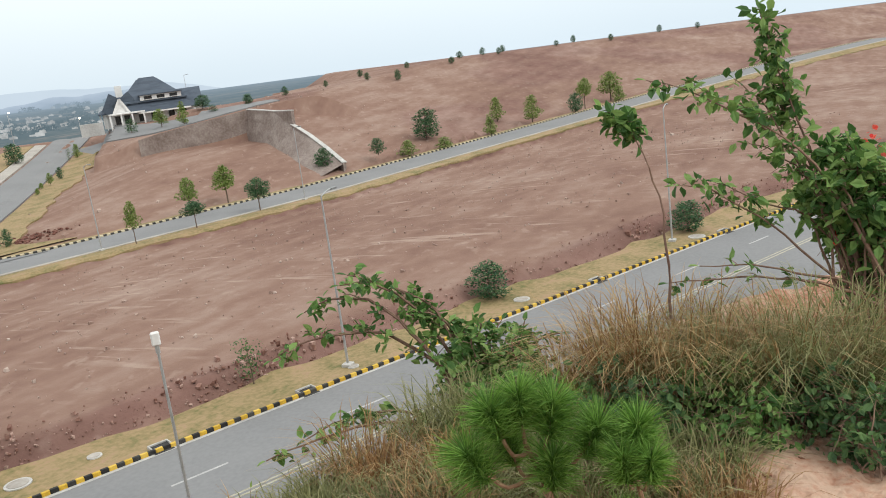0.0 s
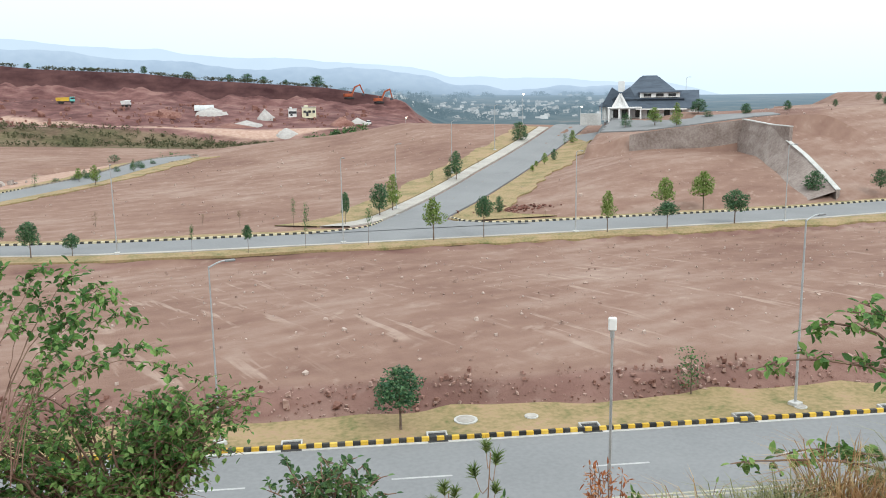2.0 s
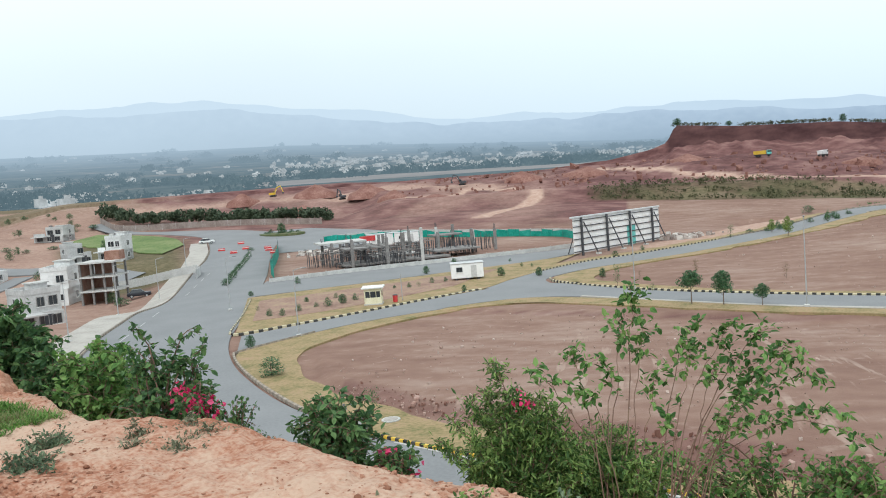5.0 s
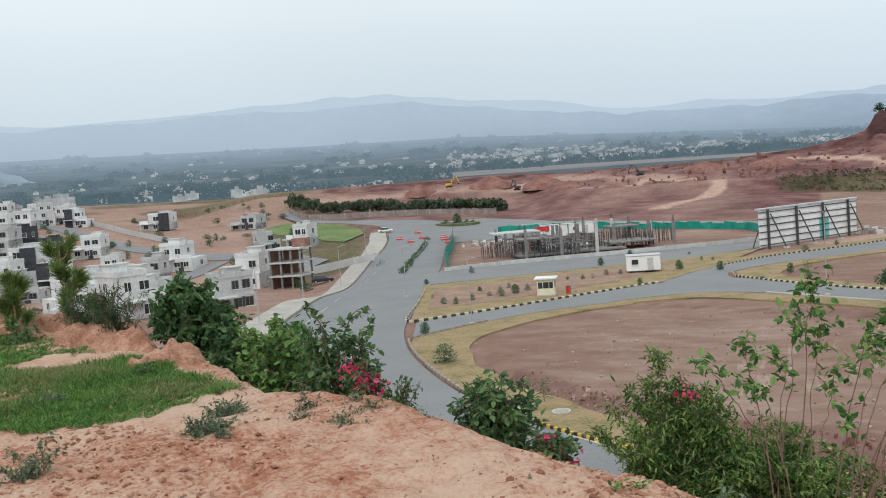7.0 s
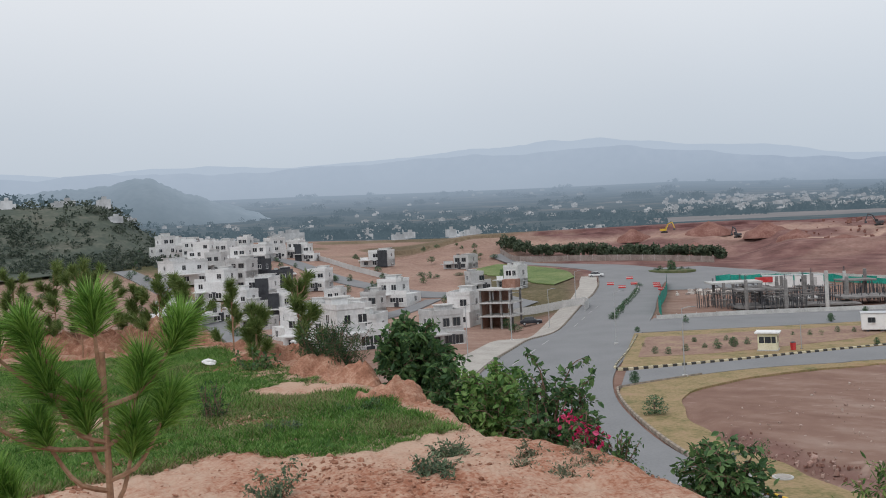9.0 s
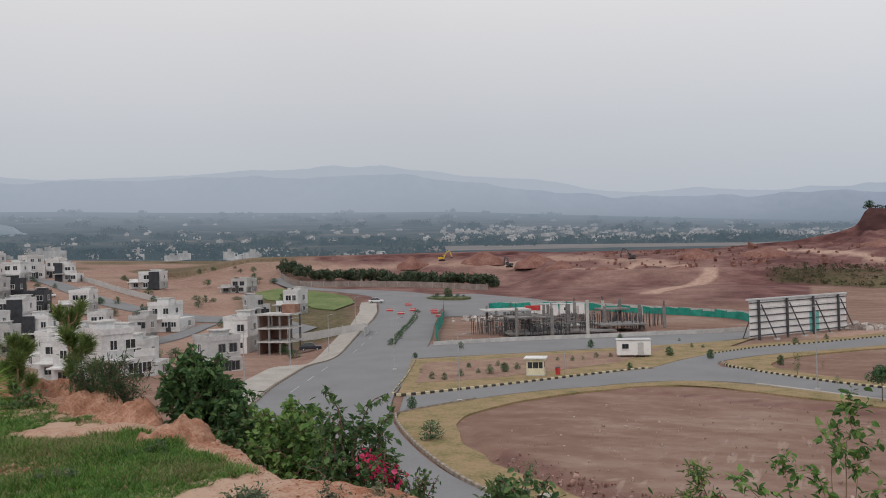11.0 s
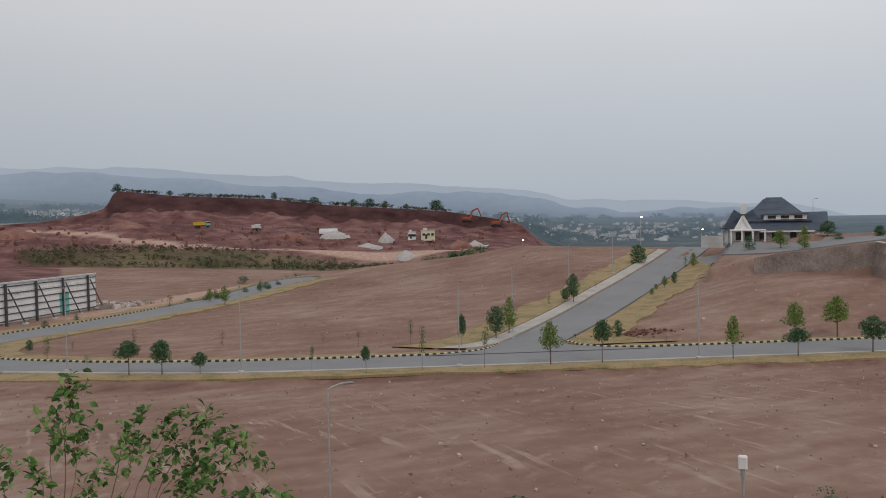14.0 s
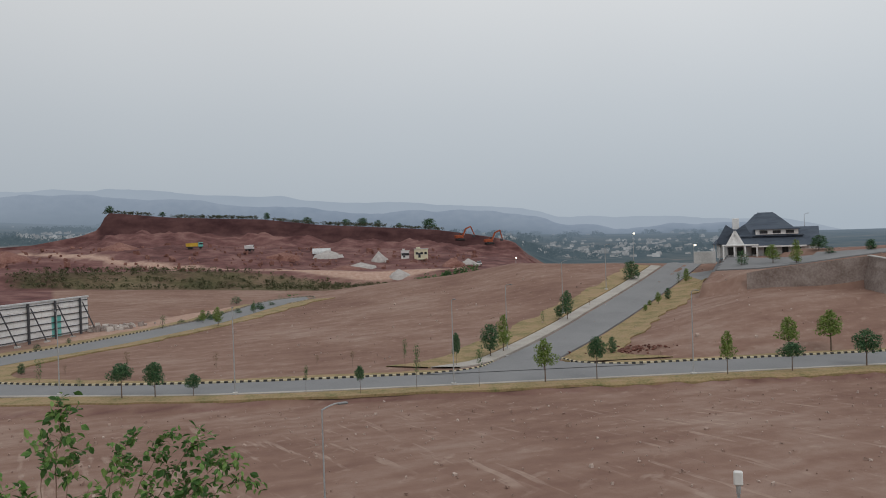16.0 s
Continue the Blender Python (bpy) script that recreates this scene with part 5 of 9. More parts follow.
wall_run("wall_back", [(63.4, 136.3), (66, 135), (70, 133), (76, 130), (79.6, 128.2)], [3, 3, 3, 3, 3], [7.4, 7.9, 8.5, 9.3, 9.8], 0.8, STONE_WALL, "grey rubble stone retaining wall behind the empty plot")
wall_run("wall_side", [(79.6, 128.4), (79.4, 120), (79.2, 115)], [3, 2, 1], [9.8, 9.2, 9.1], 0.8, STONE_WALL, "grey stone retaining wall stepping down beside the plot", 0.7)
def stone_bank():
    """The battered stone face between the coping and the foot of the plot."""
    base = thing("wall_bank", Matrix.Identity(4), "sloping grey stone face below the pale coping", "retaining wall", "", "structure")
    top = curve_points([(79.5, 128.2, 9.6), (79.2, 120, 9.0), (78.9, 115.4, 6.9), (77.8, 109.5, 5.2), (76.5, 104, 3.4), (75.1, 98.4, 1.4)], 40)
    foot = curve_points([(78.4, 128.6, 4.4), (77.4, 121, 4.2), (76, 115.5, 3.4), (74, 109.5, 2.2), (72, 104, 1.2), (70.2, 98.4, 0.2)], 40)
    w = np.linspace(0, 1, 9)[None, :, None]
    P = top[:, None, :] * (1 - w) + foot[:, None, :] * w
    P[..., 0] -= 0.25 * lattice(P[..., 1], P[..., 2], 0.9, 63)
    i = np.arange(360).reshape(40, 9)
    mesh_object("stonework", P.reshape(-1, 3), np.stack([i[:-1, :-1], i[1:, :-1], i[1:, 1:], i[:-1, 1:]], -1).reshape(-1, 4), STONE_WALL, base)


stone_bank()
wall_run("wall_side_low", [(79.0, 115.4), (77.9, 109.5), (76.6, 104), (75.2, 98.4)], [1, 0, -0.5, -0.5], [7.0, 5.3, 3.5, 1.5], 0.8, STONE_WALL, "grey stone retaining wall with sloping pale coping", 0.7)

# ---- the house on the crest ----
def hip(bm, x0, x1, y0, y1, z0, ra, rb, z1, ym=None, over=0.25):
    """A hipped roof with a ridge from ra to rb, and a thin eaves board."""
    ym = (y0 + y1) / 2 if ym is None else ym
    low = [bm.verts.new(v) for v in ((x0, y0, z0), (x1, y0, z0), (x1, y1, z0), (x0, y1, z0))]
    eave = [bm.verts.new((v.co.x, v.co.y, z0 - over)) for v in low]
    a, b = bm.verts.new((ra, ym, z1)), bm.verts.new((rb, ym, z1))
    for f in ((low[0], low[1], b, a), (low[1], low[2], b), (low[2], low[3], a, b), (low[3], low[0], a), eave[::-1]):
        bm.faces.new(f)
    for i in range(4):
        j = (i + 1) % 4
        bm.faces.new((eave[i], eave[j], low[j], low[i]))


def window(parent, cx, cy, cz, w, h, face, frame_mat=None, name="window"):
    """A window set in a wall: frame, glass and sill. face: the outward direction, 'x', '-x' or '-y'."""
    turn = {"-y": 0, "x": 90, "-x": -90, "y": 180}[face]
    rot = Euler((0, 0, radians(turn))).to_matrix()
    at = lambda v: Vector((cx, cy, cz)) + rot @ Vector(v)
    bm = bmesh.new()
    for u, v, sx, sz in ((0, h / 2, w, 0.09), (0, -h / 2, w, 0.09), (-w / 2, 0, 0.09, h), (w / 2, 0, 0.09, h), (0, 0, 0.06, h)):
        box(bm, *at((u, -0.03, v)), sx, 0.12, sz, rot)
    win = part(name, bm, frame_mat or DARK_STEEL, parent)
    part("pane", box(bmesh.new(), *at((0, -0.012, 0)), w - 0.06, 0.03, h - 0.06, rot), GLASS, win, "dark reflecting glass")
    part("sill", box(bmesh.new(), *at((0, -0.08, -h / 2 - 0.07)), w + 0.2, 0.2, 0.07, rot), WHITE_PAINT, win)
    return win


def crest_house():
    x, y = 81.2, 166.6
    base = thing("house", pose(x, y, 9.0, 0, 0, -26) @ Matrix.Diagonal((0.83, 0.83, 0.92, 1)), "white house with a steep dark slate hipped roof", "house")
    bm = box(bmesh.new(), 0.8, 0.5, 1.2, 18.0, 11.0, 3.0)
    box(bm, -8.6, 0, 1.8, 5.0, 8.0, 4.0)
    part("wall", bm, WHITE_PAINT, base, "white rendered walls")
    bm = bmesh.new()
    hip(bm, -8.6, 10.0, -7.2, 7.4, 2.45, -1.6, 1.9, 9.5)
    hip(bm, -7.0, 8.5, -6.0, 7.0, 4.6, -2.2, 2.4, 9.2, ym=1.0)
    part("roof", bm, ROOF, base, "dark slate grey hipped roof")
    bm = bmesh.new()
    hip(bm, -12.0, -5.4, -5.4, 5.4, 3.0, -8.2, -6.5, 6.0)
    part("roof", bm, ROOF, base, "dark slate grey wing roof")
    bm = bmesh.new()
    for v in (((5.5, -5, 2.5), (12.0, -5, 2.5), (12.0, 0, 6.2), (5.5, 0, 6.2)), ((12.0, 5, 2.5), (5.5, 5, 2.5), (5.5, 0, 6.2), (12.0, 0, 6.2))):
        top = [bm.verts.new(p) for p in v]
        bot = [bm.verts.new((p[0], p[1], p[2] - 0.2)) for p in v]
        bm.faces.new(top)
        bm.faces.new(bot[::-1])
        for i in range(4):
            bm.faces.new((bot[i], bot[(i + 1) % 4], top[(i + 1) % 4], top[i]))
    part("roof", bm, ROOF, base, "dark slate gable roof")
    bm = bmesh.new()
    f = [bm.verts.new(p) for p in ((11.7, -4.6, -0.3), (11.7, 4.6, -0.3), (11.7, 4.6, 2.5), (11.7, 0, 5.9), (11.7, -4.6, 2.5))]
    g = [bm.verts.new((5.0, v.co.y, v.co.z)) for v in f]
    bm.faces.new(f)
    bm.faces.new(g[::-1])
    for i in range(5):
        bm.faces.new((g[i], g[(i + 1) % 5], f[(i + 1) % 5], f[i]))
    part("gable_wall", bm, WHITE_PAINT, base)
    bm = bmesh.new()
    f = [bm.verts.new(p) for p in ((-8.4, -8.2, -0.3), (-4.9, -8.2, -0.3), (-4.9, -8.2, 2.4), (-6.65, -8.2, 5.3), (-8.4, -8.2, 2.4))]
    g = [bm.verts.new((v.co.x, -3.0, v.co.z)) for v in f]
    bm.faces.new(f)
    bm.faces.new(g[::-1])
    for i in range(5):
        bm.faces.new((g[i], g[(i + 1) % 5], f[(i + 1) % 5], f[i]))
    part("porch_gable", bm, WHITE_PAINT, base)
    for s in (-1, 1):
        bm = bmesh.new()
        p, q = Vector((-6.65 + s * 2.2, -8.4, 2.0)), Vector((-6.65, -8.4, 5.6))
        box(bm, *((p + q) / 2), (q - p).length, 0.5, 0.3, (q - p).to_track_quat("X", "Y").to_matrix())
        part("barge_board", bm, WHITE_PAINT, base, "bright white gable board")
        bm = bmesh.new()
        p, q = Vector((-6.65 + s * 2.25, -5.6, 2.1)), Vector((-6.65, -5.6, 5.7))
        box(bm, *((p + q) / 2), (q - p).length, 5.0, 0.16, (q - p).to_track_quat("X", "Y").to_matrix())
        part("gable_roof", bm, ROOF, base)
    part("chimney", box(bmesh.new(), -6.7, 1.2, 6.9, 1.6, 1.2, 3.0, bevel=0.05), WHITE_PAINT, base, "white square chimney")
    part("dormer", box(bmesh.new(), 2.6, -4.5, 5.2, 9.4, 3.2, 1.0), WHITE_PAINT, base, "long low white dormer")
    part("dormer_roof", box(bmesh.new(), 2.6, -4.6, 5.82, 10.2, 4.0, 0.2), ROOF, base)
    for cx in (-0.3, 2.6, 5.5):
        window(base, cx, -6.1, 5.2, 1.7, 0.6, "-y", DARK_STEEL, "dormer_window")
    part("porch_roof", box(bmesh.new(), -5.5, -9.4, 2.6, 8.0, 2.6, 0.3, bevel=0.04), WHITE_PAINT, base)
    for cx in (-9.2, -6.8, -4.4, -1.8):
        part("column", box(bmesh.new(), cx, -10.4, 1.0, 0.35, 0.35, 3.2), WHITE_PAINT, base)
    for cx in (-11.6, -10.4):
        part("column", box(bmesh.new(), cx, -4.4, 1.4, 0.3, 0.3, 3.8), WHITE_PAINT, base)
    for cx in (-7.6, -5.6, -2.4, 0.4, 4.4, 7.2):
        window(base, cx, -8.25 if cx < -4.5 else -5.05, 1.3, 1.3, 1.7, "-y")
    part("garden_wall", box(bmesh.new(), -13.5, -10.5, 0.2, 5.0, 0.3, 2.6, bevel=0.03), GREY_RENDER, base, "low grey garden wall")
    part("eaves_trim", box(bmesh.new(), 3.0, -7.25, 2.2, 12.0, 0.16, 0.3), WHITE_PAINT, base)


crest_house()

# ---- hoarding, kiosk, container ----
def hoarding():
    a, b = Vector((-55.8, 133.6)), Vector((-48.2, 156.4))
    ang = math.degrees(math.atan2(b.y - a.y, b.x - a.x))
    L = (b - a).length
    base = thing("hoarding", pose(a.x, a.y, 0, 0, 0, ang), "back of a large white sheet hoarding on dark steel struts", "hoarding")
    rows_, cols = 5, 10
    for i in range(cols):
        for j in range(rows_):
            w, h = L / cols, 5.9 / rows_
            bm = box(bmesh.new(), w * (i + 0.5), -0.16, 0.45 + h * (j + 0.5), w - 0.03, 0.05, h - 0.04)
            teal = i == 6 and j in (0, 1, 2)
            part("panel", bm, TEAL_PAINT if teal else WHITE_PAINT, base, "teal sheet" if teal else "")
    for k in (0.08, 0.36, 0.63, 0.9):
        part("post", box(bmesh.new(), L * k, -0.45, 3.2, 0.36, 0.24, 6.5), DARK_STEEL, base)
        bm = cyl(bmesh.new(), (L * k, 0.2, 5.9), (L * k + 0.6, -0.0 + 3.4, 0.0), 0.09, n=6)
        part("strut", bm, DARK_STEEL, base)
        bm = cyl(bmesh.new(), (L * k + 0.4, -0.6, 5.7), (L * k + 2.3, -1.9, 0.1), 0.11, n=6)
        part("strut", bm, DARK_STEEL, base)
        part("strut_foot", box(bmesh.new(), L * k + 2.3, -1.9, 0.15, 0.7, 0.7, 0.4), CONCRETE, base)
    for j in range(6):
        part("rail", box(bmesh.new(), L / 2, -0.26, 0.75 + j * 1.05, L, 0.14, 0.14), DARK_STEEL, base)
    part("top_cap", box(bmesh.new(), L / 2, 0, 6.5, L + 0.3, 0.7, 0.3, bevel=0.03), TIN, base, "pale sheet metal cap")


hoarding()


def kiosk():
    x, y = -62.3, 85.2
    base = thing("guard_kiosk", pose(x, y, ground_z(x, y), 0, 0, 30) @ Matrix.Scale(0.82, 4), "small cream guard kiosk with a flat overhanging roof", "kiosk")
    part("plinth", box(bmesh.new(), 0, 0, 0.15, 2.8, 2.4, 0.3, bevel=0.02), CONCRETE, base)
    bm = bmesh.new()
    box(bm, 0, 0, 0.75, 2.6, 2.2, 0.95)
    box(bm, 0, 0, 2.35, 2.6, 2.2, 0.4)
    for sx in (-1, 1):
        for sy in (-1, 1):
            box(bm, sx * 1.2, sy * 1.0, 1.6, 0.2, 0.2, 1.3)
    part("wall", bm, CREAM, base)
    part("roof", box(bmesh.new(), 0, 0, 2.68, 3.3, 2.9, 0.22, bevel=0.03), WHITE_PAINT, base, "white flat roof slab")
    for cx, cy, sx, sy in ((0, -1.06, 2.2, 0.04), (0, 1.06, 2.2, 0.04), (-1.26, 0, 0.04, 1.8), (1.26, 0, 0.04, 1.8)):
        part("window", box(bmesh.new(), cx, cy, 1.68, sx, sy, 0.92), GLASS, base, "dark glass window")
    for cx in (-0.4, 0.5):
        part("mullion", box(bmesh.new(), cx, -1.08, 1.68, 0.07, 0.07, 0.92), CREAM, base)
    bin_ = thing("litter_bin", pose(x + 2.1, y + 1.6, ground_z(x, y)), "small dark red litter bin beside the kiosk", "bin")
    part("drum", cyl(bmesh.new(), (0, 0, 0.1), (0, 0, 0.95), 0.28, 0.32, 12), RED_PAINT, bin_)
    part("lid", cyl(bmesh.new(), (0, 0, 0.93), (0, 0, 1.05), 0.33, 0.2, 12), DARK_STEEL, bin_)
    pole = thing("barrier_post", pose(x + 2.2, y + 3.0, ground_z(x, y)), "tall slim steel post beside the kiosk", "post")
    part("shaft", cyl(bmesh.new(), (0, 0, 0), (0, 0, 3.4), 0.045, n=8), STEEL, pole)
    part("base_plate", box(bmesh.new(), 0, 0, 0.06, 0.3, 0.3, 0.12), DARK_STEEL, pole)


kiosk()


def site_cabin(x, y, L, w, h, ang, label, lift=0.35):
    base = thing("site_cabin", pose(x, y, ground_z(x, y), 0, 0, ang), label, "cabin", "site cabins")
    part("body", box(bmesh.new(), 0, 0, lift + h / 2, L, w, h, bevel=0.06), WHITE_PAINT, base)
    part("roof_sheet", box(bmesh.new(), 0, 0, lift + h + 0.05, L + 0.2, w + 0.2, 0.1, bevel=0.02), TIN, base)
    for sx in (-L * 0.35, 0, L * 0.35):
        part("skid", box(bmesh.new(), sx, 0, lift / 2, 0.3, w * 0.9, lift), DARK_STEEL, base)
    window(base, -L * 0.25, -w / 2, lift + h * 0.6, 0.8, 0.6, "-y", DARK_STEEL)
    part("door", box(bmesh.new(), L * 0.2, -w / 2 - 0.03, lift + h * 0.45, 0.8, 0.06, h * 0.8), GREY_RENDER, base)
    return base


site_cabin(-61.3, 107.0, 4.6, 2.2, 2.1, 33, "white container cabin standing on skids in the dry grass")
site_cabin(-116, 163, 6.2, 2.4, 2.6, 36, "white site cabin behind the concrete frame")
site_cabin(-110.5, 166, 5.6, 2.4, 2.6, 36, "white site cabin behind the concrete frame")

# ---- the building site ----
def concrete_frame():
    base = thing("concrete_frame", Matrix.Identity(4), "unfinished concrete building frame of columns, slabs and props", "building site")
    spots = [(-104.5, 127.8, 4.1), (-100.8, 126, 4.3), (-99.0, 130.0, 4.1), (-91.5, 120.0, 5.3), (-93.9, 126.9, 4.4), (-91.0, 127.5, 4.6), (-86.0, 122.8, 5.3), (-86.6, 128.8, 4.6), (-83.0, 129.4, 6.3), (-91.6, 148.5, 5.0), (-89.7, 151.9, 5.2), (-87.0, 155.5, 3.6), (-102.5, 152.0, 3.7), (-97, 136, 4.8), (-94, 140, 4.8), (-90, 136, 5.4), (-86, 140, 4.6), (-105, 134, 4.0), (-108, 140, 4.0), (-101, 143, 4.4), (-82, 146, 4.6), (-79, 150, 4.2)]
    for i, (x, y, h) in enumerate(spots):
        part("column", box(bmesh.new(), x, y, h / 2, 0.55, 0.55, h, Euler((0, 0, 0.7)).to_matrix(), 0.03), (CONCRETE if i in (8, 11, 9) else DARK_CONCRETE), base)
        if i % 3 == 0:
            bm = bmesh.new()
            for k in range(5):
                a = k * 1.3
                cyl(bm, (x + 0.15 * math.cos(a), y + 0.15 * math.sin(a), h), (x + 0.18 * math.cos(a), y + 0.18 * math.sin(a), h + 0.9), 0.03, n=4)
            part("reinforcing_bars", bm, DARK_STEEL, base, "bundle of bare steel bars")
    rot = Euler((0, 0, radians(50))).to_matrix()
    for cx, cy, cz, sx, sy in ((-101.5, 129.5, 4.2, 9, 6), (-92, 127.5, 0.6, 13, 8), (-92.5, 125, 3.4, 8, 4.5), (-84, 141.5, 1.2, 9, 7), (-95, 137, 0.9, 9, 7), (-86, 134, 0.5, 9, 6), (-90.5, 150, 3.3, 6, 4.5)):
        part("slab", box(bmesh.new(), cx, cy, cz, sx, sy, 0.3, rot, 0.02), CONCRETE if cx < -94 else DARK_CONCRETE, base, "rough concrete slab")
    rng_ = np.random.RandomState(9)
    bm = bmesh.new()
    for k in range(420):
        x, y = (-94 + rng_.uniform(-11, 9), 128 + rng_.uniform(-7, 11)) if k % 3 else (-88 + rng_.uniform(-6, 8), 146 + rng_.uniform(-6, 8))
        h = rng_.uniform(1.6, 3.6)
        cyl(bm, (x, y, 0.1), (x + rng_.uniform(-0.1, 0.1), y + rng_.uniform(-0.1, 0.1), h), 0.06, n=4)
    tagged(part("prop_rest", bm, DARK_STEEL, base, "crowd of thin steel props"), kind="stuff")
    bm = bmesh.new()
    for k in range(130):
        x, y, z, L_ = -94 + rng_.uniform(-9, 8), 127 + rng_.uniform(-6, 9), rng_.uniform(1.2, 3.8), rng_.uniform(1.5, 5)
        a = radians(50 + 90 * (k % 2))
        cyl(bm, (x, y, z), (x + L_ * math.cos(a), y + L_ * math.sin(a), z), 0.07, n=4)
    tagged(part("shuttering_rest", bm, DARK_CONCRETE, base, "loose shuttering beams"), kind="stuff")
    part("shuttering", box(bmesh.new(), -103, 140.5, 3.8, 3.2, 0.3, 1.0, rot), RED_PAINT, base, "red shuttering panel")


concrete_frame()


def fence_run(name, pts, h, mat, label, post_every=2.5, wave=0.15, category="fence"):
    base = thing(name, Matrix.Identity(4), label, category)
    p = curve_points(pts, max(4, int(sum(math.dist(a, b) for a, b in zip(pts[:-1], pts[1:])) / post_every)))
    rng_ = np.random.RandomState(len(p))
    for i, (q, r) in enumerate(zip(p[:-1], p[1:])):
        zq, zr = ground_z(*q), ground_z(*r)
        hq, hr = h + rng_.uniform(-wave, wave), h + rng_.uniform(-wave, wave)
        d = np.array([-(r - q)[1], (r - q)[0]]) / np.linalg.norm(r - q) * 0.03
        V = [(*(q + d), zq), (*(r + d), zr), (*(r + d), zr + hr), (*(q + d), zq + hq), (*(q - d), zq), (*(r - d), zr), (*(r - d), zr + hr), (*(q - d), zq + hq)]
        mesh_object("net_panel" if mat == GREEN_NET else "wall_panel", V, [(0, 1, 2, 3), (7, 6, 5, 4), (3, 2, 6, 7), (0, 3, 7, 4), (1, 5, 6, 2)], mat, base)
        part("post", cyl(bmesh.new(), (*q, zq), (*q, zq + h + 0.15), 0.05, n=5), DARK_STEEL if mat == GREEN_NET else CONCRETE, base)
    return base


fence_run("netting_fence", [(-139, 171), (-127, 179.5), (-115, 181.5), (-96, 180), (-77, 174.5), (-70, 168)], 1.5, GREEN_NET, "sagging green netting fence behind the building site", 3.2, 0.35)
fence_run("netting_fence", [(-147, 162.5), (-133, 147), (-119.5, 131), (-108, 117), (-101, 110)], 2.3, GREEN_NET, "green netting fence beside the boulevard", 3.0, 0.3)
fence_run("site_wall", [(-97.0, 104.5), (-89, 116.5), (-76, 131.5), (-66.5, 143.2), (-62, 151)], 0.75, CONCRETE, "low pale concrete wall along the site road", 3.0, 0.03, "wall")
fence_run("site_wall", [(-139, 174), (-127, 182.5), (-115, 184.5), (-96, 183), (-77, 177.5), (-69, 171), (-56, 163)], 1.5, CONCRETE, "pale concrete boundary wall behind the netting", 4.0, 0.03, "wall")
fence_run("site_wall", [(-250, 190), (-233, 186), (-213, 198), (-194, 206), (-170, 209)], 1.9, STONE_WALL, "long grey-brown boundary wall before the trees", 4.0, 0.03, "wall")
fx = np.concatenate([-124 + rng.normal(0, 3.0, 160), -47 + rng.normal(0, 3.5, 120)])
fy = np.concatenate([151 + rng.normal(0, 2.5, 160), 159 + rng.normal(0, 2.0, 120)])
stones("site_rubble", list(zip(fx, fy, height(fx, fy))), rng.uniform(0.3, 1.3, 280), material("grey_rubble", [(0.25, 0.2, 0.18), (0.4, 0.35, 0.32), (0.52, 0.48, 0.45)], scale=0.8, per="island", spread=0.5), "heaps of pale builders' rubble", 12)

# ---- boulevard furniture ----
def barrier(x, y, ang):
    base = thing("road_barrier", pose(x, y, ground_z(x, y) + 0.05, 0, 0, ang) @ Matrix.Scale(0.72, 4), "red plastic road barrier on the boulevard", "barrier", "road barriers")
    bm = box(bmesh.new(), 0, 0, 0.55, 2.4, 0.35, 0.7, bevel=0.06)
    part("body", bm, RED_PAINT, base)
    part("foot", box(bmesh.new(), 0, 0, 0.12, 2.4, 0.6, 0.22, bevel=0.04), RED_PAINT, base)
    part("stripe", box(bmesh.new(), 0, 0, 0.6, 2.42, 0.37, 0.16), WHITE_PAINT, base, "white stripe")


for x, y in ((-158.9, 155.1), (-151.4, 151.6), (-148.3, 160.3), (-140.1, 153.2), (-164.3, 167.5), (-154, 158.5), (-145, 157)):
    barrier(x, y, 40 + random.uniform(-10, 10))
loft("verge_median", [(-103.2, 101.1), (-118, 118.3), (-135.6, 139.5), (-150, 156)], [(-104.6, 102.0), (-119.2, 119.4), (-136.8, 140.4), (-151.2, 157)], 40, 0.2, CONCRETE, across=3, label="narrow raised median strip with shrubs", category="median")
for i in range(17):
    t = i / 16
    plant("low", np.interp(t, (0, 0.4, 0.8, 1), (-104, -118.6, -136.2, -150)), np.interp(t, (0, 0.4, 0.8, 1), (101.8, 118.9, 140, 156)), rng.uniform(0.8, 1.3), rng.uniform(1.0, 1.7), "small dark shrub on the median strip", "shrubs on the median")
tagged(mesh_object("island", [(-167 + 7.5 * math.cos(a) * k, 187 + 5.0 * math.sin(a) * k, ground_z(-167, 187) + z) for k, z in ((1, -1.2), (1, 0.35), (0.94, 0.4)) for a in np.linspace(0, 6.2832, 32, endpoint=False)],
                   [(i + 32 * k, (i + 1) % 32 + 32 * k, (i + 1) % 32 + 32 * (k + 1), i + 32 * (k + 1)) for k in range(2) for i in range(32)] + [tuple(range(64, 96))], LAWN), "round planted island of the roundabout", "island", "", "structure")
for i in range(9):
    a = i * 0.7
    plant("low" if i else "dark", -167 + 5.5 * math.cos(a) * (i > 0), 187 + 3.0 * math.sin(a) * (i > 0), 3.4 if not i else rng.uniform(0.8, 1.4), 2.6 if not i else 1.5, "dark shrub on the roundabout island", "shrubs on the island")


def hedge(name, pts, h, w, count, mat, label, seed, size=0.5):
    p = curve_points(pts, 60)
    rng_ = np.random.RandomState(seed)
    k = rng_.randint(0, len(p), 260)
    clumps = [(p[i][0] + rng_.normal(0, w * 0.3), p[i][1] + rng_.normal(0, w * 0.3), ground_z(*p[i]) + h * rng_.uniform(0.15, 0.85), rng_.uniform(0.25, 0.5) * h) for i in k]
    V, F = leaf_cloud(clumps, count, size, rng_)
    return tagged(mesh_object(name, V, F, mat), label, "hedge", "", "stuff")


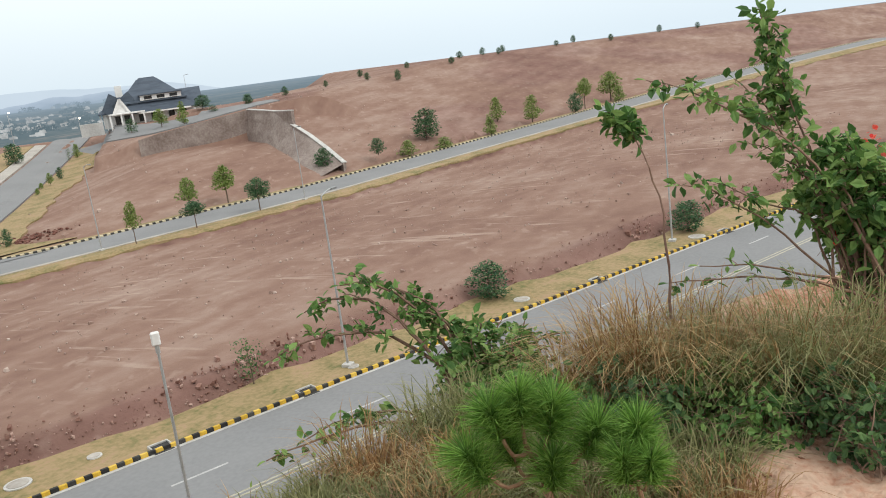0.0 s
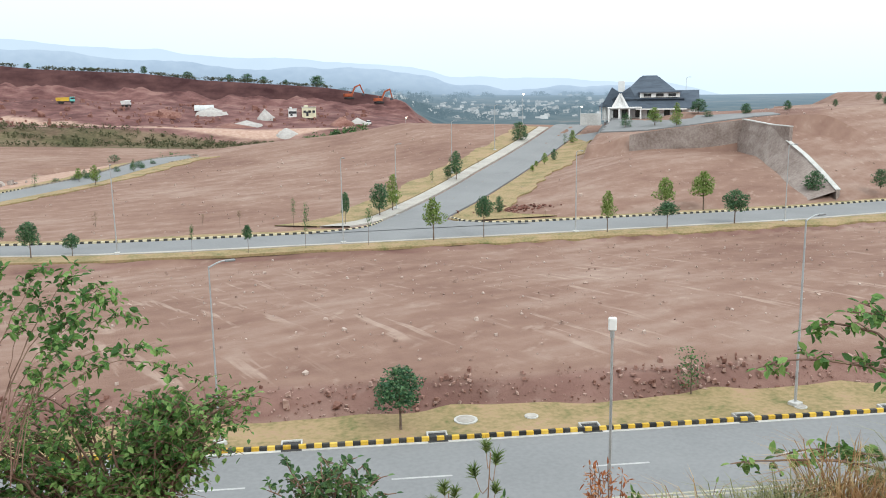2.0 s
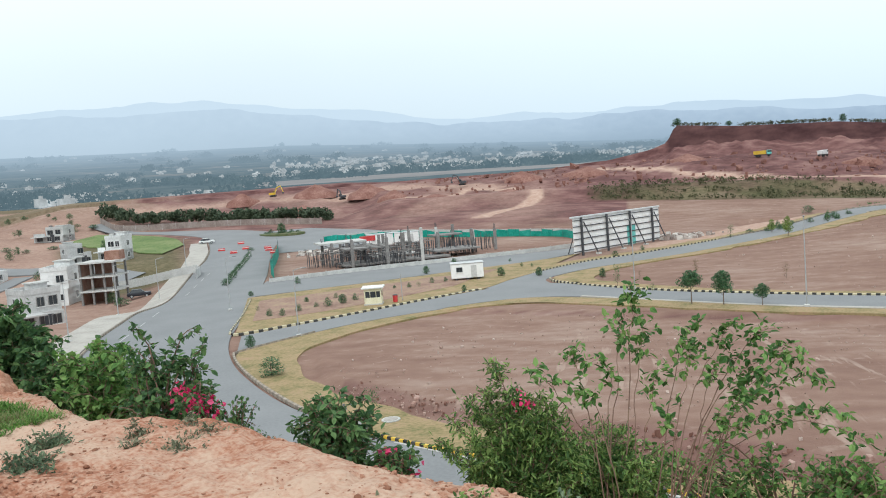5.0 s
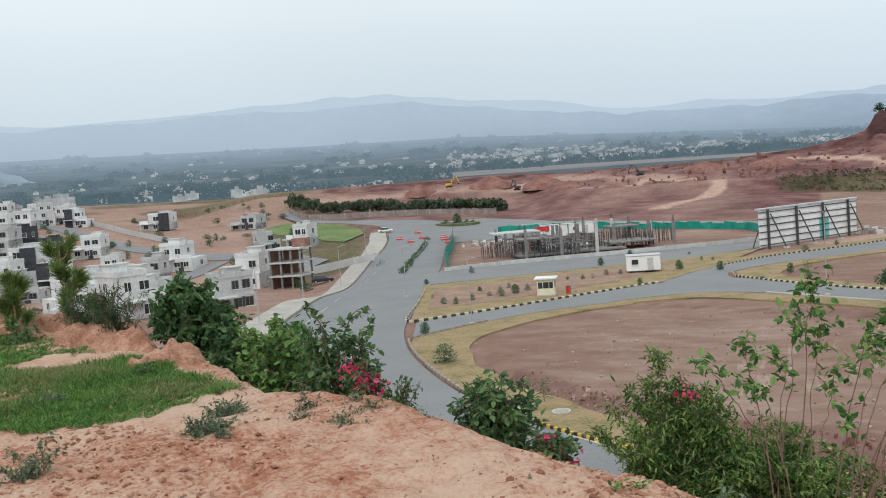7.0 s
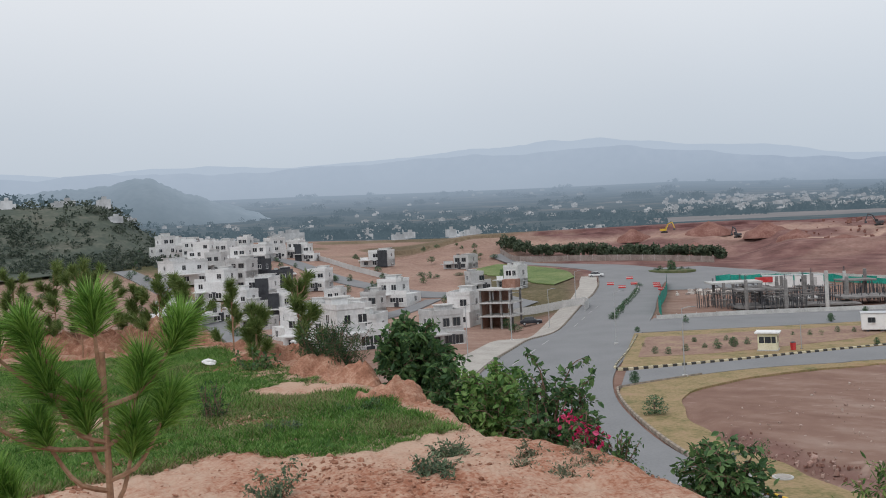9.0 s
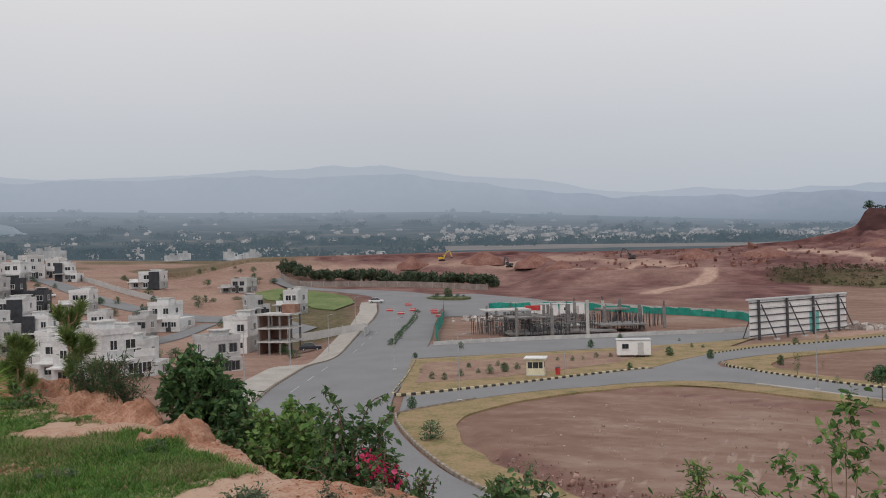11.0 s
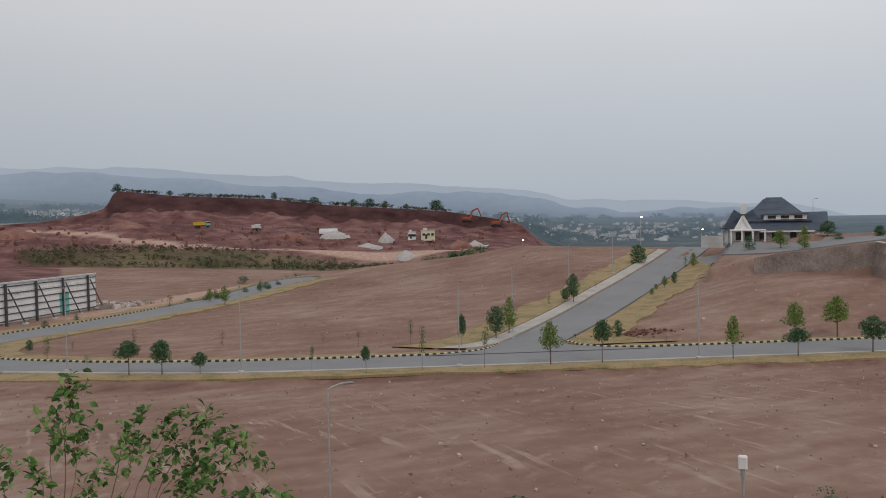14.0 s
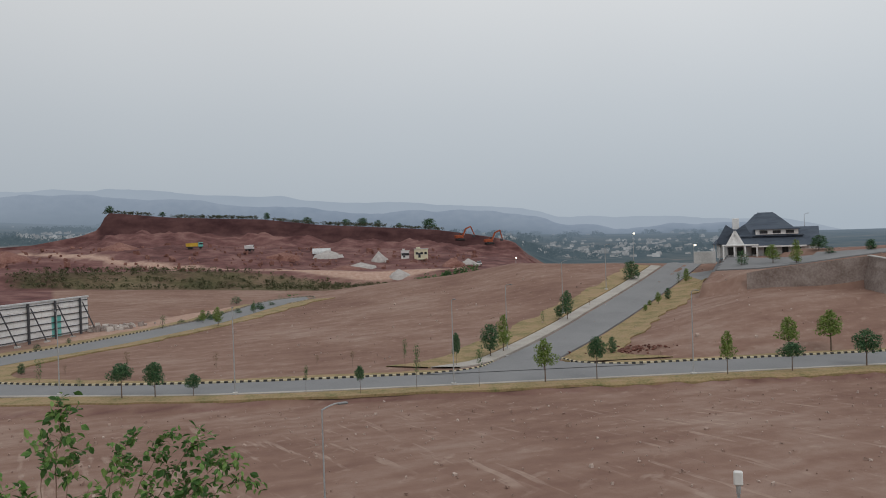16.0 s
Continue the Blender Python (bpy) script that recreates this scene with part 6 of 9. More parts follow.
BELT_LEAF = leaf_material("belt_leaf", [(0.05, 0.075, 0.045), (0.075, 0.105, 0.06), (0.11, 0.14, 0.085)], scale=0.3)
hedge("tree_belt", [(-262, 200), (-240, 198), (-222, 208), (-203, 216), (-176, 219)], 3.8, 4, 15000, BELT_LEAF, "dense belt of dark green trees behind the boulevard", 2, 0.9)
MESA_LEAF = leaf_material("mesa_leaf", [(0.05, 0.06, 0.035), (0.08, 0.09, 0.05), (0.12, 0.125, 0.075)], scale=0.2)
SCRUB_LEAF = material("scrub_leaf", [(0.05, 0.06, 0.03), (0.085, 0.09, 0.045), (0.13, 0.12, 0.065)], scale=0.1, per="island", spread=0.5)
for k, (f, h_, n_) in enumerate(((0.12, 1.5, 2600), (0.4, 1.7, 3000), (0.65, 1.9, 3200), (0.9, 1.7, 2400))):
    hedge("bank_scrub", [polar(float(BENCH_LOW(a)) * (1 - f) + float(BENCH_HIGH(a)) * f, a) for a in (-21, -17, -12, -6, 0, 5)], h_, 5, n_, SCRUB_LEAF, "row of scrubby bushes on the planted bench", 30 + k, 0.5)
hedge("crest_scrub", [polar(215, -5), polar(208, 0.5), polar(204, 4.5), polar(200, 7.5)], 1.8, 3, 2600, LEAF_DARK, "dark bushes along the field edge", 4, 0.5)
for k, (a0, a1, h_, n_) in enumerate(((-15.8, -13.2, 1.3, 700), (-11.8, -6.5, 1.5, 1500), (-5.6, -3.0, 1.3, 700), (-2.4, 1.6, 1.7, 1300), (2.2, 5.5, 1.2, 700))):
    hedge("mesa_scrub", [polar(384, a0), polar(384.5, a0 * 0.6 + a1 * 0.4), polar(384, a1)], h_, 3, n_, MESA_LEAF, "thin scrub along the top of the cut hill", 50 + k, 0.6)
for az_, r_, h, w in ((-15.6, 384, 3.2, 3.6), (-12.5, 385, 2.2, 3), (-6.0, 386, 3.4, 3.0), (-3.4, 387, 3.2, 4.5), (-0.9, 388, 3.4, 4.0), (0.2, 390, 4.2, 5.0), (1.2, 389, 3.4, 3.5), (4.6, 392, 5.2, 7.0), (-9, 385, 1.8, 2.4), (2.6, 389, 2.5, 2.5)):
    x, y = polar(r_, az_)
    plant("dark", x, y, h, w, "dark tree on the rim of the cut hill", "trees on the cut hill")


# ---- plants on the camera's hill ----
def leaf_mesh(places, dirs, ups, sizes, aspect=0.55, fold=0.22):
    """Pointed leaves folded along the midrib: two quads each."""
    p, d, u = (np.array(v, float) for v in (places, dirs, ups))
    d /= np.linalg.norm(d, axis=1)[:, None] + 1e-9
    s = np.cross(d, u)
    s /= np.linalg.norm(s, axis=1)[:, None] + 1e-9
    n = np.cross(s, d)
    L = np.array(sizes, float)[:, None]
    w = L * aspect / 2
    V = np.stack([p, p + d * L * 0.35 + s * w + n * w * fold, p + d * L * 0.7 + s * w * 0.75 + n * w * fold, p + d * L - n * L * 0.08,
                  p + d * L * 0.7 - s * w * 0.75 + n * w * fold, p + d * L * 0.35 - s * w + n * w * fold], 1)
    k = np.arange(len(p)) * 6
    F = np.concatenate([np.stack([k, k + 1, k + 2, k + 3], 1), np.stack([k, k + 3, k + 4, k + 5], 1)])
    return V.reshape(-1, 3), F


def arc(start, heading, tilt, length, droop, rng_, n=14, wander=0.12):
    """A stem that leaves start at that heading and tilt and bends over by its weight."""
    p = np.array(start, float)
    a, t = radians(heading), radians(tilt)
    out = [p.copy()]
    for i in range(n):
        a += rng_.normal(0, wander)
        t -= radians(droop) / n + rng_.normal(0, wander * 0.4)
        p = p + np.array([math.sin(a) * math.cos(t), math.cos(a) * math.cos(t), math.sin(t)]) * length / n
        out.append(p.copy())
    return np.array(out)


def reach(base, tip, arch, rng_, n=14):
    """A stem from its base that arches over and ends at a tip."""
    a, c = np.array(base, float), np.array(tip, float)
    b = a + (c - a) * np.array([0.42, 0.42, 0.5])
    b[2] = max(b[2], c[2] - 0.15 * (c[2] - a[2])) + arch
    t = np.linspace(0, 1, n + 1)[:, None]
    p = a * (1 - t) ** 2 + 2 * b * t * (1 - t) + c * t * t
    w = np.cumsum(rng_.normal(0, 0.02, (n + 1, 3)), 0) * (1 - t) * 2.0 * t
    return p + w


def tube(bm, pts, r0, r1, sides=5):
    """A tapering stem along points."""
    rings = []
    n = len(pts)
    for i, p in enumerate(pts):
        d = pts[min(i + 1, n - 1)] - pts[max(i - 1, 0)]
        q = Vector(d).to_track_quat("Z", "Y")
        r = r0 + (r1 - r0) * i / (n - 1)
        rings.append([bm.verts.new(Vector(p) + q @ Vector((r * math.cos(6.2832 * k / sides), r * math.sin(6.2832 * k / sides), 0))) for k in range(sides)])
    for a, b in zip(rings[:-1], rings[1:]):
        for k in range(sides):
            bm.faces.new((a[k], a[(k + 1) % sides], b[(k + 1) % sides], b[k]))
    bm.faces.new(rings[-1])


def leafy_bush(x, y, z, stems, label, leaf=LEAF, size=0.07, side=9, per_side=7, twig_len=0.3, seed=1, bark=TWIG, thick=0.012, bare=0.25, name="bush", aspect=0.6, flowers=(), flower_mat=None, flower_size=0.06, group="", tips=()):
    """A shrub. stems: (heading, tilt, length, droop) of each main stem; side twigs carry the leaves."""
    rng_ = np.random.RandomState(seed)
    base = thing(name, pose(x, y, z), label, "bush", group)
    wood = bmesh.new()
    P, D, U, S = [], [], [], []
    lines_ = [arc((rng_.normal(0, 0.03), rng_.normal(0, 0.03), -0.1), *stem, rng_) for stem in stems]
    lines_ += [reach((rng_.normal(0, 0.07), rng_.normal(0, 0.07), -0.1), (tip[0] - x, tip[1] - y, tip[2] - z), tip[3], rng_) for tip in tips]
    for st in lines_:
        length = float(np.linalg.norm(np.diff(st, axis=0), axis=1).sum())
        tube(wood, st, thick * (0.6 + 0.4 * length), thick * 0.25)
        n = max(3, int(side * length))
        for i in range(n):
            t = bare + (1 - bare) * (i + rng_.uniform(0, 1)) / n
            k = min(len(st) - 2, int(t * (len(st) - 1)))
            root = st[k] + (st[k + 1] - st[k]) * (t * (len(st) - 1) - k)
            tw = arc(root, rng_.uniform(0, 360), rng_.uniform(-15, 60), twig_len * rng_.uniform(0.4, 1.1) * (1.15 - 0.6 * t), 40, rng_, 5)
            tube(wood, tw, thick * 0.3, thick * 0.12, 3)
            for j in range(per_side):
                q = tw[0] + (tw[-1] - tw[0]) * rng_.uniform(0.1, 1.05) + rng_.normal(0, 0.015, 3)
                P.append(q)
                d = rng_.normal(0, 1, 3) + np.array([0, 0, -0.25])
                D.append(d)
                U.append(np.array([0, 0, 1]) + rng_.normal(0, 0.5, 3))
                S.append(size * rng_.uniform(0.5, 1.3))
        P.append(st[-1]); D.append(st[-1] - st[-2]); U.append((0, 0, 1)); S.append(size)
    part("stem", wood, bark, base, "thin reddish brown branches" if bark == TWIG else "")
    V, F = leaf_mesh(P, D, U, S, aspect)
    mesh_object("leaves", V, F, leaf, base)
    for fx_, fy_, fz_, count in flowers:
        c = rng_.normal(0, flower_size * 0.9, (count, 3)) + (fx_, fy_, fz_)
        V, F = leaf_mesh(c, rng_.normal(0, 1, (count, 3)), rng_.normal(0, 1, (count, 3)), rng_.uniform(0.5, 1.2, count) * flower_size, 0.8)
        mesh_object("blossom", V, F, flower_mat or PETAL, base, "cluster of bright magenta blossom" if (flower_mat or PETAL) == PETAL else "cluster of bright red blossom")
    return base


def fan(rng_, n, a0, a1, t0, t1, l0, l1, d0, d1):
    return [(rng_.uniform(a0, a1), rng_.uniform(t0, t1), rng_.uniform(l0, l1), rng_.uniform(d0, d1)) for _ in range(n)]


def inside(rng_, n, cx, cy, cz, rx_, ry_, rz_, arch=0.15):
    """Tips of n stems spread through a rounded mass."""
    d = rng_.normal(0, 1, (n, 3))
    d = d / np.linalg.norm(d, axis=1)[:, None] * (rng_.uniform(0.25, 1, n) ** 0.5)[:, None]
    return [(cx + rx_ * u, cy + ry_ * v, cz + rz_ * w, arch * k) for (u, v, w), k in zip(d, rng_.uniform(0, 1, n))]


R1 = np.random.RandomState(21)
# the wide bush in the middle: a dense lower mass and long arching twigs
leafy_bush(-0.85, 5.0, 12.3, [], "dense sprawling bush with bright green leaves on the hill edge", size=0.043, side=13, per_side=8, twig_len=0.3, seed=31, bare=0.3,
           tips=inside(R1, 40, -0.95, 5.0, 12.95, 0.85, 0.4, 0.42) + inside(R1, 30, -0.42, 5.1, 13.02, 0.36, 0.3, 0.36) + inside(R1, 18, -1.7, 4.75, 12.95, 0.42, 0.3, 0.42))
for base_, bare_, tips_, seed_ in (((-1.63, 4.33, 13.16), 0.72, [(-1.67, 4.74, 14.28, -0.10), (-1.58, 4.68, 14.06, -0.10), (-1.70, 4.70, 14.12, -0.10)], 32), ((-1.67, 4.27, 13.18), 0.62, [(-2.11, 4.25, 13.87, 0.14), (-1.92, 4.42, 13.97, 0.10), (-1.79, 4.51, 13.90, 0.05), (-1.87, 4.33, 13.75, 0.10), (-1.50, 4.65, 13.83, 0.05)], 132),
                                   ((-1.43, 4.45, 13.14), 0.74, [(-1.30, 4.87, 14.07, -0.10), (-1.14, 4.96, 14.04, 0.00), (-1.20, 4.79, 13.84, 0.00), (-1.35, 4.83, 13.93, -0.05)], 133), ((-1.39, 4.52, 13.14), 0.5, [(-0.92, 4.99, 14.00, 0.18), (-0.83, 4.99, 13.92, 0.20), (-0.78, 5.03, 13.81, 0.25), (-0.67, 5.02, 13.71, 0.28), (-0.56, 5.03, 13.50, 0.42), (-0.45, 5.00, 13.36, 0.50)], 134),
                                   ((-1.29, 4.46, 13.20), 0.62, [(-0.92, 4.79, 13.78, 0.05), (-0.98, 4.70, 13.69, 0.05), (-1.13, 4.64, 13.58, 0.05), (-1.49, 4.55, 13.63, 0.00), (-0.98, 4.66, 13.56, 0.08)], 135)):
    leafy_bush(*base_, [], "thin arching twigs with sprays of small green leaves", size=0.048, side=11, per_side=6, twig_len=0.17, seed=seed_, bare=bare_, thick=0.0042, tips=tips_, group="loose twigs on the hill edge")
leafy_bush(0.3, 4.7, 12.3, [], "small-leaved dark bush below the hill edge", LEAF_DARK, 0.045, 11, 8, 0.22, 33, tips=inside(R1, 26, 0.3, 4.75, 12.68, 0.42, 0.3, 0.2))
leafy_bush(0.85, 4.3, 12.2, [], "grey-green bush below the hill edge", LEAF_GREY, 0.045, 9, 7, 0.2, 34, tips=inside(R1, 14, 0.85, 4.35, 12.6, 0.3, 0.25, 0.16))
# feathery shrubs, one with the red blossom
leafy_bush(-2.15, 4.2, 12.9, [], "upright feathery green shrub with a single red blossom", LEAF_FEATHER, 0.04, 32, 17, 0.15, 35, bare=0.2, aspect=0.28, thick=0.007,
           tips=inside(R1, 80, -2.15, 4.2, 13.36, 0.38, 0.25, 0.36, 0.0) + [(-2.25, 4.09, 13.95, -0.05), (-2.30, 4.02, 13.81, -0.05), (-2.14, 4.10, 13.80, -0.05), (-2.43, 3.90, 13.67, -0.05), (-2.49, 3.82, 13.57, -0.05), (-2.00, 4.16, 13.76, -0.05), (-1.91, 4.18, 13.70, -0.05), (-1.85, 4.17, 13.58, -0.05), (-2.19, 4.05, 13.71, -0.05), (-2.07, 4.09, 13.65, -0.05), (-2.35, 3.97, 13.73, -0.05)], flowers=[(0.08, -0.14, 0.84, 20)], flower_mat=PETAL, flower_size=0.034)
leafy_bush(-1.8, 4.5, 12.8, [], "upright feathery green shrub beside the sprawling bush", LEAF_FEATHER, 0.04, 30, 17, 0.15, 36, bare=0.2, aspect=0.28, thick=0.007, tips=inside(R1, 60, -1.72, 4.5, 13.2, 0.32, 0.25, 0.36, 0.0))
# bush by the slope below the red soil
leafy_bush(-3.92, 4.7, 12.75, [], "round dark green bush with small pale blossoms", LEAF_DARK, 0.06, 12, 9, 0.22, 37, tips=inside(R1, 46, -3.9, 4.7, 13.2, 0.42, 0.32, 0.34), flowers=[(0.1, 0.0, 0.7, 5), (0.3, -0.1, 0.6, 4)], flower_mat=LINE_PAINT, flower_size=0.03)
leafy_bush(-3.3, 4.5, 12.8, [], "small bush with magenta blossom at the soil edge", LEAF_DARK, 0.05, 12, 8, 0.18, 38, tips=inside(R1, 16, -3.3, 4.5, 13.1, 0.2, 0.2, 0.18), flowers=[(0.0, 0.0, 0.36, 22), (0.12, 0.05, 0.3, 16)], flower_size=0.045)
x, y = polar(5.6, -31)
leafy_bush(x, y, 12.5, fan(R1, 8, 0, 360, 40, 80, 0.3, 0.6, 30, 60), "small leafy bush at the soil edge", LEAF, 0.055, 12, 7, 0.2, 46)
# bougainvillea and its neighbours to the west
leafy_bush(-5.2, 4.65, 13.0, [], "bougainvillea bush with bright magenta blossom", LEAF_DARK, 0.055, 10, 8, 0.2, 39, tips=inside(R1, 18, -5.25, 4.65, 13.3, 0.25, 0.25, 0.25), flowers=[(0.0, -0.05, 0.36, 46), (0.12, 0.0, 0.3, 40), (-0.1, -0.08, 0.46, 24)], flower_size=0.05)
leafy_bush(-4.95, 4.72, 13.05, fan(R1, 12, 0, 360, 70, 90, 0.25, 0.45, 0, 15), "small upright grey-green weed at the brink", LEAF_DARK, 0.04, 18, 7, 0.1, 47)
leafy_bush(-5.75, 4.75, 12.9, [], "loose green bush with long leafy twigs", LEAF_DARK, 0.065, 10, 8, 0.22, 40, tips=inside(R1, 34, -5.75, 4.75, 13.4, 0.45, 0.35, 0.4) + [(-5.5, 4.9, 13.9, 0), (-5.95, 4.7, 13.95, 0), (-5.3, 4.8, 13.75, 0.1)])
leafy_bush(-6.6, 4.85, 12.9, [], "bright green bush on the slope edge", LEAF, 0.07, 11, 8, 0.25, 41, tips=inside(R1, 44, -6.6, 4.85, 13.4, 0.55, 0.4, 0.42))
leafy_bush(-9.0, 5.4, 12.8, [], "tall dense dark green bush on the slope", LEAF_DARK, 0.09, 13, 10, 0.3, 42, tips=inside(R1, 60, -9.0, 5.4, 13.5, 0.62, 0.5, 0.62))
leafy_bush(-8.2, 5.4, 12.6, [], "dense dark green bush on the slope", LEAF_DARK, 0.08, 12, 9, 0.3, 43, tips=inside(R1, 36, -8.1, 5.4, 13.2, 0.55, 0.4, 0.4))
leafy_bush(-7.3, 5.3, 12.6, [], "dense green bush on the slope", LEAF, 0.075, 12, 9, 0.3, 44, tips=inside(R1, 30, -7.3, 5.3, 13.2, 0.5, 0.4, 0.35))
x, y = polar(6.4, -46.5)
leafy_bush(x, y, 13.0, fan(R1, 7, 0, 360, 60, 88, 0.25, 0.5, 10, 30), "small upright weed at the soil edge", LEAF_DARK, 0.045, 16, 7, 0.14, 45)

# right-hand bush: leafy heart, long arching branch, tall wiry neighbour with blossom
R2 = np.random.RandomState(77)
leafy_bush(3.05, 2.88, 13.0, [], "sprawling bush with bright green leaves above the road", LEAF, 0.052, 12, 9, 0.18, 51, tips=inside(R2, 60, 3.03, 2.9, 13.4, 0.38, 0.3, 0.27))
leafy_bush(3.1, 2.9, 13.05, [], "long arching leafy branches of a loose bush", LEAF, 0.055, 11, 7, 0.13, 52, bare=0.25,
           tips=[(2.30, 3.64, 13.59, 0.42), (2.50, 3.59, 13.78, 0.36), (2.67, 3.50, 13.88, 0.30), (2.85, 3.34, 13.80, 0.20), (2.08, 3.47, 13.20, 0.30), (2.26, 3.39, 13.25, 0.25)] + [(2.6, 3.33, 13.97, 0.05), (2.77, 3.17, 13.72, 0.1), (3.3, 2.65, 13.55, 0.1)])
for base_, bare_, tips_, seed_ in (((4.0, 1.42, 13.2), 0.78, [(3.93, 1.89, 14.94, -0.30), (3.93, 1.88, 14.74, -0.25), (3.94, 1.85, 14.61, -0.20)], 53), ((4.02, 1.46, 13.9), 0.45, [(3.56, 2.24, 14.70, 0.02), (3.70, 2.10, 14.66, 0.02), (3.83, 1.97, 14.66, 0.00)], 54), ((3.98, 1.5, 13.75), 0.4, [(3.52, 2.10, 14.24, 0.05), (3.78, 1.89, 14.38, 0.05), (3.83, 1.73, 14.26, 0.00), (3.65, 1.98, 14.23, 0.05)], 55)):
    leafy_bush(*base_, [], "wiry branches of a tall open bush", LEAF, 0.055, 11, 6, 0.14, seed_, thick=0.007, bare=bare_, tips=tips_, group="wiry bush by the dry grass")
leafy_bush(4.05, 1.4, 13.2, [], "tall open bush with red blossom and a leafy crown", LEAF, 0.058, 10, 7, 0.17, 56, thick=0.009, bare=0.6, flowers=[(-0.12, 0.18, 0.75, 14), (0.1, 0.1, 1.15, 12)], flower_mat=PETAL_RED, flower_size=0.03,
           tips=inside(R2, 15, 4.1, 1.58, 14.12, 0.2, 0.2, 0.2) + inside(R2, 16, 3.96, 1.6, 14.2, 0.2, 0.2, 0.22) + inside(R2, 8, 4.1, 1.5, 13.75, 0.14, 0.14, 0.12))
leafy_bush(3.95, 1.44, 13.72, [], "level bare branch with a few leaves", LEAF, 0.05, 5, 5, 0.12, 153, thick=0.009, bare=0.35, tips=[(3.29, 2.03, 13.87, 0.06), (3.41, 1.95, 13.92, 0.06)])
leafy_bush(3.15, 1.95, 13.87, [], "thin upright twig with a tuft of leaves", LEAF, 0.052, 26, 9, 0.12, 57, bare=0.84, thick=0.007, tips=[(3.18, 2.16, 14.60, -0.20)])
for i, (x, y, n_, rz_) in enumerate(((2.72, 1.95, 18, 0.12), (2.85, 1.62, 20, 0.13), (3.0, 1.3, 20, 0.12), (2.5, 2.2, 14, 0.12), (2.62, 1.72, 16, 0.1), (2.75, 1.4, 18, 0.1), (2.9, 1.1, 18, 0.12), (3.1, 1.0, 18, 0.14), (2.45, 1.9, 12, 0.08))):
    leafy_bush(x, y, 13.45, [], "leafy green weeds below the dry grass", LEAF if i % 2 else LEAF_DARK, 0.034, 14, 7, 0.12, 60 + i, thick=0.005, tips=inside(R2, n_, x, y, 13.62, 0.2, 0.16, rz_), group="weeds by the dry grass")


def grass_clump(x, y, z, radius, height_, count, mat, label, seed, lean=0.5, width=0.004, category="grass", kind="stuff"):
    """A tuft of long bending blades."""
    rng_ = np.random.RandomState(seed)
    a = rng_.uniform(0, 6.2832, count)
    r = radius * np.sqrt(rng_.uniform(0, 1, count))
    p = np.stack([x + r * np.cos(a), y + r * np.sin(a), np.full(count, z)], 1)
    b = a + rng_.normal(0, 0.9, count)
    out = np.stack([np.cos(b), np.sin(b), np.zeros(count)], 1)
    h = height_ * rng_.uniform(0.45, 1.1, count)[:, None]
    l = (lean * rng_.uniform(0.2, 1.3, count))[:, None]
    up = np.array([0, 0, 1.0])
    s = np.stack([-np.sin(b), np.cos(b), np.zeros(count)], 1) * width
    m1, m2, tip = p + up * h * 0.4 + out * h * l * 0.15, p + up * h * 0.75 + out * h * l * 0.5, p + up * h * (1 - 0.25 * l) + out * h * l
    V = np.stack([p - s, p + s, m1 - s, m1 + s, m2 - s * 0.7, m2 + s * 0.7, tip], 1)
    k = np.arange(count) * 7
    F = [tuple(f) for f in np.concatenate([np.stack([k, k + 1, k + 3, k + 2], 1), np.stack([k + 2, k + 3, k + 5, k + 4], 1)])] + [tuple(f) for f in np.stack([k + 4, k + 5, k + 6], 1)]
    return tagged(mesh_object("grass_clump", V.reshape(-1, 3), F, mat), label, category, "", kind)


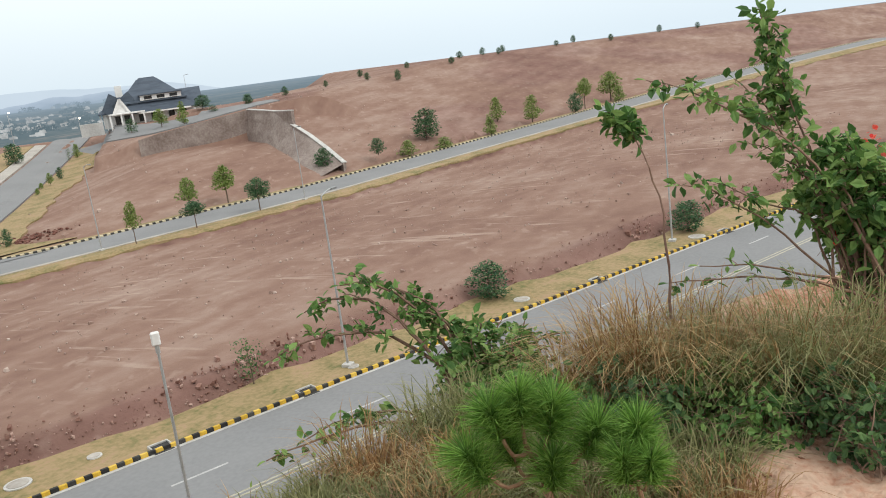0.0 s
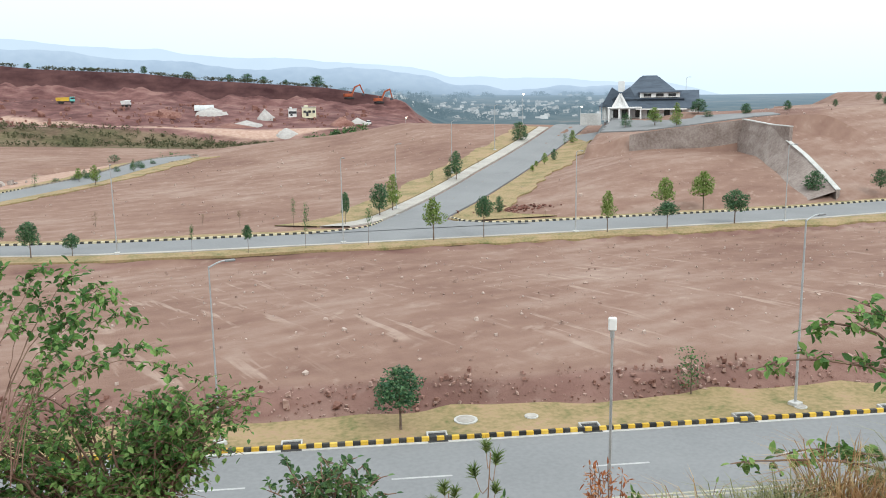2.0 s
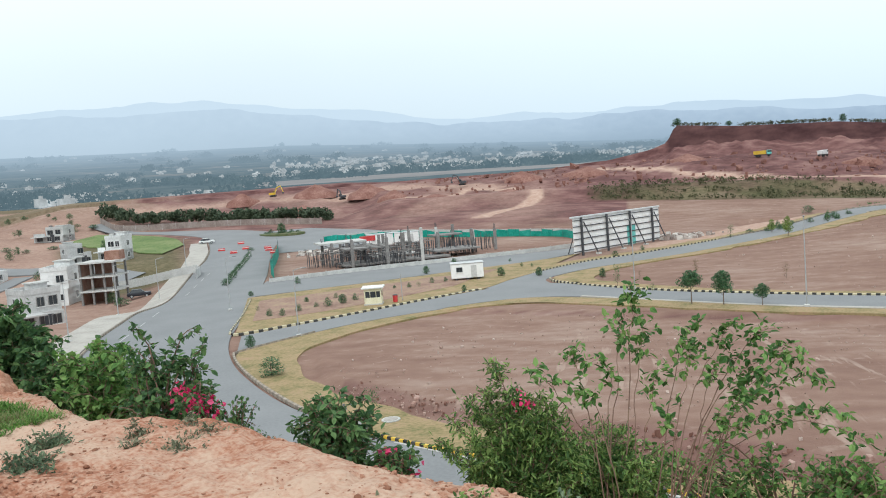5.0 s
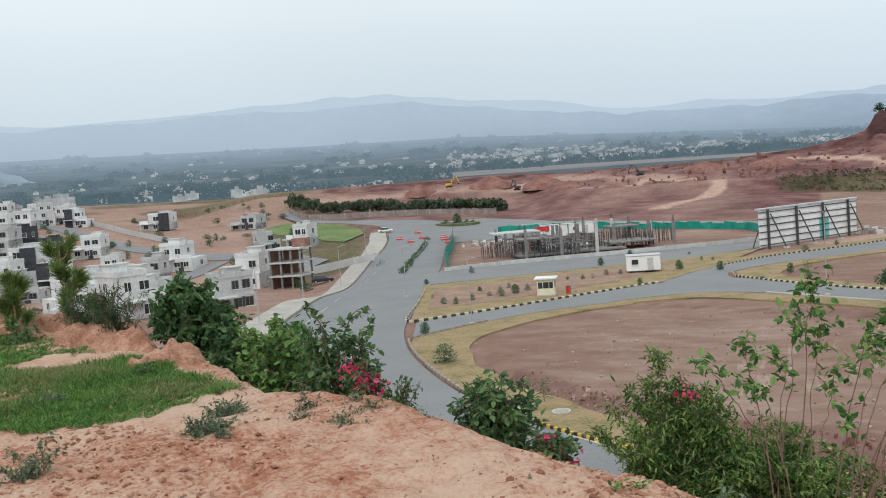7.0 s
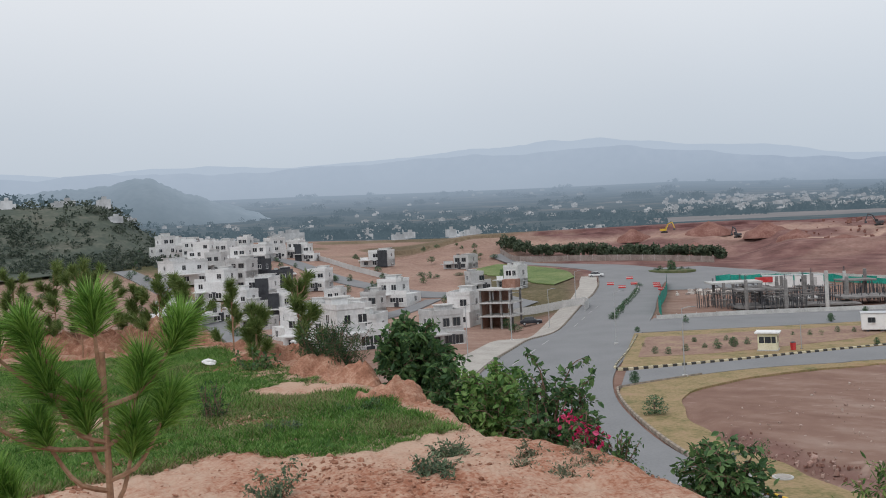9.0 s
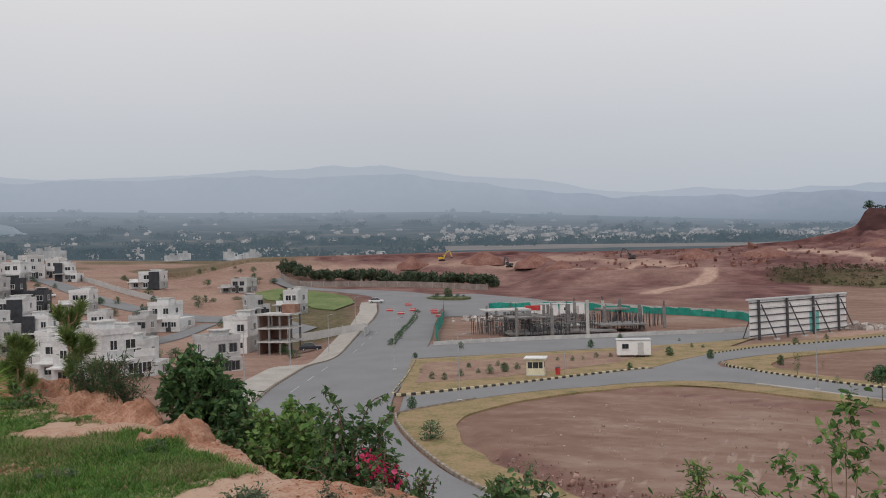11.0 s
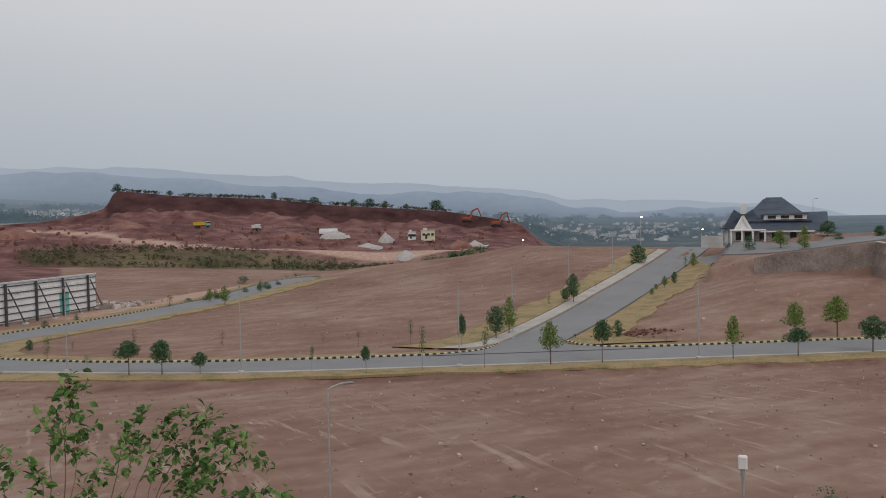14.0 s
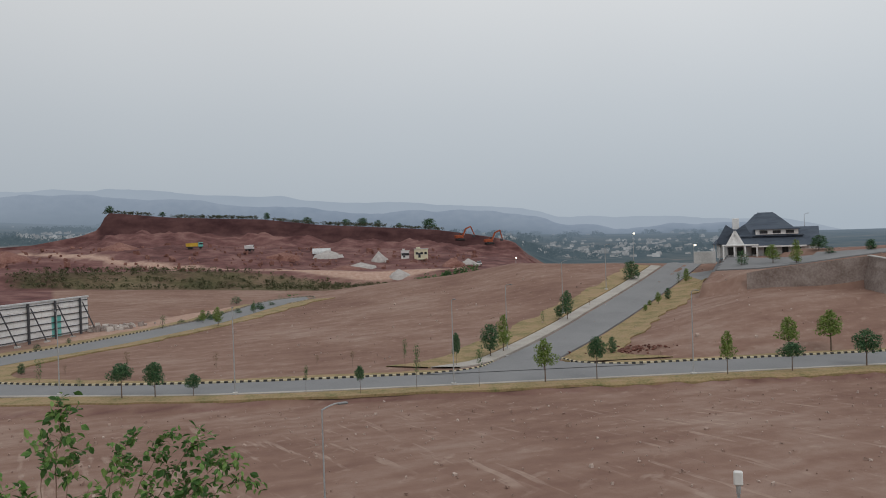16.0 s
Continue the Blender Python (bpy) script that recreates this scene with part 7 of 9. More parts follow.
OLIVE_GRASS = leaf_material("olive_grass", [(0.13, 0.14, 0.05), (0.21, 0.22, 0.09), (0.31, 0.3, 0.15)], scale=2)
for i, (x, y, rad, h, n, mat) in enumerate(((2.92, 2.02, 0.16, 0.46, 480, DRY_GRASS), (3.02, 1.85, 0.18, 0.5, 520, DRY_GRASS), (2.96, 1.95, 0.2, 0.36, 350, OLIVE_GRASS), (3.12, 1.62, 0.16, 0.4, 500, OLIVE_GRASS), (3.2, 1.45, 0.15, 0.46, 250, DRY_GRASS), (3.25, 1.35, 0.2, 0.5, 520, OLIVE_GRASS), (3.4, 1.2, 0.16, 0.44, 380, OLIVE_GRASS), (3.05, 1.55, 0.16, 0.42, 350, OLIVE_GRASS), (3.1, 1.75, 0.15, 0.36, 300, OLIVE_GRASS), (2.85, 2.2, 0.14, 0.3, 300, DRY_GRASS),
                                          (2.05, 2.66, 0.13, 0.3, 350, DRY_GRASS), (2.25, 2.5, 0.14, 0.26, 260, OLIVE_GRASS), (1.85, 2.62, 0.14, 0.18, 400, OLIVE_GRASS), (1.65, 2.62, 0.16, 0.16, 500, OLIVE_GRASS), (1.4, 2.72, 0.16, 0.15, 400, OLIVE_GRASS), (2.4, 2.4, 0.15, 0.24, 400, OLIVE_GRASS), (1.62, 2.9, 0.1, 0.3, 60, DRY_GRASS), (1.95, 2.4, 0.12, 0.15, 300, DRY_GRASS), (1.6, 2.3, 0.16, 0.13, 400, OLIVE_GRASS), (1.8, 2.15, 0.15, 0.12, 350, OLIVE_GRASS), (2.05, 2.15, 0.15, 0.16, 350, DRY_GRASS), (2.25, 1.95, 0.15, 0.16, 350, OLIVE_GRASS), (2.4, 1.65, 0.15, 0.14, 350, OLIVE_GRASS), (2.1, 1.85, 0.13, 0.1, 250, OLIVE_GRASS), (1.3, 2.4, 0.15, 0.12, 300, OLIVE_GRASS),
                                          (1.5, 2.05, 0.15, 0.13, 260, OLIVE_GRASS), (1.75, 1.95, 0.15, 0.16, 260, DRY_GRASS), (1.25, 2.2, 0.15, 0.1, 220, DRY_GRASS), (1.95, 1.95, 0.15, 0.18, 300, OLIVE_GRASS), (2.15, 1.65, 0.15, 0.18, 300, OLIVE_GRASS), (2.25, 1.45, 0.14, 0.16, 260, OLIVE_GRASS), (2.3, 1.25, 0.15, 0.15, 260, DRY_GRASS), (1.0, 2.45, 0.14, 0.1, 220, OLIVE_GRASS), (2.5, 1.45, 0.15, 0.18, 300, OLIVE_GRASS))):
    grass_clump(x, y, ground_z(x, y) - 0.06, rad, h, n, mat, "clump of tall dry straw-coloured grass" if mat == DRY_GRASS else "clump of green and olive grass", 100 + i, lean=1.15, width=0.0022)


def tuft(p, axis, count, length, rng_, spread=1.0, w=0.0035):
    """Long needles fanning out round a shoot."""
    p, axis = np.array(p, float), np.array(axis, float)
    axis /= np.linalg.norm(axis)
    d = rng_.normal(0, 1, (count, 3))
    d -= (d @ axis)[:, None] * axis
    d /= np.linalg.norm(d, axis=1)[:, None]
    t = rng_.uniform(0, 1, count)[:, None]
    ang = (0.35 + 0.75 * rng_.uniform(0, 1, count)[:, None]) * spread
    way = axis * np.cos(ang) + d * np.sin(ang)
    root = p + axis * (t - 0.6) * length * 0.9
    L = length * rng_.uniform(0.7, 1.1, count)[:, None]
    s = np.cross(way, rng_.normal(0, 1, (count, 3)))
    s /= np.linalg.norm(s, axis=1)[:, None]
    tip = root + way * L + np.array([0, 0, -0.12]) * L * ang
    mid = (root + tip) / 2 + np.array([0, 0, 0.05]) * L
    V = np.stack([root - s * w / 2, root + s * w / 2, mid + s * w / 2, mid - s * w / 2, tip], 1)
    k = np.arange(count) * 5
    return V.reshape(-1, 3), [tuple(f) for f in np.stack([k, k + 1, k + 2, k + 3], 1)] + [tuple(f) for f in np.stack([k + 3, k + 2, k + 4], 1)]


def pine(x, y, z, shoots, label, mat=NEEDLE, seed=1, needle=0.16, count=420, trunk=None, thick=0.012, w=0.0035, name="pine_sapling", spread=1.0):
    """A pine sapling: shoots are (x, y, z) tips, each with a tuft of needles."""
    rng_ = np.random.RandomState(seed)
    base = thing(name, pose(x, y, z), label, "pine")
    bm = bmesh.new()
    top = trunk or (0, 0, 0.3)
    pts = np.array([(0, 0, -0.1), (top[0] * 0.3, top[1] * 0.3, top[2] * 0.4), (top[0] * 0.7, top[1] * 0.7, top[2] * 0.75), top], float)
    tube(bm, curve_points(pts, 10), thick, thick * 0.5, 7)
    V, F = [], []
    for i, tip in enumerate(shoots):
        tip = np.array(tip, float)
        f = np.clip(tip[2] / max(top[2], 0.01) - 0.16, 0.12, 0.95)
        root = np.array(top) * f
        mid = (root + tip) / 2 + np.array([0, 0, -0.06])
        st = curve_points([root, mid, tip], 8)
        tube(bm, st, thick * 0.55, thick * 0.3, 5)
        v, fc = tuft(tip, st[-1] - st[-3] + np.array([0, 0, 0.03]), count, needle * rng_.uniform(0.85, 1.1), rng_, spread, w)
        F += [tuple(k + len(V) for k in q) for q in fc]
        V += v.tolist()
    part("stem", bm, PINE_BARK, base, "rough orange-brown stem")
    mesh_object("needles", V, F, mat, base)
    return base


pine(2.0, 1.62, 13.4, [(-0.2, 0.06, 0.53), (-0.13, 0.02, 0.55), (-0.08, -0.05, 0.52), (-0.13, 0.08, 0.42), (-0.02, -0.14, 0.45), (-0.27, 0.08, 0.42), (-0.1, -0.05, 0.36)], "bushy pine seedling with long bright green needles", seed=5, needle=0.13, count=800, trunk=(-0.13, 0.01, 0.44), w=0.0022, thick=0.013, spread=1.2)
pine(2.12, 1.4, 13.4, [(-0.1, -0.04, 0.47), (-0.16, -0.03, 0.4), (-0.13, -0.09, 0.4), (-0.18, -0.04, 0.24)], "small pine seedling with long green needles", seed=6, needle=0.105, count=700, trunk=(-0.08, 0, 0.36), w=0.0022, spread=1.1)
for k_, (x, y) in enumerate(((1.56, 1.69), (1.67, 1.59))):
    pine(x, y, surface_z(x, y), [(0, 0, 0.12), (0.02, 0.02, 0.1)], "tiny pine seedling with a tuft of green needles", NEEDLE, 16 + k_, 0.075, 330, (0, 0, 0.09), 0.005, 0.002, spread=1.1)
# the sapling at the west edge, close to the camera
pine(-2.81, 0.5, 13.45, [(-0.03, -0.2, 1.32), (0.0, -0.02, 1.36), (0.05, 0.22, 1.28), (0.02, 0.11, 1.16), (0.01, 0.08, 0.97), (-0.01, -0.06, 1.07), (-0.03, -0.16, 1.17), (-0.03, -0.18, 1.02), (0.04, 0.18, 1.05), (-0.05, -0.32, 1.3), (0.1, -0.3, 0.9), (-0.04, -0.4, 1.15)], "young pine sapling with long needles in tufts", NEEDLE, 7, 0.13, 620, (0.01, 0.0, 1.25), 0.016, 0.0032)


NEEDLE_OLIVE = leaf_material("olive_pine_needle", [(0.09, 0.15, 0.04), (0.15, 0.21, 0.06), (0.23, 0.29, 0.1)], scale=6)


def small_pine(az_, r_, h, seed, label, mat=NEEDLE_DARK, sparse=1.0):
    rng_ = np.random.RandomState(seed)
    x_, y_ = polar(r_, az_)
    sh = [(rng_.normal(0, 0.22 * h * (1.25 - t)), rng_.normal(0, 0.22 * h * (1.25 - t)), h * t) for t in np.linspace(0.3, 1.0, int(14 * sparse))]
    pine(x_, y_, ground_z(x_, y_) - 0.15, sh, label, mat, seed, 0.2, 260, (0, 0, h * 0.95), 0.018, 0.008)


for i, (az_, r_, h, sp) in enumerate(((-66.6, 12.6, 1.5, 1.0), (-69.4, 13, 1.0, 0.8), (-70.8, 15, 1.4, 0.5), (-73.8, 16, 1.55, 1.0), (-75.2, 17, 1.6, 1.1), (-76.6, 18, 1.4, 0.9), (-78.6, 18, 1.9, 1.1), (-79.8, 17, 2.0, 1.1), (-81.2, 18, 2.0, 1.1), (-83.4, 19, 1.9, 1.0), (-85.5, 18, 2.2, 1.0))):
    small_pine(az_, r_, h * 0.85, 200 + i, "young pine on the far edge of the hilltop", NEEDLE_OLIVE, sp)
x, y = polar(11.6, -64.6)
leafy_bush(x, y, 13.0, fan(R2, 46, 0, 360, 62, 90, 0.7, 1.15, 0, 20), "upright juniper-like shrub in grey green", NEEDLE_DARK, 0.09, 20, 8, 0.2, 61, bare=0.1, aspect=0.14)
x, y = polar(12.2, -69.5)
leafy_bush(x, y, 13.15, fan(R2, 14, 0, 360, 40, 85, 0.3, 0.6, 0, 30), "low grey-green shrub in the grass", LEAF_DARK, 0.06, 16, 8, 0.18, 62)
x, y = polar(8.5, -72.5)
leafy_bush(x, y, 13.25, fan(R2, 10, 0, 360, 70, 90, 0.35, 0.6, 0, 20), "thin grey-green weed standing in the grass", NEEDLE_DARK, 0.05, 16, 7, 0.12, 63, aspect=0.2)
# small weeds on the bare soil
for i, (az_, r_, s_, n_, up, mat, lab) in enumerate(((-57.2, 6.05, 0.22, 44, 60, LEAF_GREY, "low grey-green leafy weed on the bare soil"), (-58.7, 5.49, 0.24, 48, 60, LEAF_GREY, "low grey-green leafy weed on the bare soil"), (-69.3, 5.35, 0.34, 9, 80, LEAF_GREY, "thin upright grey weed on the bare soil"),
                                          (-31.1, 3.85, 0.21, 22, 40, LEAF_FEATHER, "low bushy green weed on the bare soil"), (-25.3, 3.5, 0.22, 16, 62, LEAF_GREY, "grey-leaved weed at the foot of the bush"), (-36.5, 3.98, 0.16, 14, 25, WITHERED, "flat brownish weed on the bare soil"),
                                          (-44.9, 5.7, 0.15, 12, 60, LEAF_GREY, "small grey weed at the soil edge"), (-48.6, 5.08, 0.11, 8, 30, WITHERED, "small dry weed on the bare soil"), (-67.7, 7.5, 0.26, 14, 60, LEAF_GREY, "grey-green weed standing in the grass"),
                                          (-63.0, 8.3, 0.3, 16, 50, LEAF_DARK, "dark green weed in the grass"), (-43.6, 4.9, 0.12, 8, 25, WITHERED, "small dry weed on the bare soil"), (-39.0, 3.3, 0.1, 6, 30, LEAF_GREY, "tiny weed on the bare soil"))):
    x, y = polar(r_, az_)
    leafy_bush(x, y, surface_z(x, y) - 0.015, fan(R2, n_, 0, 360, up - 25, min(up + 25, 90), s_ * 0.6, s_ * 1.1, 10, 50), lab, mat, 0.034, 34, 8, 0.08, 300 + i, thick=0.005, name="weed", aspect=0.42)
x, y = polar(5.75, -50.2)
leafy_bush(x, y, surface_z(x, y) + 0.012, fan(R2, 150, 0, 360, 3, 11, 0.1, 0.4, 0, 2), "flat mat of grey-green withered weed", WITHERED, 0.036, 40, 9, 0.06, 330, thick=0.005, name="weed", aspect=0.35)
# plants along the brink above the road
for i, (x, y, h) in enumerate(((0.86, 3.33, 0.42), (0.68, 3.33, 0.26))):
    pine(x, y, 13.05, [(0, 0, h), (0.05, 0.02, h * 0.85), (-0.05, 0, h * 0.75), (0.03, -0.04, h * 0.6)], "spindly seedling on the slope", NEEDLE_OLIVE, 400 + i, 0.05, 90, (0.02, 0, h * 0.95), 0.004, name="pine_sapling")
leafy_bush(1.3, 3.2, 13.1, fan(R2, 7, 0, 360, 86, 92, 0.2, 0.42, 0, 4), "dried-out rusty orange conifer seedling", leaf_material("rust_needles", [(0.3, 0.1, 0.04), (0.42, 0.17, 0.075), (0.5, 0.26, 0.13)], scale=6), 0.035, 24, 6, 0.035, 420, bare=0.1, aspect=0.25, thick=0.005)
for i, (x, y, h) in enumerate(((0.95, 3.05, 0.16), (1.1, 2.95, 0.12), (1.4, 3.05, 0.2), (1.25, 2.9, 0.12), (1.55, 2.8, 0.14), (1.75, 2.75, 0.12), (1.05, 2.7, 0.1), (1.45, 2.5, 0.08), (0.8, 3.0, 0.2), (0.65, 2.9, 0.16))):
    leafy_bush(x, y, ground_z(x, y) - 0.05, fan(R2, 24, 0, 360, 35, 88, h * 0.8, h * 1.6, 5, 40), "low bright green feathery plant on the slope", LEAF_FEATHER, 0.04, 40, 7, 0.07, 430 + i, aspect=0.3, thick=0.004, group="low plants on the brink")
leafy_bush(1.64, 2.98, 13.05, fan(R2, 5, 0, 360, 70, 90, 0.3, 0.42, 5, 25), "thin pale weed stalks on the slope", LEAF_FEATHER, 0.03, 9, 5, 0.1, 440, aspect=0.4, thick=0.004)


def lawn():
    """The green turf on the hilltop."""
    rng_ = np.random.RandomState(8)
    n = 330000
    az_, r_ = rng_.uniform(-92, -55, n), rng_.uniform(6.0, 16.0, n)
    x_, y_ = r_ * np.sin(np.radians(az_)), r_ * np.cos(np.radians(az_))
    near = np.interp(az_, (-92, -84, -76, -72, -68, -65, -62, -59, -56.5, -55), (6.2, 6.4, 6.6, 6.9, 6.7, 6.35, 6.5, 6.8, 7.1, 7.3)) + 0.35 * (lattice(x_, y_, 0.5, 45) - 0.5)
    far = np.interp(az_, (-92, -80, -75, -72, -70, -67.5, -65, -62.4, -60.2, -57.7, -56.2, -55), (16.5, 16.5, 15.8, 16, 13.9, 12.1, 10.7, 9.4, 8.5, 7.9, 7.3, 7.0)) + 0.5 * (lattice(x_, y_, 0.6, 47) - 0.5)
    patch = lattice(x_, y_, 1.3, 41) + 0.5 * lattice(x_, y_, 0.45, 42) + 0.35 * sm(0.0, 0.6, r_ - near) * sm(0, 0.7, far - r_) - 0.12 * sm(8.5, 10.5, r_) * (lattice(x_, y_, 2.0, 43) > 0.5)
    keep = (r_ > near) & (r_ < far) & (patch > 0.5 + 0.32 * sm(0.55, 0.75, lattice(x_, y_, 1.3, 46)) * sm(7.0, 8.0, r_) + 0.2 * lattice(x_, y_, 0.25, 52))
    x_, y_ = x_[keep], y_[keep]
    k = len(x_)
    h = rng_.uniform(0.015, 0.05, k) * (0.4 + 1.3 * lattice(x_, y_, 0.7, 44))
    z_ = height(x_, y_) - near_drop(x_, y_) - 0.055
    a = rng_.uniform(0, 6.2832, k)
    s = np.stack([np.cos(a), np.sin(a), np.zeros(k)], 1) * 0.006
    p = np.stack([x_, y_, z_ + 0.04], 1)
    tip = p + np.stack([rng_.normal(0, 0.04, k), rng_.normal(0, 0.04, k), h + 0.015], 1)
    V = np.stack([p - s, p + s, tip + s * 0.3, tip - s * 0.3], 1).reshape(-1, 3)
    i = np.arange(k) * 4
    F = np.stack([i, i + 1, i + 2, i + 3], 1)
    faded = lattice(x_, y_, 0.9, 53) + rng_.normal(0, 0.16, k) > 0.74
    for which, mat, label in ((~faded, GREEN_GRASS, "patchy bright green turf on the hilltop"), (faded, OLIVE_GRASS, "faded olive patches of turf on the hilltop")):
        tagged(mesh_object("turf", V.reshape(-1, 4, 3)[which].reshape(-1, 3), F[:which.sum()], mat), label, "grass", "", "stuff")


lawn()
# clods and crumbs of the bare soil
n_c = 26000
ca, cr_ = rng.uniform(-92, -22, n_c), rng.uniform(2.6, 9.5, n_c) ** 1.0
keep = cr_ < HILL_EDGE(ca) + 0.8
cx_, cy_ = cr_[keep] * np.sin(np.radians(ca[keep])), cr_[keep] * np.cos(np.radians(ca[keep]))
drift = lattice(cx_, cy_, 0.8, 47)
stones("soil_crumb", list(zip(cx_, cy_, height(cx_, cy_) - near_drop(cx_, cy_) - 0.004)), np.clip(rng.lognormal(-4.38, 0.6, len(cx_)) * (0.55 + 1.1 * sm(0.45, 0.75, drift)), 0.004, 0.055), CLOD, "crumbled clods of dry orange soil", 14, lump=True)
ca, cr_ = rng.uniform(25, 72, 700), rng.uniform(1.6, 3.4, 700)
cx_, cy_ = cr_ * np.sin(np.radians(ca)), cr_ * np.cos(np.radians(ca))
stones("soil_crumb", list(zip(cx_, cy_, height(cx_, cy_) - near_drop(cx_, cy_) - 0.004)), np.clip(rng.lognormal(-4.4, 0.6, 700), 0.006, 0.05), CLOD, "crumbled clods of dry orange soil", 15, lump=True)


def mound(az_, r_, rx_, ry_, h, seed, label):
    """A heap of loose soil with a crumbly surface."""
    x0, y0 = polar(r_, az_)
    u, v = np.meshgrid(np.linspace(-1.25, 1.25, 90), np.linspace(-1.25, 1.25, 90), indexing="ij")
    d = np.hypot(u, v)
    X_, Y_ = x0 + u * rx_ * math.cos(radians(-az_)) - v * ry_ * math.sin(radians(-az_)), y0 + u * rx_ * math.sin(radians(-az_)) + v * ry_ * math.cos(radians(-az_))
    lumps = lattice(X_, Y_, 0.3, seed)
    Z_ = height(X_, Y_) - 0.3 + (h + 0.3) * (1 - sm(0.1, 1.15, d + 0.7 * (lattice(X_, Y_, 0.4, seed + 3) - 0.5))) * (0.75 + 0.5 * lumps) + 0.09 * lattice(X_, Y_, 0.13, seed + 1) ** 2 + 0.07 * lattice(X_, Y_, 0.06, seed + 2) ** 2
    i = np.arange(8100).reshape(90, 90)
    F = np.stack([i[:-1, :-1], i[1:, :-1], i[1:, 1:], i[:-1, 1:]], -1).reshape(-1, 4)
    tagged(mesh_object("mound", np.stack([X_, Y_, Z_], -1).reshape(-1, 3), F, CLOD), label, "mound")


mound(-60.2, 9.0, 0.62, 0.45, 0.0, 51, "crumbly heap of orange soil beside the bushes")
for k_, (az_, r_, rx_, ry_, h_) in enumerate(((-63.4, 10.5, 0.6, 0.5, 0.04), (-65.0, 11.6, 0.8, 0.55, 0.1), (-67.2, 13.3, 1.0, 0.6, 0.13), (-69.8, 15.6, 1.0, 0.7, 0.04), (-72.3, 17.4, 1.4, 0.8, 0.16), (-75.8, 17.8, 1.8, 0.9, 0.26), (-80, 18.2, 2.0, 1.0, 0.2))):
    mound(az_, r_, rx_, ry_, h_, 54 + 3 * k_, "low ridge of loose orange soil on the hill edge")
bag = thing("plastic_bag", pose(*polar(13.2, -72.4), ground_z(*polar(13.2, -72.4)) - 0.02, 0, 0, 40), "crumpled white plastic bag lying in the grass", "bag")
bm = bmesh.new()
bmesh.ops.create_icosphere(bm, subdivisions=3, radius=0.09)
for v in bm.verts:
    v.co = Vector((v.co.x * 1.4, v.co.y, max(v.co.z, -0.03) * 0.8)) * (0.8 + 0.5 * noise.noise(v.co * 14))
part("film", bm, WHITE_PAINT, bag)


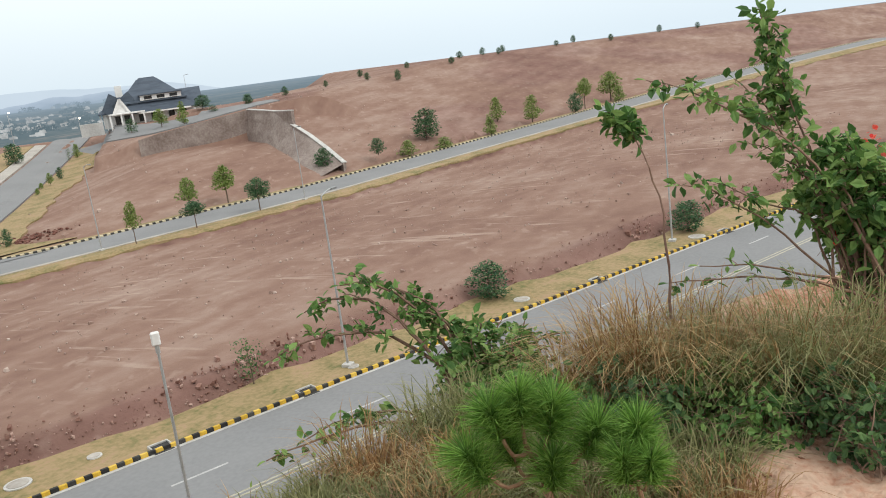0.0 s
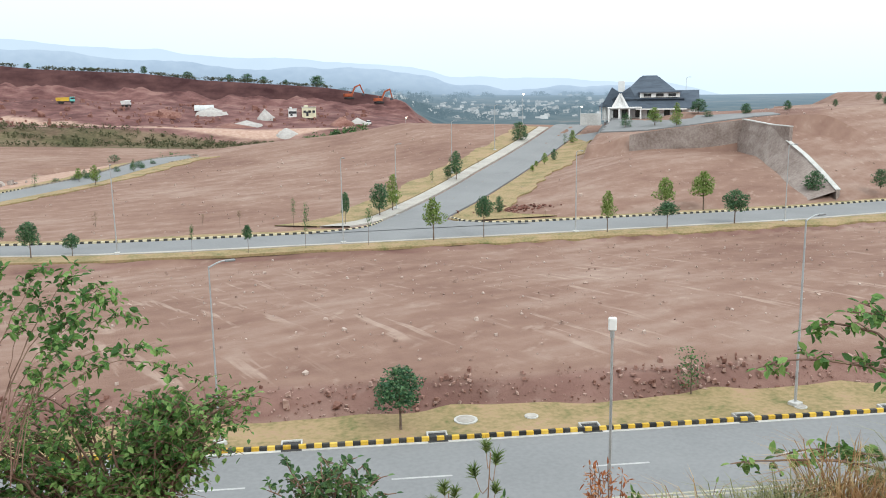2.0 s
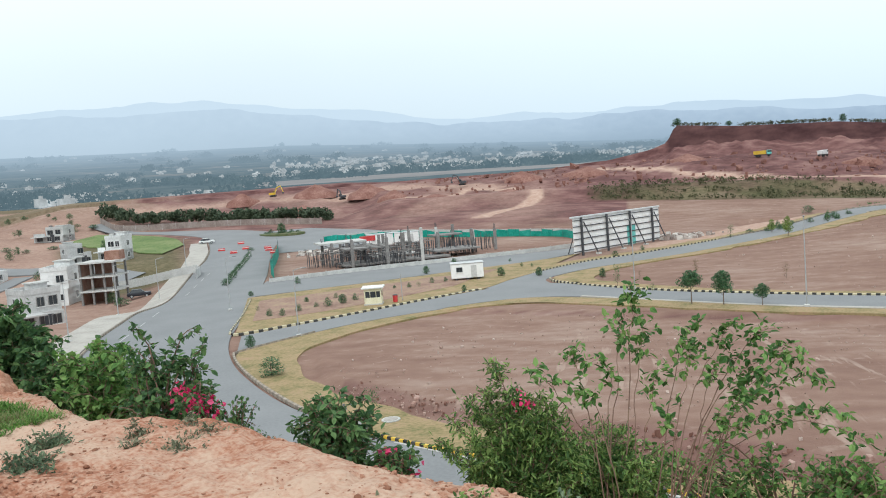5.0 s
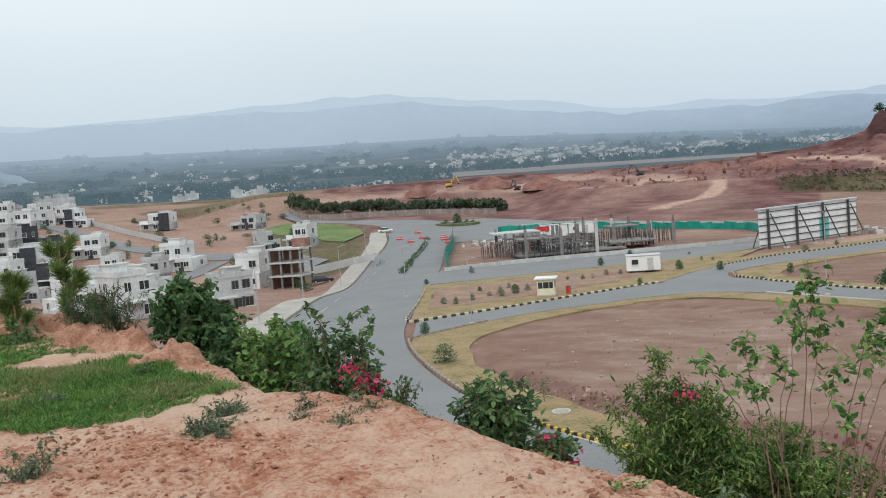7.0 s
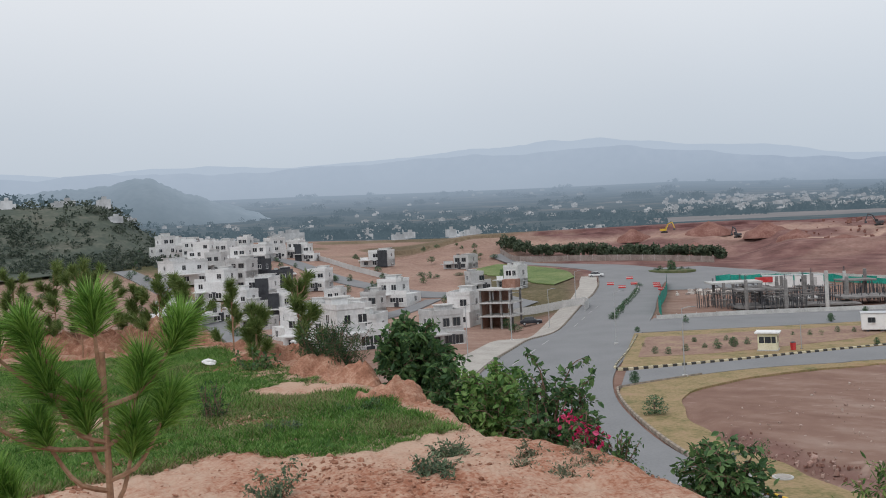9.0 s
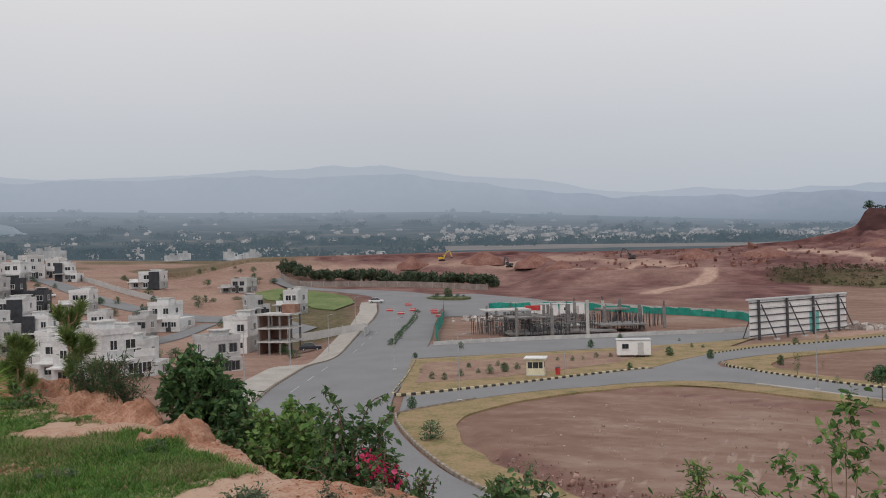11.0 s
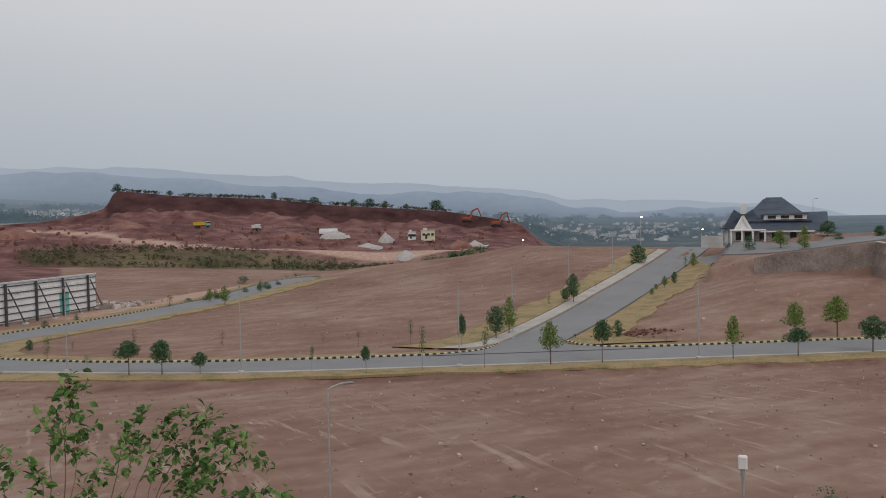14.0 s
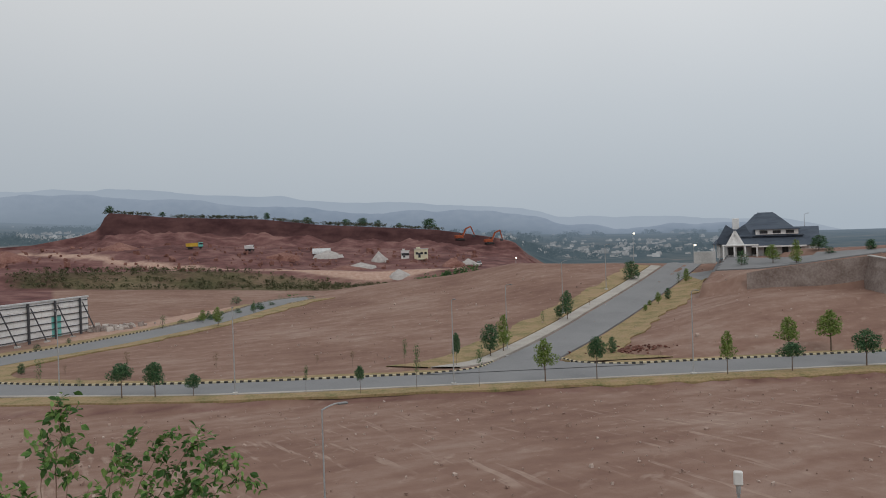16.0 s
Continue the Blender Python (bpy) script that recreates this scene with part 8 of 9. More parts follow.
# ---- houses of the settlement ----
def town_house(x, y, w, h, seed, label, wall=None, accent=None, raw=False):
    """A flat-roofed modern house: body, set-back upper block, parapets, stair head, windows, door, balcony."""
    rng_ = np.random.RandomState(seed)
    wall = wall or TOWN_WHITE
    az_ = math.degrees(math.atan2(x, y))
    z = ground_z(x, y) - 0.3
    base = thing("house", pose(x, y, z, 0, 0, -az_ + rng_.choice((-28, -20, 24))), label, "house", "houses of the settlement")
    w = w * 0.86
    d = w * rng_.uniform(0.8, 1.05)
    h = h + 0.3
    storeys = 2 if h < 8.6 else 3
    body_h = h * (0.82 if storeys == 2 else 0.86)
    cut = rng_.uniform(0.22, 0.4) * w
    sgn = rng_.choice((-1, 1))
    bm = bmesh.new()
    box(bm, 0, 0, body_h * 0.5 / storeys * (storeys - 1), w, d, body_h / storeys * (storeys - 1))
    box(bm, sgn * cut / 2, d * 0.05, body_h * 0.5 + 0.05, w - cut, d * 0.9, body_h - 0.1)
    part("wall", bm, wall, base)
    bm = bmesh.new()
    zt = body_h
    for cx, cy, sx, sy in ((sgn * cut / 2, -d * 0.4, w - cut, 0.18), (sgn * cut / 2, d * 0.5, w - cut, 0.18), (sgn * cut / 2 - (w - cut) / 2, d * 0.05, 0.18, d * 0.9), (sgn * cut / 2 + (w - cut) / 2, d * 0.05, 0.18, d * 0.9)):
        box(bm, cx, cy, zt + 0.35, sx, sy, 0.8)
    part("parapet", bm, wall, base)
    part("stair_head", box(bmesh.new(), sgn * w * 0.25, d * 0.2, (zt + h) / 2, w * 0.36, d * 0.34, h - zt + 0.2), wall, base)
    part("stair_roof", box(bmesh.new(), sgn * w * 0.25, d * 0.2, h + 0.12, w * 0.42, d * 0.4, 0.18), CONCRETE, base)
    part("balcony", box(bmesh.new(), -sgn * (w / 2 - cut / 2), -d / 2 + 0.2, body_h / storeys * (storeys - 1) + 0.45, cut, 0.16, 0.9), wall, base)
    if accent:
        part("feature_panel", box(bmesh.new(), sgn * (w / 2 - w * 0.16), -d / 2 - 0.1, h * 0.46, w * 0.34, 0.5, h * 0.92), accent, base, "dark cladding panel")
    sh = body_h / storeys
    for k in range(storeys):
        zc = sh * (k + 0.55)
        back = 0.1 if k == storeys - 1 else 0
        for u in (-0.28, 0.05, 0.32):
            if rng_.rand() < 0.85:
                if k == storeys - 1 and u * sgn < -0.2:
                    continue
                window(base, u * w, (-d * 0.4 if k == storeys - 1 else -d / 2) - 0.01, zc, rng_.uniform(1.0, 1.8), rng_.uniform(1.1, 1.5), "-y", TOWN_WHITE if not raw else DARK_CONCRETE)
        for sx in (1, -1):
            window(base, sx * w / 2 + 0.01 * sx if not (k == storeys - 1 and sx == -sgn) else -sgn * (w / 2 - cut) - 0.01 * sgn, 0.1 * d, zc, 1.2, 1.3, "x" if sx > 0 else "-x", TOWN_WHITE)
    part("door", box(bmesh.new(), 0.16 * w, -d / 2 - 0.03, 1.2, 1.3, 0.08, 2.3), DARK_CLADDING, base)
    part("car_porch", box(bmesh.new(), -0.25 * w, -d / 2 - 1.2, sh - 0.1, w * 0.45, 2.4, 0.22), wall, base)
    if storeys == 3 or seed % 3 == 0:
        tank = part("water_tank", cyl(bmesh.new(), (-sgn * 0.1 * w, 0, zt), (-sgn * 0.1 * w, 0, zt + 1.2), 0.55, n=12), DARK_CONCRETE if seed % 2 else CONCRETE, base)
    return base


for i, (x, y, w, h, style) in enumerate((
    (-330.0, 91.0, 9, 11.3, 0), (-366.3, 107.9, 10, 8.6, 0), (-354.3, 111.5, 11, 8.4, 0), (-340.0, 115.5, 11, 7.6, 0), (-261.3, 79.8, 16.9, 7.8, 1), (-272, 92.5, 8, 7.7, 2), (-242.8, 88.2, 10.3, 9.3, 2),
    (-330.9, 122.7, 8, 9.0, 0), (-296.3, 115.1, 10.6, 6.7, 0), (-320.0, 130.4, 10.9, 8.8, 0), (-326.4, 142.1, 9.6, 7.5, 0), (-292.3, 133.2, 8.3, 6.8, 4), (-260.9, 144.9, 11.3, 5.8, 4), (-318, 100, 9, 9, 0), (-345, 98, 10, 9, 0),
    (-214.5, 82.5, 11.6, 8.3, 4), (-221.3, 91.8, 7.1, 8.4, 3), (-194.6, 83.2, 8.6, 6.9, 4), (-198.5, 96.4, 7.3, 5.6, 0), (-175.9, 94.8, 7.1, 7.3, 2), (-151.9, 76.3, 9.4, 7.1, 0), (-112.1, 57.5, 8.2, 7.6, 0), (-191.2, 111.8, 10.1, 7.4, 0),
    (-205.5, 66.1, 11.9, 4.6, 0), (-158.2, 68.1, 7.5, 6.8, 0), (-212.1, 58.5, 8, 5.2, 0), (-147.5, 100.1, 9.2, 7.9, 0), (-182.7, 131.0, 6.4, 5.4, 2), (-178.1, 138.7, 7, 6.6, 0), (-130, 61, 8.5, 7.2, 0), (-172, 78, 8.5, 6.6, 0), (-238.1, 164.0, 10.4, 4.4, 2), (-186, 72, 8, 6.5, 2), (-140, 64, 9, 7.4, 0), (-165, 84, 8, 6.8, 0), (-122, 66, 7.5, 6.4, 0), (-204, 76, 9, 7.5, 0), (-232, 78, 10, 8.6, 0), (-228, 106, 9, 6.5, 0), (-248, 98, 9, 8, 3), (-160, 112, 7, 5.5, 2), (-118, 76, 8, 6.4, 2), (-308, 106, 10, 8, 0), (-300, 96, 9, 8.5, 0), (-285, 104, 9, 7, 0))):
    kinds = ((TOWN_WHITE, None, "white rendered flat-roofed modern house"), (TOWN_WHITE, None, "large cream-white modern house with many windows"), (GREY_RENDER, None, "unpainted grey rendered house"), (DARK_CLADDING, None, "tall dark grey clad modern house"), (TOWN_WHITE, DARK_CLADDING, "white modern house with a dark clad panel"))
    wall, acc, lab = kinds[style]
    town_house(x, y, w, h, 500 + i, lab, wall, acc, style == 2)


for k, (pa, pb) in enumerate((([(-345, 128), (-290, 121), (-240, 116), (-200, 119), (-158, 124)], [(-345, 134.5), (-290, 127.5), (-240, 122.5), (-200, 125.5), (-158, 130.5)]),
                              ([(-300, 66), (-235, 66), (-180, 60), (-128, 47)], [(-300, 72), (-235, 72), (-180, 66), (-130, 52.5)]),
                              ([(-168, 66), (-176, 88), (-188, 118)], [(-162, 67), (-170, 89), (-182, 119)]))):
    loft("road_settlement", pa, pb, 60, 0.2, ASPHALT, across=4, label="grey street between the houses of the settlement", category="road")
for pts in ([(-300, 138), (-260, 132), (-228, 131)], [(-232, 66), (-206, 64), (-190, 60)], [(-150, 116), (-132, 121), (-122, 112)], [(-290, 86), (-268, 88)]):
    fence_run("compound_wall", pts, 1.7, GREY_RENDER, "low grey compound wall among the houses", 5.0, 0.05, "wall")


def brick_shell():
    x, y = -136.1, 102.8
    base = thing("house", pose(x, y, ground_z(x, y) - 0.2, 0, 0, 30), "unfinished three-storey house of bare brick and concrete", "house", "houses of the settlement")
    for k in range(3):
        part("slab", box(bmesh.new(), 0, 0, 2.6 * (k + 1), 7.0, 6.4, 0.3), CONCRETE, base)
        for sx in (-3.1, -1.0, 1.2, 3.1):
            for sy in (-2.8, 2.8):
                part("column", box(bmesh.new(), sx, sy, 2.6 * k + 1.3, 0.35, 0.35, 2.6), DARK_CONCRETE, base)
        part("brick_wall", box(bmesh.new(), -1.6 + 0.4 * k, 2.4, 2.6 * k + 1.3, 3.4, 0.25, 2.4), BARE_BRICK, base, "bare brick infill")
        part("brick_wall", box(bmesh.new(), -3.2, 0, 2.6 * k + 1.3, 0.25, 5.4, 2.4), BARE_BRICK, base, "bare brick infill")
    part("parapet", box(bmesh.new(), 2.0, 1.0, 8.7, 2.8, 2.6, 1.8), BARE_BRICK, base, "bare brick stair head")


brick_shell()


def car(x, y, ang, mat, label):
    base = thing("car", pose(x, y, ground_z(x, y) + 0.02, 0, 0, ang), label, "car", "parked cars")
    bm = box(bmesh.new(), 0, 0, 0.62, 4.2, 1.7, 0.6, bevel=0.15)
    part("body", bm, mat, base)
    bm = bmesh.new()
    v = [bm.verts.new(p) for p in ((-1.7, -0.78, 0.9), (1.1, -0.78, 0.9), (1.1, 0.78, 0.9), (-1.7, 0.78, 0.9), (-1.2, -0.62, 1.45), (0.4, -0.62, 1.45), (0.4, 0.62, 1.45), (-1.2, 0.62, 1.45))]
    for f in ((4, 5, 6, 7), (0, 1, 5, 4), (1, 2, 6, 5), (2, 3, 7, 6), (3, 0, 4, 7)):
        bm.faces.new([v[k] for k in f])
    cabin = part("cabin", bm, GLASS, base, "dark glazed cabin")
    part("roof", box(bmesh.new(), -0.4, 0, 1.47, 1.65, 1.28, 0.06, bevel=0.02), mat, cabin)
    for sx in (-1.3, 1.3):
        for sy in (-0.8, 0.8):
            wheel = part("wheel", cyl(bmesh.new(), (sx, sy - 0.1, 0.32), (sx, sy + 0.1, 0.32), 0.32, n=14), TYRE, base)
            part("rim", cyl(bmesh.new(), (sx, sy - 0.11, 0.32), (sx, sy + 0.11, 0.32), 0.18, n=10), STEEL, wheel)


CAR_DARK = material("dark_car_paint", [(0.02, 0.022, 0.03), (0.03, 0.032, 0.04), (0.04, 0.042, 0.05)], scale=1, rough=0.3)
CAR_WHITE = material("white_car_paint", [(0.6, 0.6, 0.6), (0.7, 0.7, 0.7), (0.75, 0.75, 0.75)], scale=1, rough=0.3)
car(-129.0, 104.5, 50, CAR_DARK, "dark saloon car parked before the unfinished house")
car(-255, 110, 10, CAR_WHITE, "white car parked among the houses")
car(-242, 112, 40, CAR_WHITE, "white car parked among the houses")
car(-177, 167.5, 48, CAR_WHITE, "white van by the boulevard barriers")
car(40.5, 294, 80, CAR_WHITE, "white pickup at the quarry works")
RS = np.random.RandomState(3)
for i in range(130):
    az_, r_ = RS.uniform(-86, -52), RS.uniform(150, 360)
    x, y = polar(r_, az_)
    plant("low", x, y, RS.uniform(1.0, 2.8), RS.uniform(1.4, 3.2), "dark bush among the houses of the settlement", "bushes in the settlement")

# ---- quarry machines and huts ----
def excavator(x, y, ang, reach, mat, label, s=1.0):
    z = ground_z(x, y) - 0.1
    base = thing("excavator", pose(x, y, z, 0, 0, ang) @ Matrix.Scale(s, 4), label, "excavator", "quarry machines")
    for sy in (-1.2, 1.2):
        bm = box(bmesh.new(), 0, sy, 0.5, 4.0, 0.6, 0.9, bevel=0.3)
        part("track", bm, TYRE, base)
    part("turntable", cyl(bmesh.new(), (0, 0, 0.8), (0, 0, 1.2), 1.1, n=12), DARK_STEEL, base)
    part("body", box(bmesh.new(), -0.6, 0, 1.9, 3.6, 2.6, 1.4, bevel=0.15), mat, base)
    cab = part("cab", box(bmesh.new(), 0.8, 0.8, 2.6, 1.4, 1.1, 1.8, bevel=0.1), mat, base)
    part("cab_window", box(bmesh.new(), 0.85, 0.8, 2.9, 1.46, 1.16, 0.9), GLASS, cab)
    pts = [(1.0, -0.3, 1.8), (2.6, -0.3, 5.4), (5.0, -0.3, 6.4)]
    bm = bmesh.new()
    for a, b in zip(pts[:-1], pts[1:]):
        a, b = Vector(a), Vector(b)
        box(bm, *((a + b) / 2), (b - a).length + 0.3, 0.5, 0.6, (b - a).to_track_quat("X", "Z").to_matrix())
    part("boom", bm, mat, base)
    a, b = Vector(pts[-1]), Vector((6.3 + reach, -0.3, 2.6))
    part("arm", box(bmesh.new(), *((a + b) / 2), (b - a).length, 0.4, 0.45, (b - a).to_track_quat("X", "Z").to_matrix()), mat, base)
    part("ram", cyl(bmesh.new(), (1.6, -0.3, 2.4), (3.4, -0.3, 5.4), 0.12, n=6), STEEL, base)
    part("bucket", box(bmesh.new(), b.x - 0.3, -0.3, b.z - 0.5, 1.2, 1.2, 1.1, bevel=0.2), DARK_STEEL, base)


excavator(43.2, 371, 10, 0.4, DIGGER_ORANGE, "rusty orange excavator on the rim of the cut hill", 0.95)
excavator(55.5, 368, 8, -0.3, DIGGER_ORANGE, "rusty orange excavator on the edge of the cut hill", 0.95)
for x, y, a in ((-226, 250, 30), (-196, 254, 160), (-155, 272, 200)):
    excavator(x, y, a, 0.2, DARK_STEEL if x > -200 else TRUCK_YELLOW, "excavator at work on the red earth flat", 0.62)


def tipper(x, y, ang, mat, label):
    base = thing("tipper_truck", pose(x, y, ground_z(x, y) - 0.5, 0, 0, ang) @ Matrix.Scale(0.78, 4), label, "truck", "quarry machines")
    part("chassis", box(bmesh.new(), 0, 0, 0.9, 7.6, 1.0, 0.4), DARK_STEEL, base)
    bm = bmesh.new()
    v = [bm.verts.new(p) for p in ((-3.8, -1.1, 1.2), (1.4, -1.1, 1.2), (1.4, 1.1, 1.2), (-3.8, 1.1, 1.2), (-4.1, -1.25, 2.7), (1.5, -1.25, 2.9), (1.5, 1.25, 2.9), (-4.1, 1.25, 2.7))]
    for f in ((3, 2, 1, 0), (4, 5, 6, 7), (0, 1, 5, 4), (1, 2, 6, 5), (2, 3, 7, 6), (3, 0, 4, 7)):
        bm.faces.new([v[k] for k in f])
    part("tipper_body", bm, mat, base)
    cab = part("cab", box(bmesh.new(), 2.8, 0, 2.0, 2.0, 2.3, 2.0, bevel=0.15), TEAL_PAINT if mat == TRUCK_YELLOW else mat, base)
    part("windscreen", box(bmesh.new(), 3.0, 0, 2.4, 1.7, 2.34, 0.7), GLASS, cab)
    for sx in (-2.6, -1.4, 2.6):
        for sy in (-1.0, 1.0):
            part("wheel", cyl(bmesh.new(), (sx, sy - 0.2, 0.5), (sx, sy + 0.2, 0.5), 0.52, n=12), TYRE, base)


tipper(-61.0, 326, 5, TRUCK_YELLOW, "yellow tipper truck below the quarry face")
tipper(-41.0, 325, 80, CAR_WHITE, "white tipper truck on the quarry works")


def hut(x, y, w, d, h, ang, label, mat):
    base = thing("works_hut", pose(x, y, ground_z(x, y) - 0.9, 0, 0, ang) @ Matrix.Scale(0.8, 4), label, "hut", "quarry huts")
    h = h + 0.8
    part("wall", box(bmesh.new(), 0, 0, h / 2, w, d, h, bevel=0.04), mat, base)
    part("roof", box(bmesh.new(), 0, 0, h + 0.1, w + 0.5, d + 0.5, 0.22), CONCRETE, base)
    part("parapet", box(bmesh.new(), -w * 0.2, 0, h + 0.5, w * 0.3, d * 0.5, 0.9), mat, base)
    for u in (-0.3, 0.05, 0.34):
        window(base, u * w, -d / 2 - 0.01, h * 0.6, 1.1, 1.0, "-y", DARK_STEEL)
    part("door", box(bmesh.new(), -w * 0.12, -d / 2 - 0.03, 1.9, 1.0, 0.08, 2.1), DARK_CLADDING, base)


hut(22.0, 314.5, 6.2, 5, 3.9, -4, "cream-white works hut at the quarry", CREAM)
hut(16.2, 315.0, 3.6, 4, 3.0, -4, "small white works hut at the quarry", WHITE_PAINT)


def pile(x, y, r, h, mat, label, seed):
    rng_ = np.random.RandomState(seed)
    V, F = [(0, 0, h)], []
    for k in range(1, 7):
        for j in range(22):
            a = 6.2832 * j / 22
            rr_ = r * k / 6 * (1 + 0.14 * math.sin(3 * a + seed) + rng_.uniform(-0.05, 0.05))
            V.append((rr_ * math.cos(a), rr_ * math.sin(a), h * (1 - k / 6) ** 1.1 * rng_.uniform(0.9, 1.1) - (1.6 if k == 6 else 0)))
    for j in range(22):
        F.append((0, 1 + j, 1 + (j + 1) % 22))
        for k in range(5):
            o = 1 + k * 22
            F.append((o + j, o + 22 + j, o + 22 + (j + 1) % 22, o + (j + 1) % 22))
    ob = tagged(mesh_object("mound", V, F, mat, smooth=True), label, "mound", "spoil heaps")
    ob.matrix_world = pose(x, y, ground_z(x, y) - 0.9)


GRAVEL = material("grey_gravel", [(0.3, 0.28, 0.27), (0.4, 0.375, 0.36), (0.48, 0.455, 0.44)], scale=0.8, fine=6, bump=0.1, bump_scale=3)
RED_EARTH = material("quarry_earth", [(0.15, 0.065, 0.05), (0.215, 0.105, 0.085), (0.3, 0.17, 0.14)], scale=0.25, fine=7, bump=0.2, bump_scale=1.2)
for i, (x, y, r, h, mat) in enumerate(((12, 276, 4.6, 2.4, GRAVEL), (6.5, 313, 3.4, 3.4, GRAVEL), (-12, 322, 6, 2.0, GRAVEL), (-28, 318, 7, 1.6, RED_EARTH), (-88, 326, 8, 2.6, RED_EARTH), (0, 300, 6, 1.6, GRAVEL), (-5, 291, 9, 1.8, RED_EARTH), (32, 302, 5, 2.6, RED_EARTH), (38, 304, 4, 2.2, GRAVEL),
                                       (-170, 250, 6, 2.8, RED_EARTH), (-200, 236, 6, 2.6, RED_EARTH), (-190, 262, 9, 4.0, RED_EARTH), (-140, 290, 8, 3.0, RED_EARTH), (-215, 262, 9, 4, RED_EARTH), (-150, 245, 9, 1.8, RED_EARTH), (-118, 300, 9, 2.4, RED_EARTH), (-128, 255, 7, 1.6, RED_EARTH), (-233, 240, 7, 3.5, RED_EARTH))):
    pile(x, y, r, h, mat, "heap of pale grey gravel at the quarry" if mat == GRAVEL else "heap of dug red earth", i + 1)
tent = thing("works_shelter", pose(-14.5, 324.5, ground_z(-14.5, 324.5) - 0.6, 0, 0, 0) @ Matrix.Scale(0.75, 4), "long white arched shelter at the quarry works", "shelter")
bm = bmesh.new()
ring = [(-4.5, 2.0 * math.cos(a), 2.6 * math.sin(a)) for a in np.linspace(0, math.pi, 9)]
v0, v1 = [bm.verts.new(p) for p in ring], [bm.verts.new((4.5, p[1], p[2])) for p in ring]
for k in range(8):
    bm.faces.new((v0[k], v1[k], v1[k + 1], v0[k + 1]))
bm.faces.new(v0[::-1])
bm.faces.new(v1)
part("cover", bm, TIN, tent)
part("doorway", box(bmesh.new(), -4.5, 0, 1.0, 0.1, 1.6, 2.0), DARK_CLADDING, tent)
qx, qy = [], []
for i in range(520):
    a_, r_ = RS.uniform(-34, 8), RS.uniform(286, 350)
    p = polar(r_, a_)
    qx.append(p[0]); qy.append(p[1])
qx, qy = np.array(qx), np.array(qy)
stones("quarry_stones", list(zip(qx, qy, height(qx, qy) - 0.7)), np.clip(RS.lognormal(-0.2, 0.5, 520), 0.4, 2.6), RED_EARTH, "boulders strewn over the quarry works", 22)
for i, (x, y, w) in enumerate(((53, 236, 9), (60, 240, 6), (36, 262, 5))):
    hut(x, y, w, 5, 2.6, -12, "flat-roofed pale shed beyond the crest", CONCRETE)

# ---- hazy distance, its haze put into glowing colours ----
def ring_sheet(name, az0, az1, radii, mat, label, lift=0.6, n=240):
    A = np.radians(np.linspace(az0, az1, n))
    R_, A_ = np.meshgrid(np.array(radii), A, indexing="ij")
    X_, Y_ = R_ * np.sin(A_), R_ * np.cos(A_)
    Z_ = height(X_, Y_) + lift
    k = len(radii)
    i = np.arange(k * n).reshape(k, n)
    F = np.stack([i[:-1, :-1], i[:-1, 1:], i[1:, 1:], i[1:, :-1]], -1).reshape(-1, 4)
    return tagged(mesh_object(name, np.stack([X_, Y_, Z_], -1).reshape(-1, 3), F, mat, smooth=True), label, "backdrop", "", "structure")


# the plain's haze is painted into its glow by distance
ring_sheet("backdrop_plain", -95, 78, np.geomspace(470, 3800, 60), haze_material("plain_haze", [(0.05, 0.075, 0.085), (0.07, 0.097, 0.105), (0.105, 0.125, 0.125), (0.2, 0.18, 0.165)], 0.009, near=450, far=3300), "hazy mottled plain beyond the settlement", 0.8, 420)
RIDGE = lines((-100, 4.8), (-86, 5.0), (-80, 4.9), (-75, 5.2), (-70, 5.0), (-60, 5.3), (-50, 5.7), (-46, 5.8), (-41, 5.0), (-36, 4.5), (-31, 3.8), (-26, 3.6), (-21, 3.3), (-18, 3.35), (-12, 3.28), (-8, 2.75), (-3.7, 2.4), (2, 2.05), (7.4, 1.6), (10.5, 1.45), (13, 0.9), (17, 0.6), (21, 0.55), (27, 0.2), (33, -1.5), (78, -2.0))


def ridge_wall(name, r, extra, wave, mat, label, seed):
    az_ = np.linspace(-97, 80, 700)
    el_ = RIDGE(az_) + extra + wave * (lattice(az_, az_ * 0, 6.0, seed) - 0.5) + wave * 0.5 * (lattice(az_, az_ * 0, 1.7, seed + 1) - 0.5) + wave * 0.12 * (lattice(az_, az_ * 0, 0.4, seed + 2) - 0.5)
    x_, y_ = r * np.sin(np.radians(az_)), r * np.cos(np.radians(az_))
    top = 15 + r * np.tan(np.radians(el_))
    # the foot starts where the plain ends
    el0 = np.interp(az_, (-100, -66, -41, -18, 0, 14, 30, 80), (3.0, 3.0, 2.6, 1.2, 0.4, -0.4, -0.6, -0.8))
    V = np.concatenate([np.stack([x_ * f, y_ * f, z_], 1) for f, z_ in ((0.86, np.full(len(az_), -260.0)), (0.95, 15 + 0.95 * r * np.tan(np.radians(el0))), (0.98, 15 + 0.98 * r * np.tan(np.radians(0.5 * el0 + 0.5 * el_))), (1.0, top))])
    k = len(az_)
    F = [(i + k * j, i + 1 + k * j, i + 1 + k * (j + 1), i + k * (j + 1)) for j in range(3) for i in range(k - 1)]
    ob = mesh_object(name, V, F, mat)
    # rise: more of the painted haze colour towards the crest
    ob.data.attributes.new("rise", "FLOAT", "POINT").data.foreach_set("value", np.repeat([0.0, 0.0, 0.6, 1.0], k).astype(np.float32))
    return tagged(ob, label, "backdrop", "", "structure")


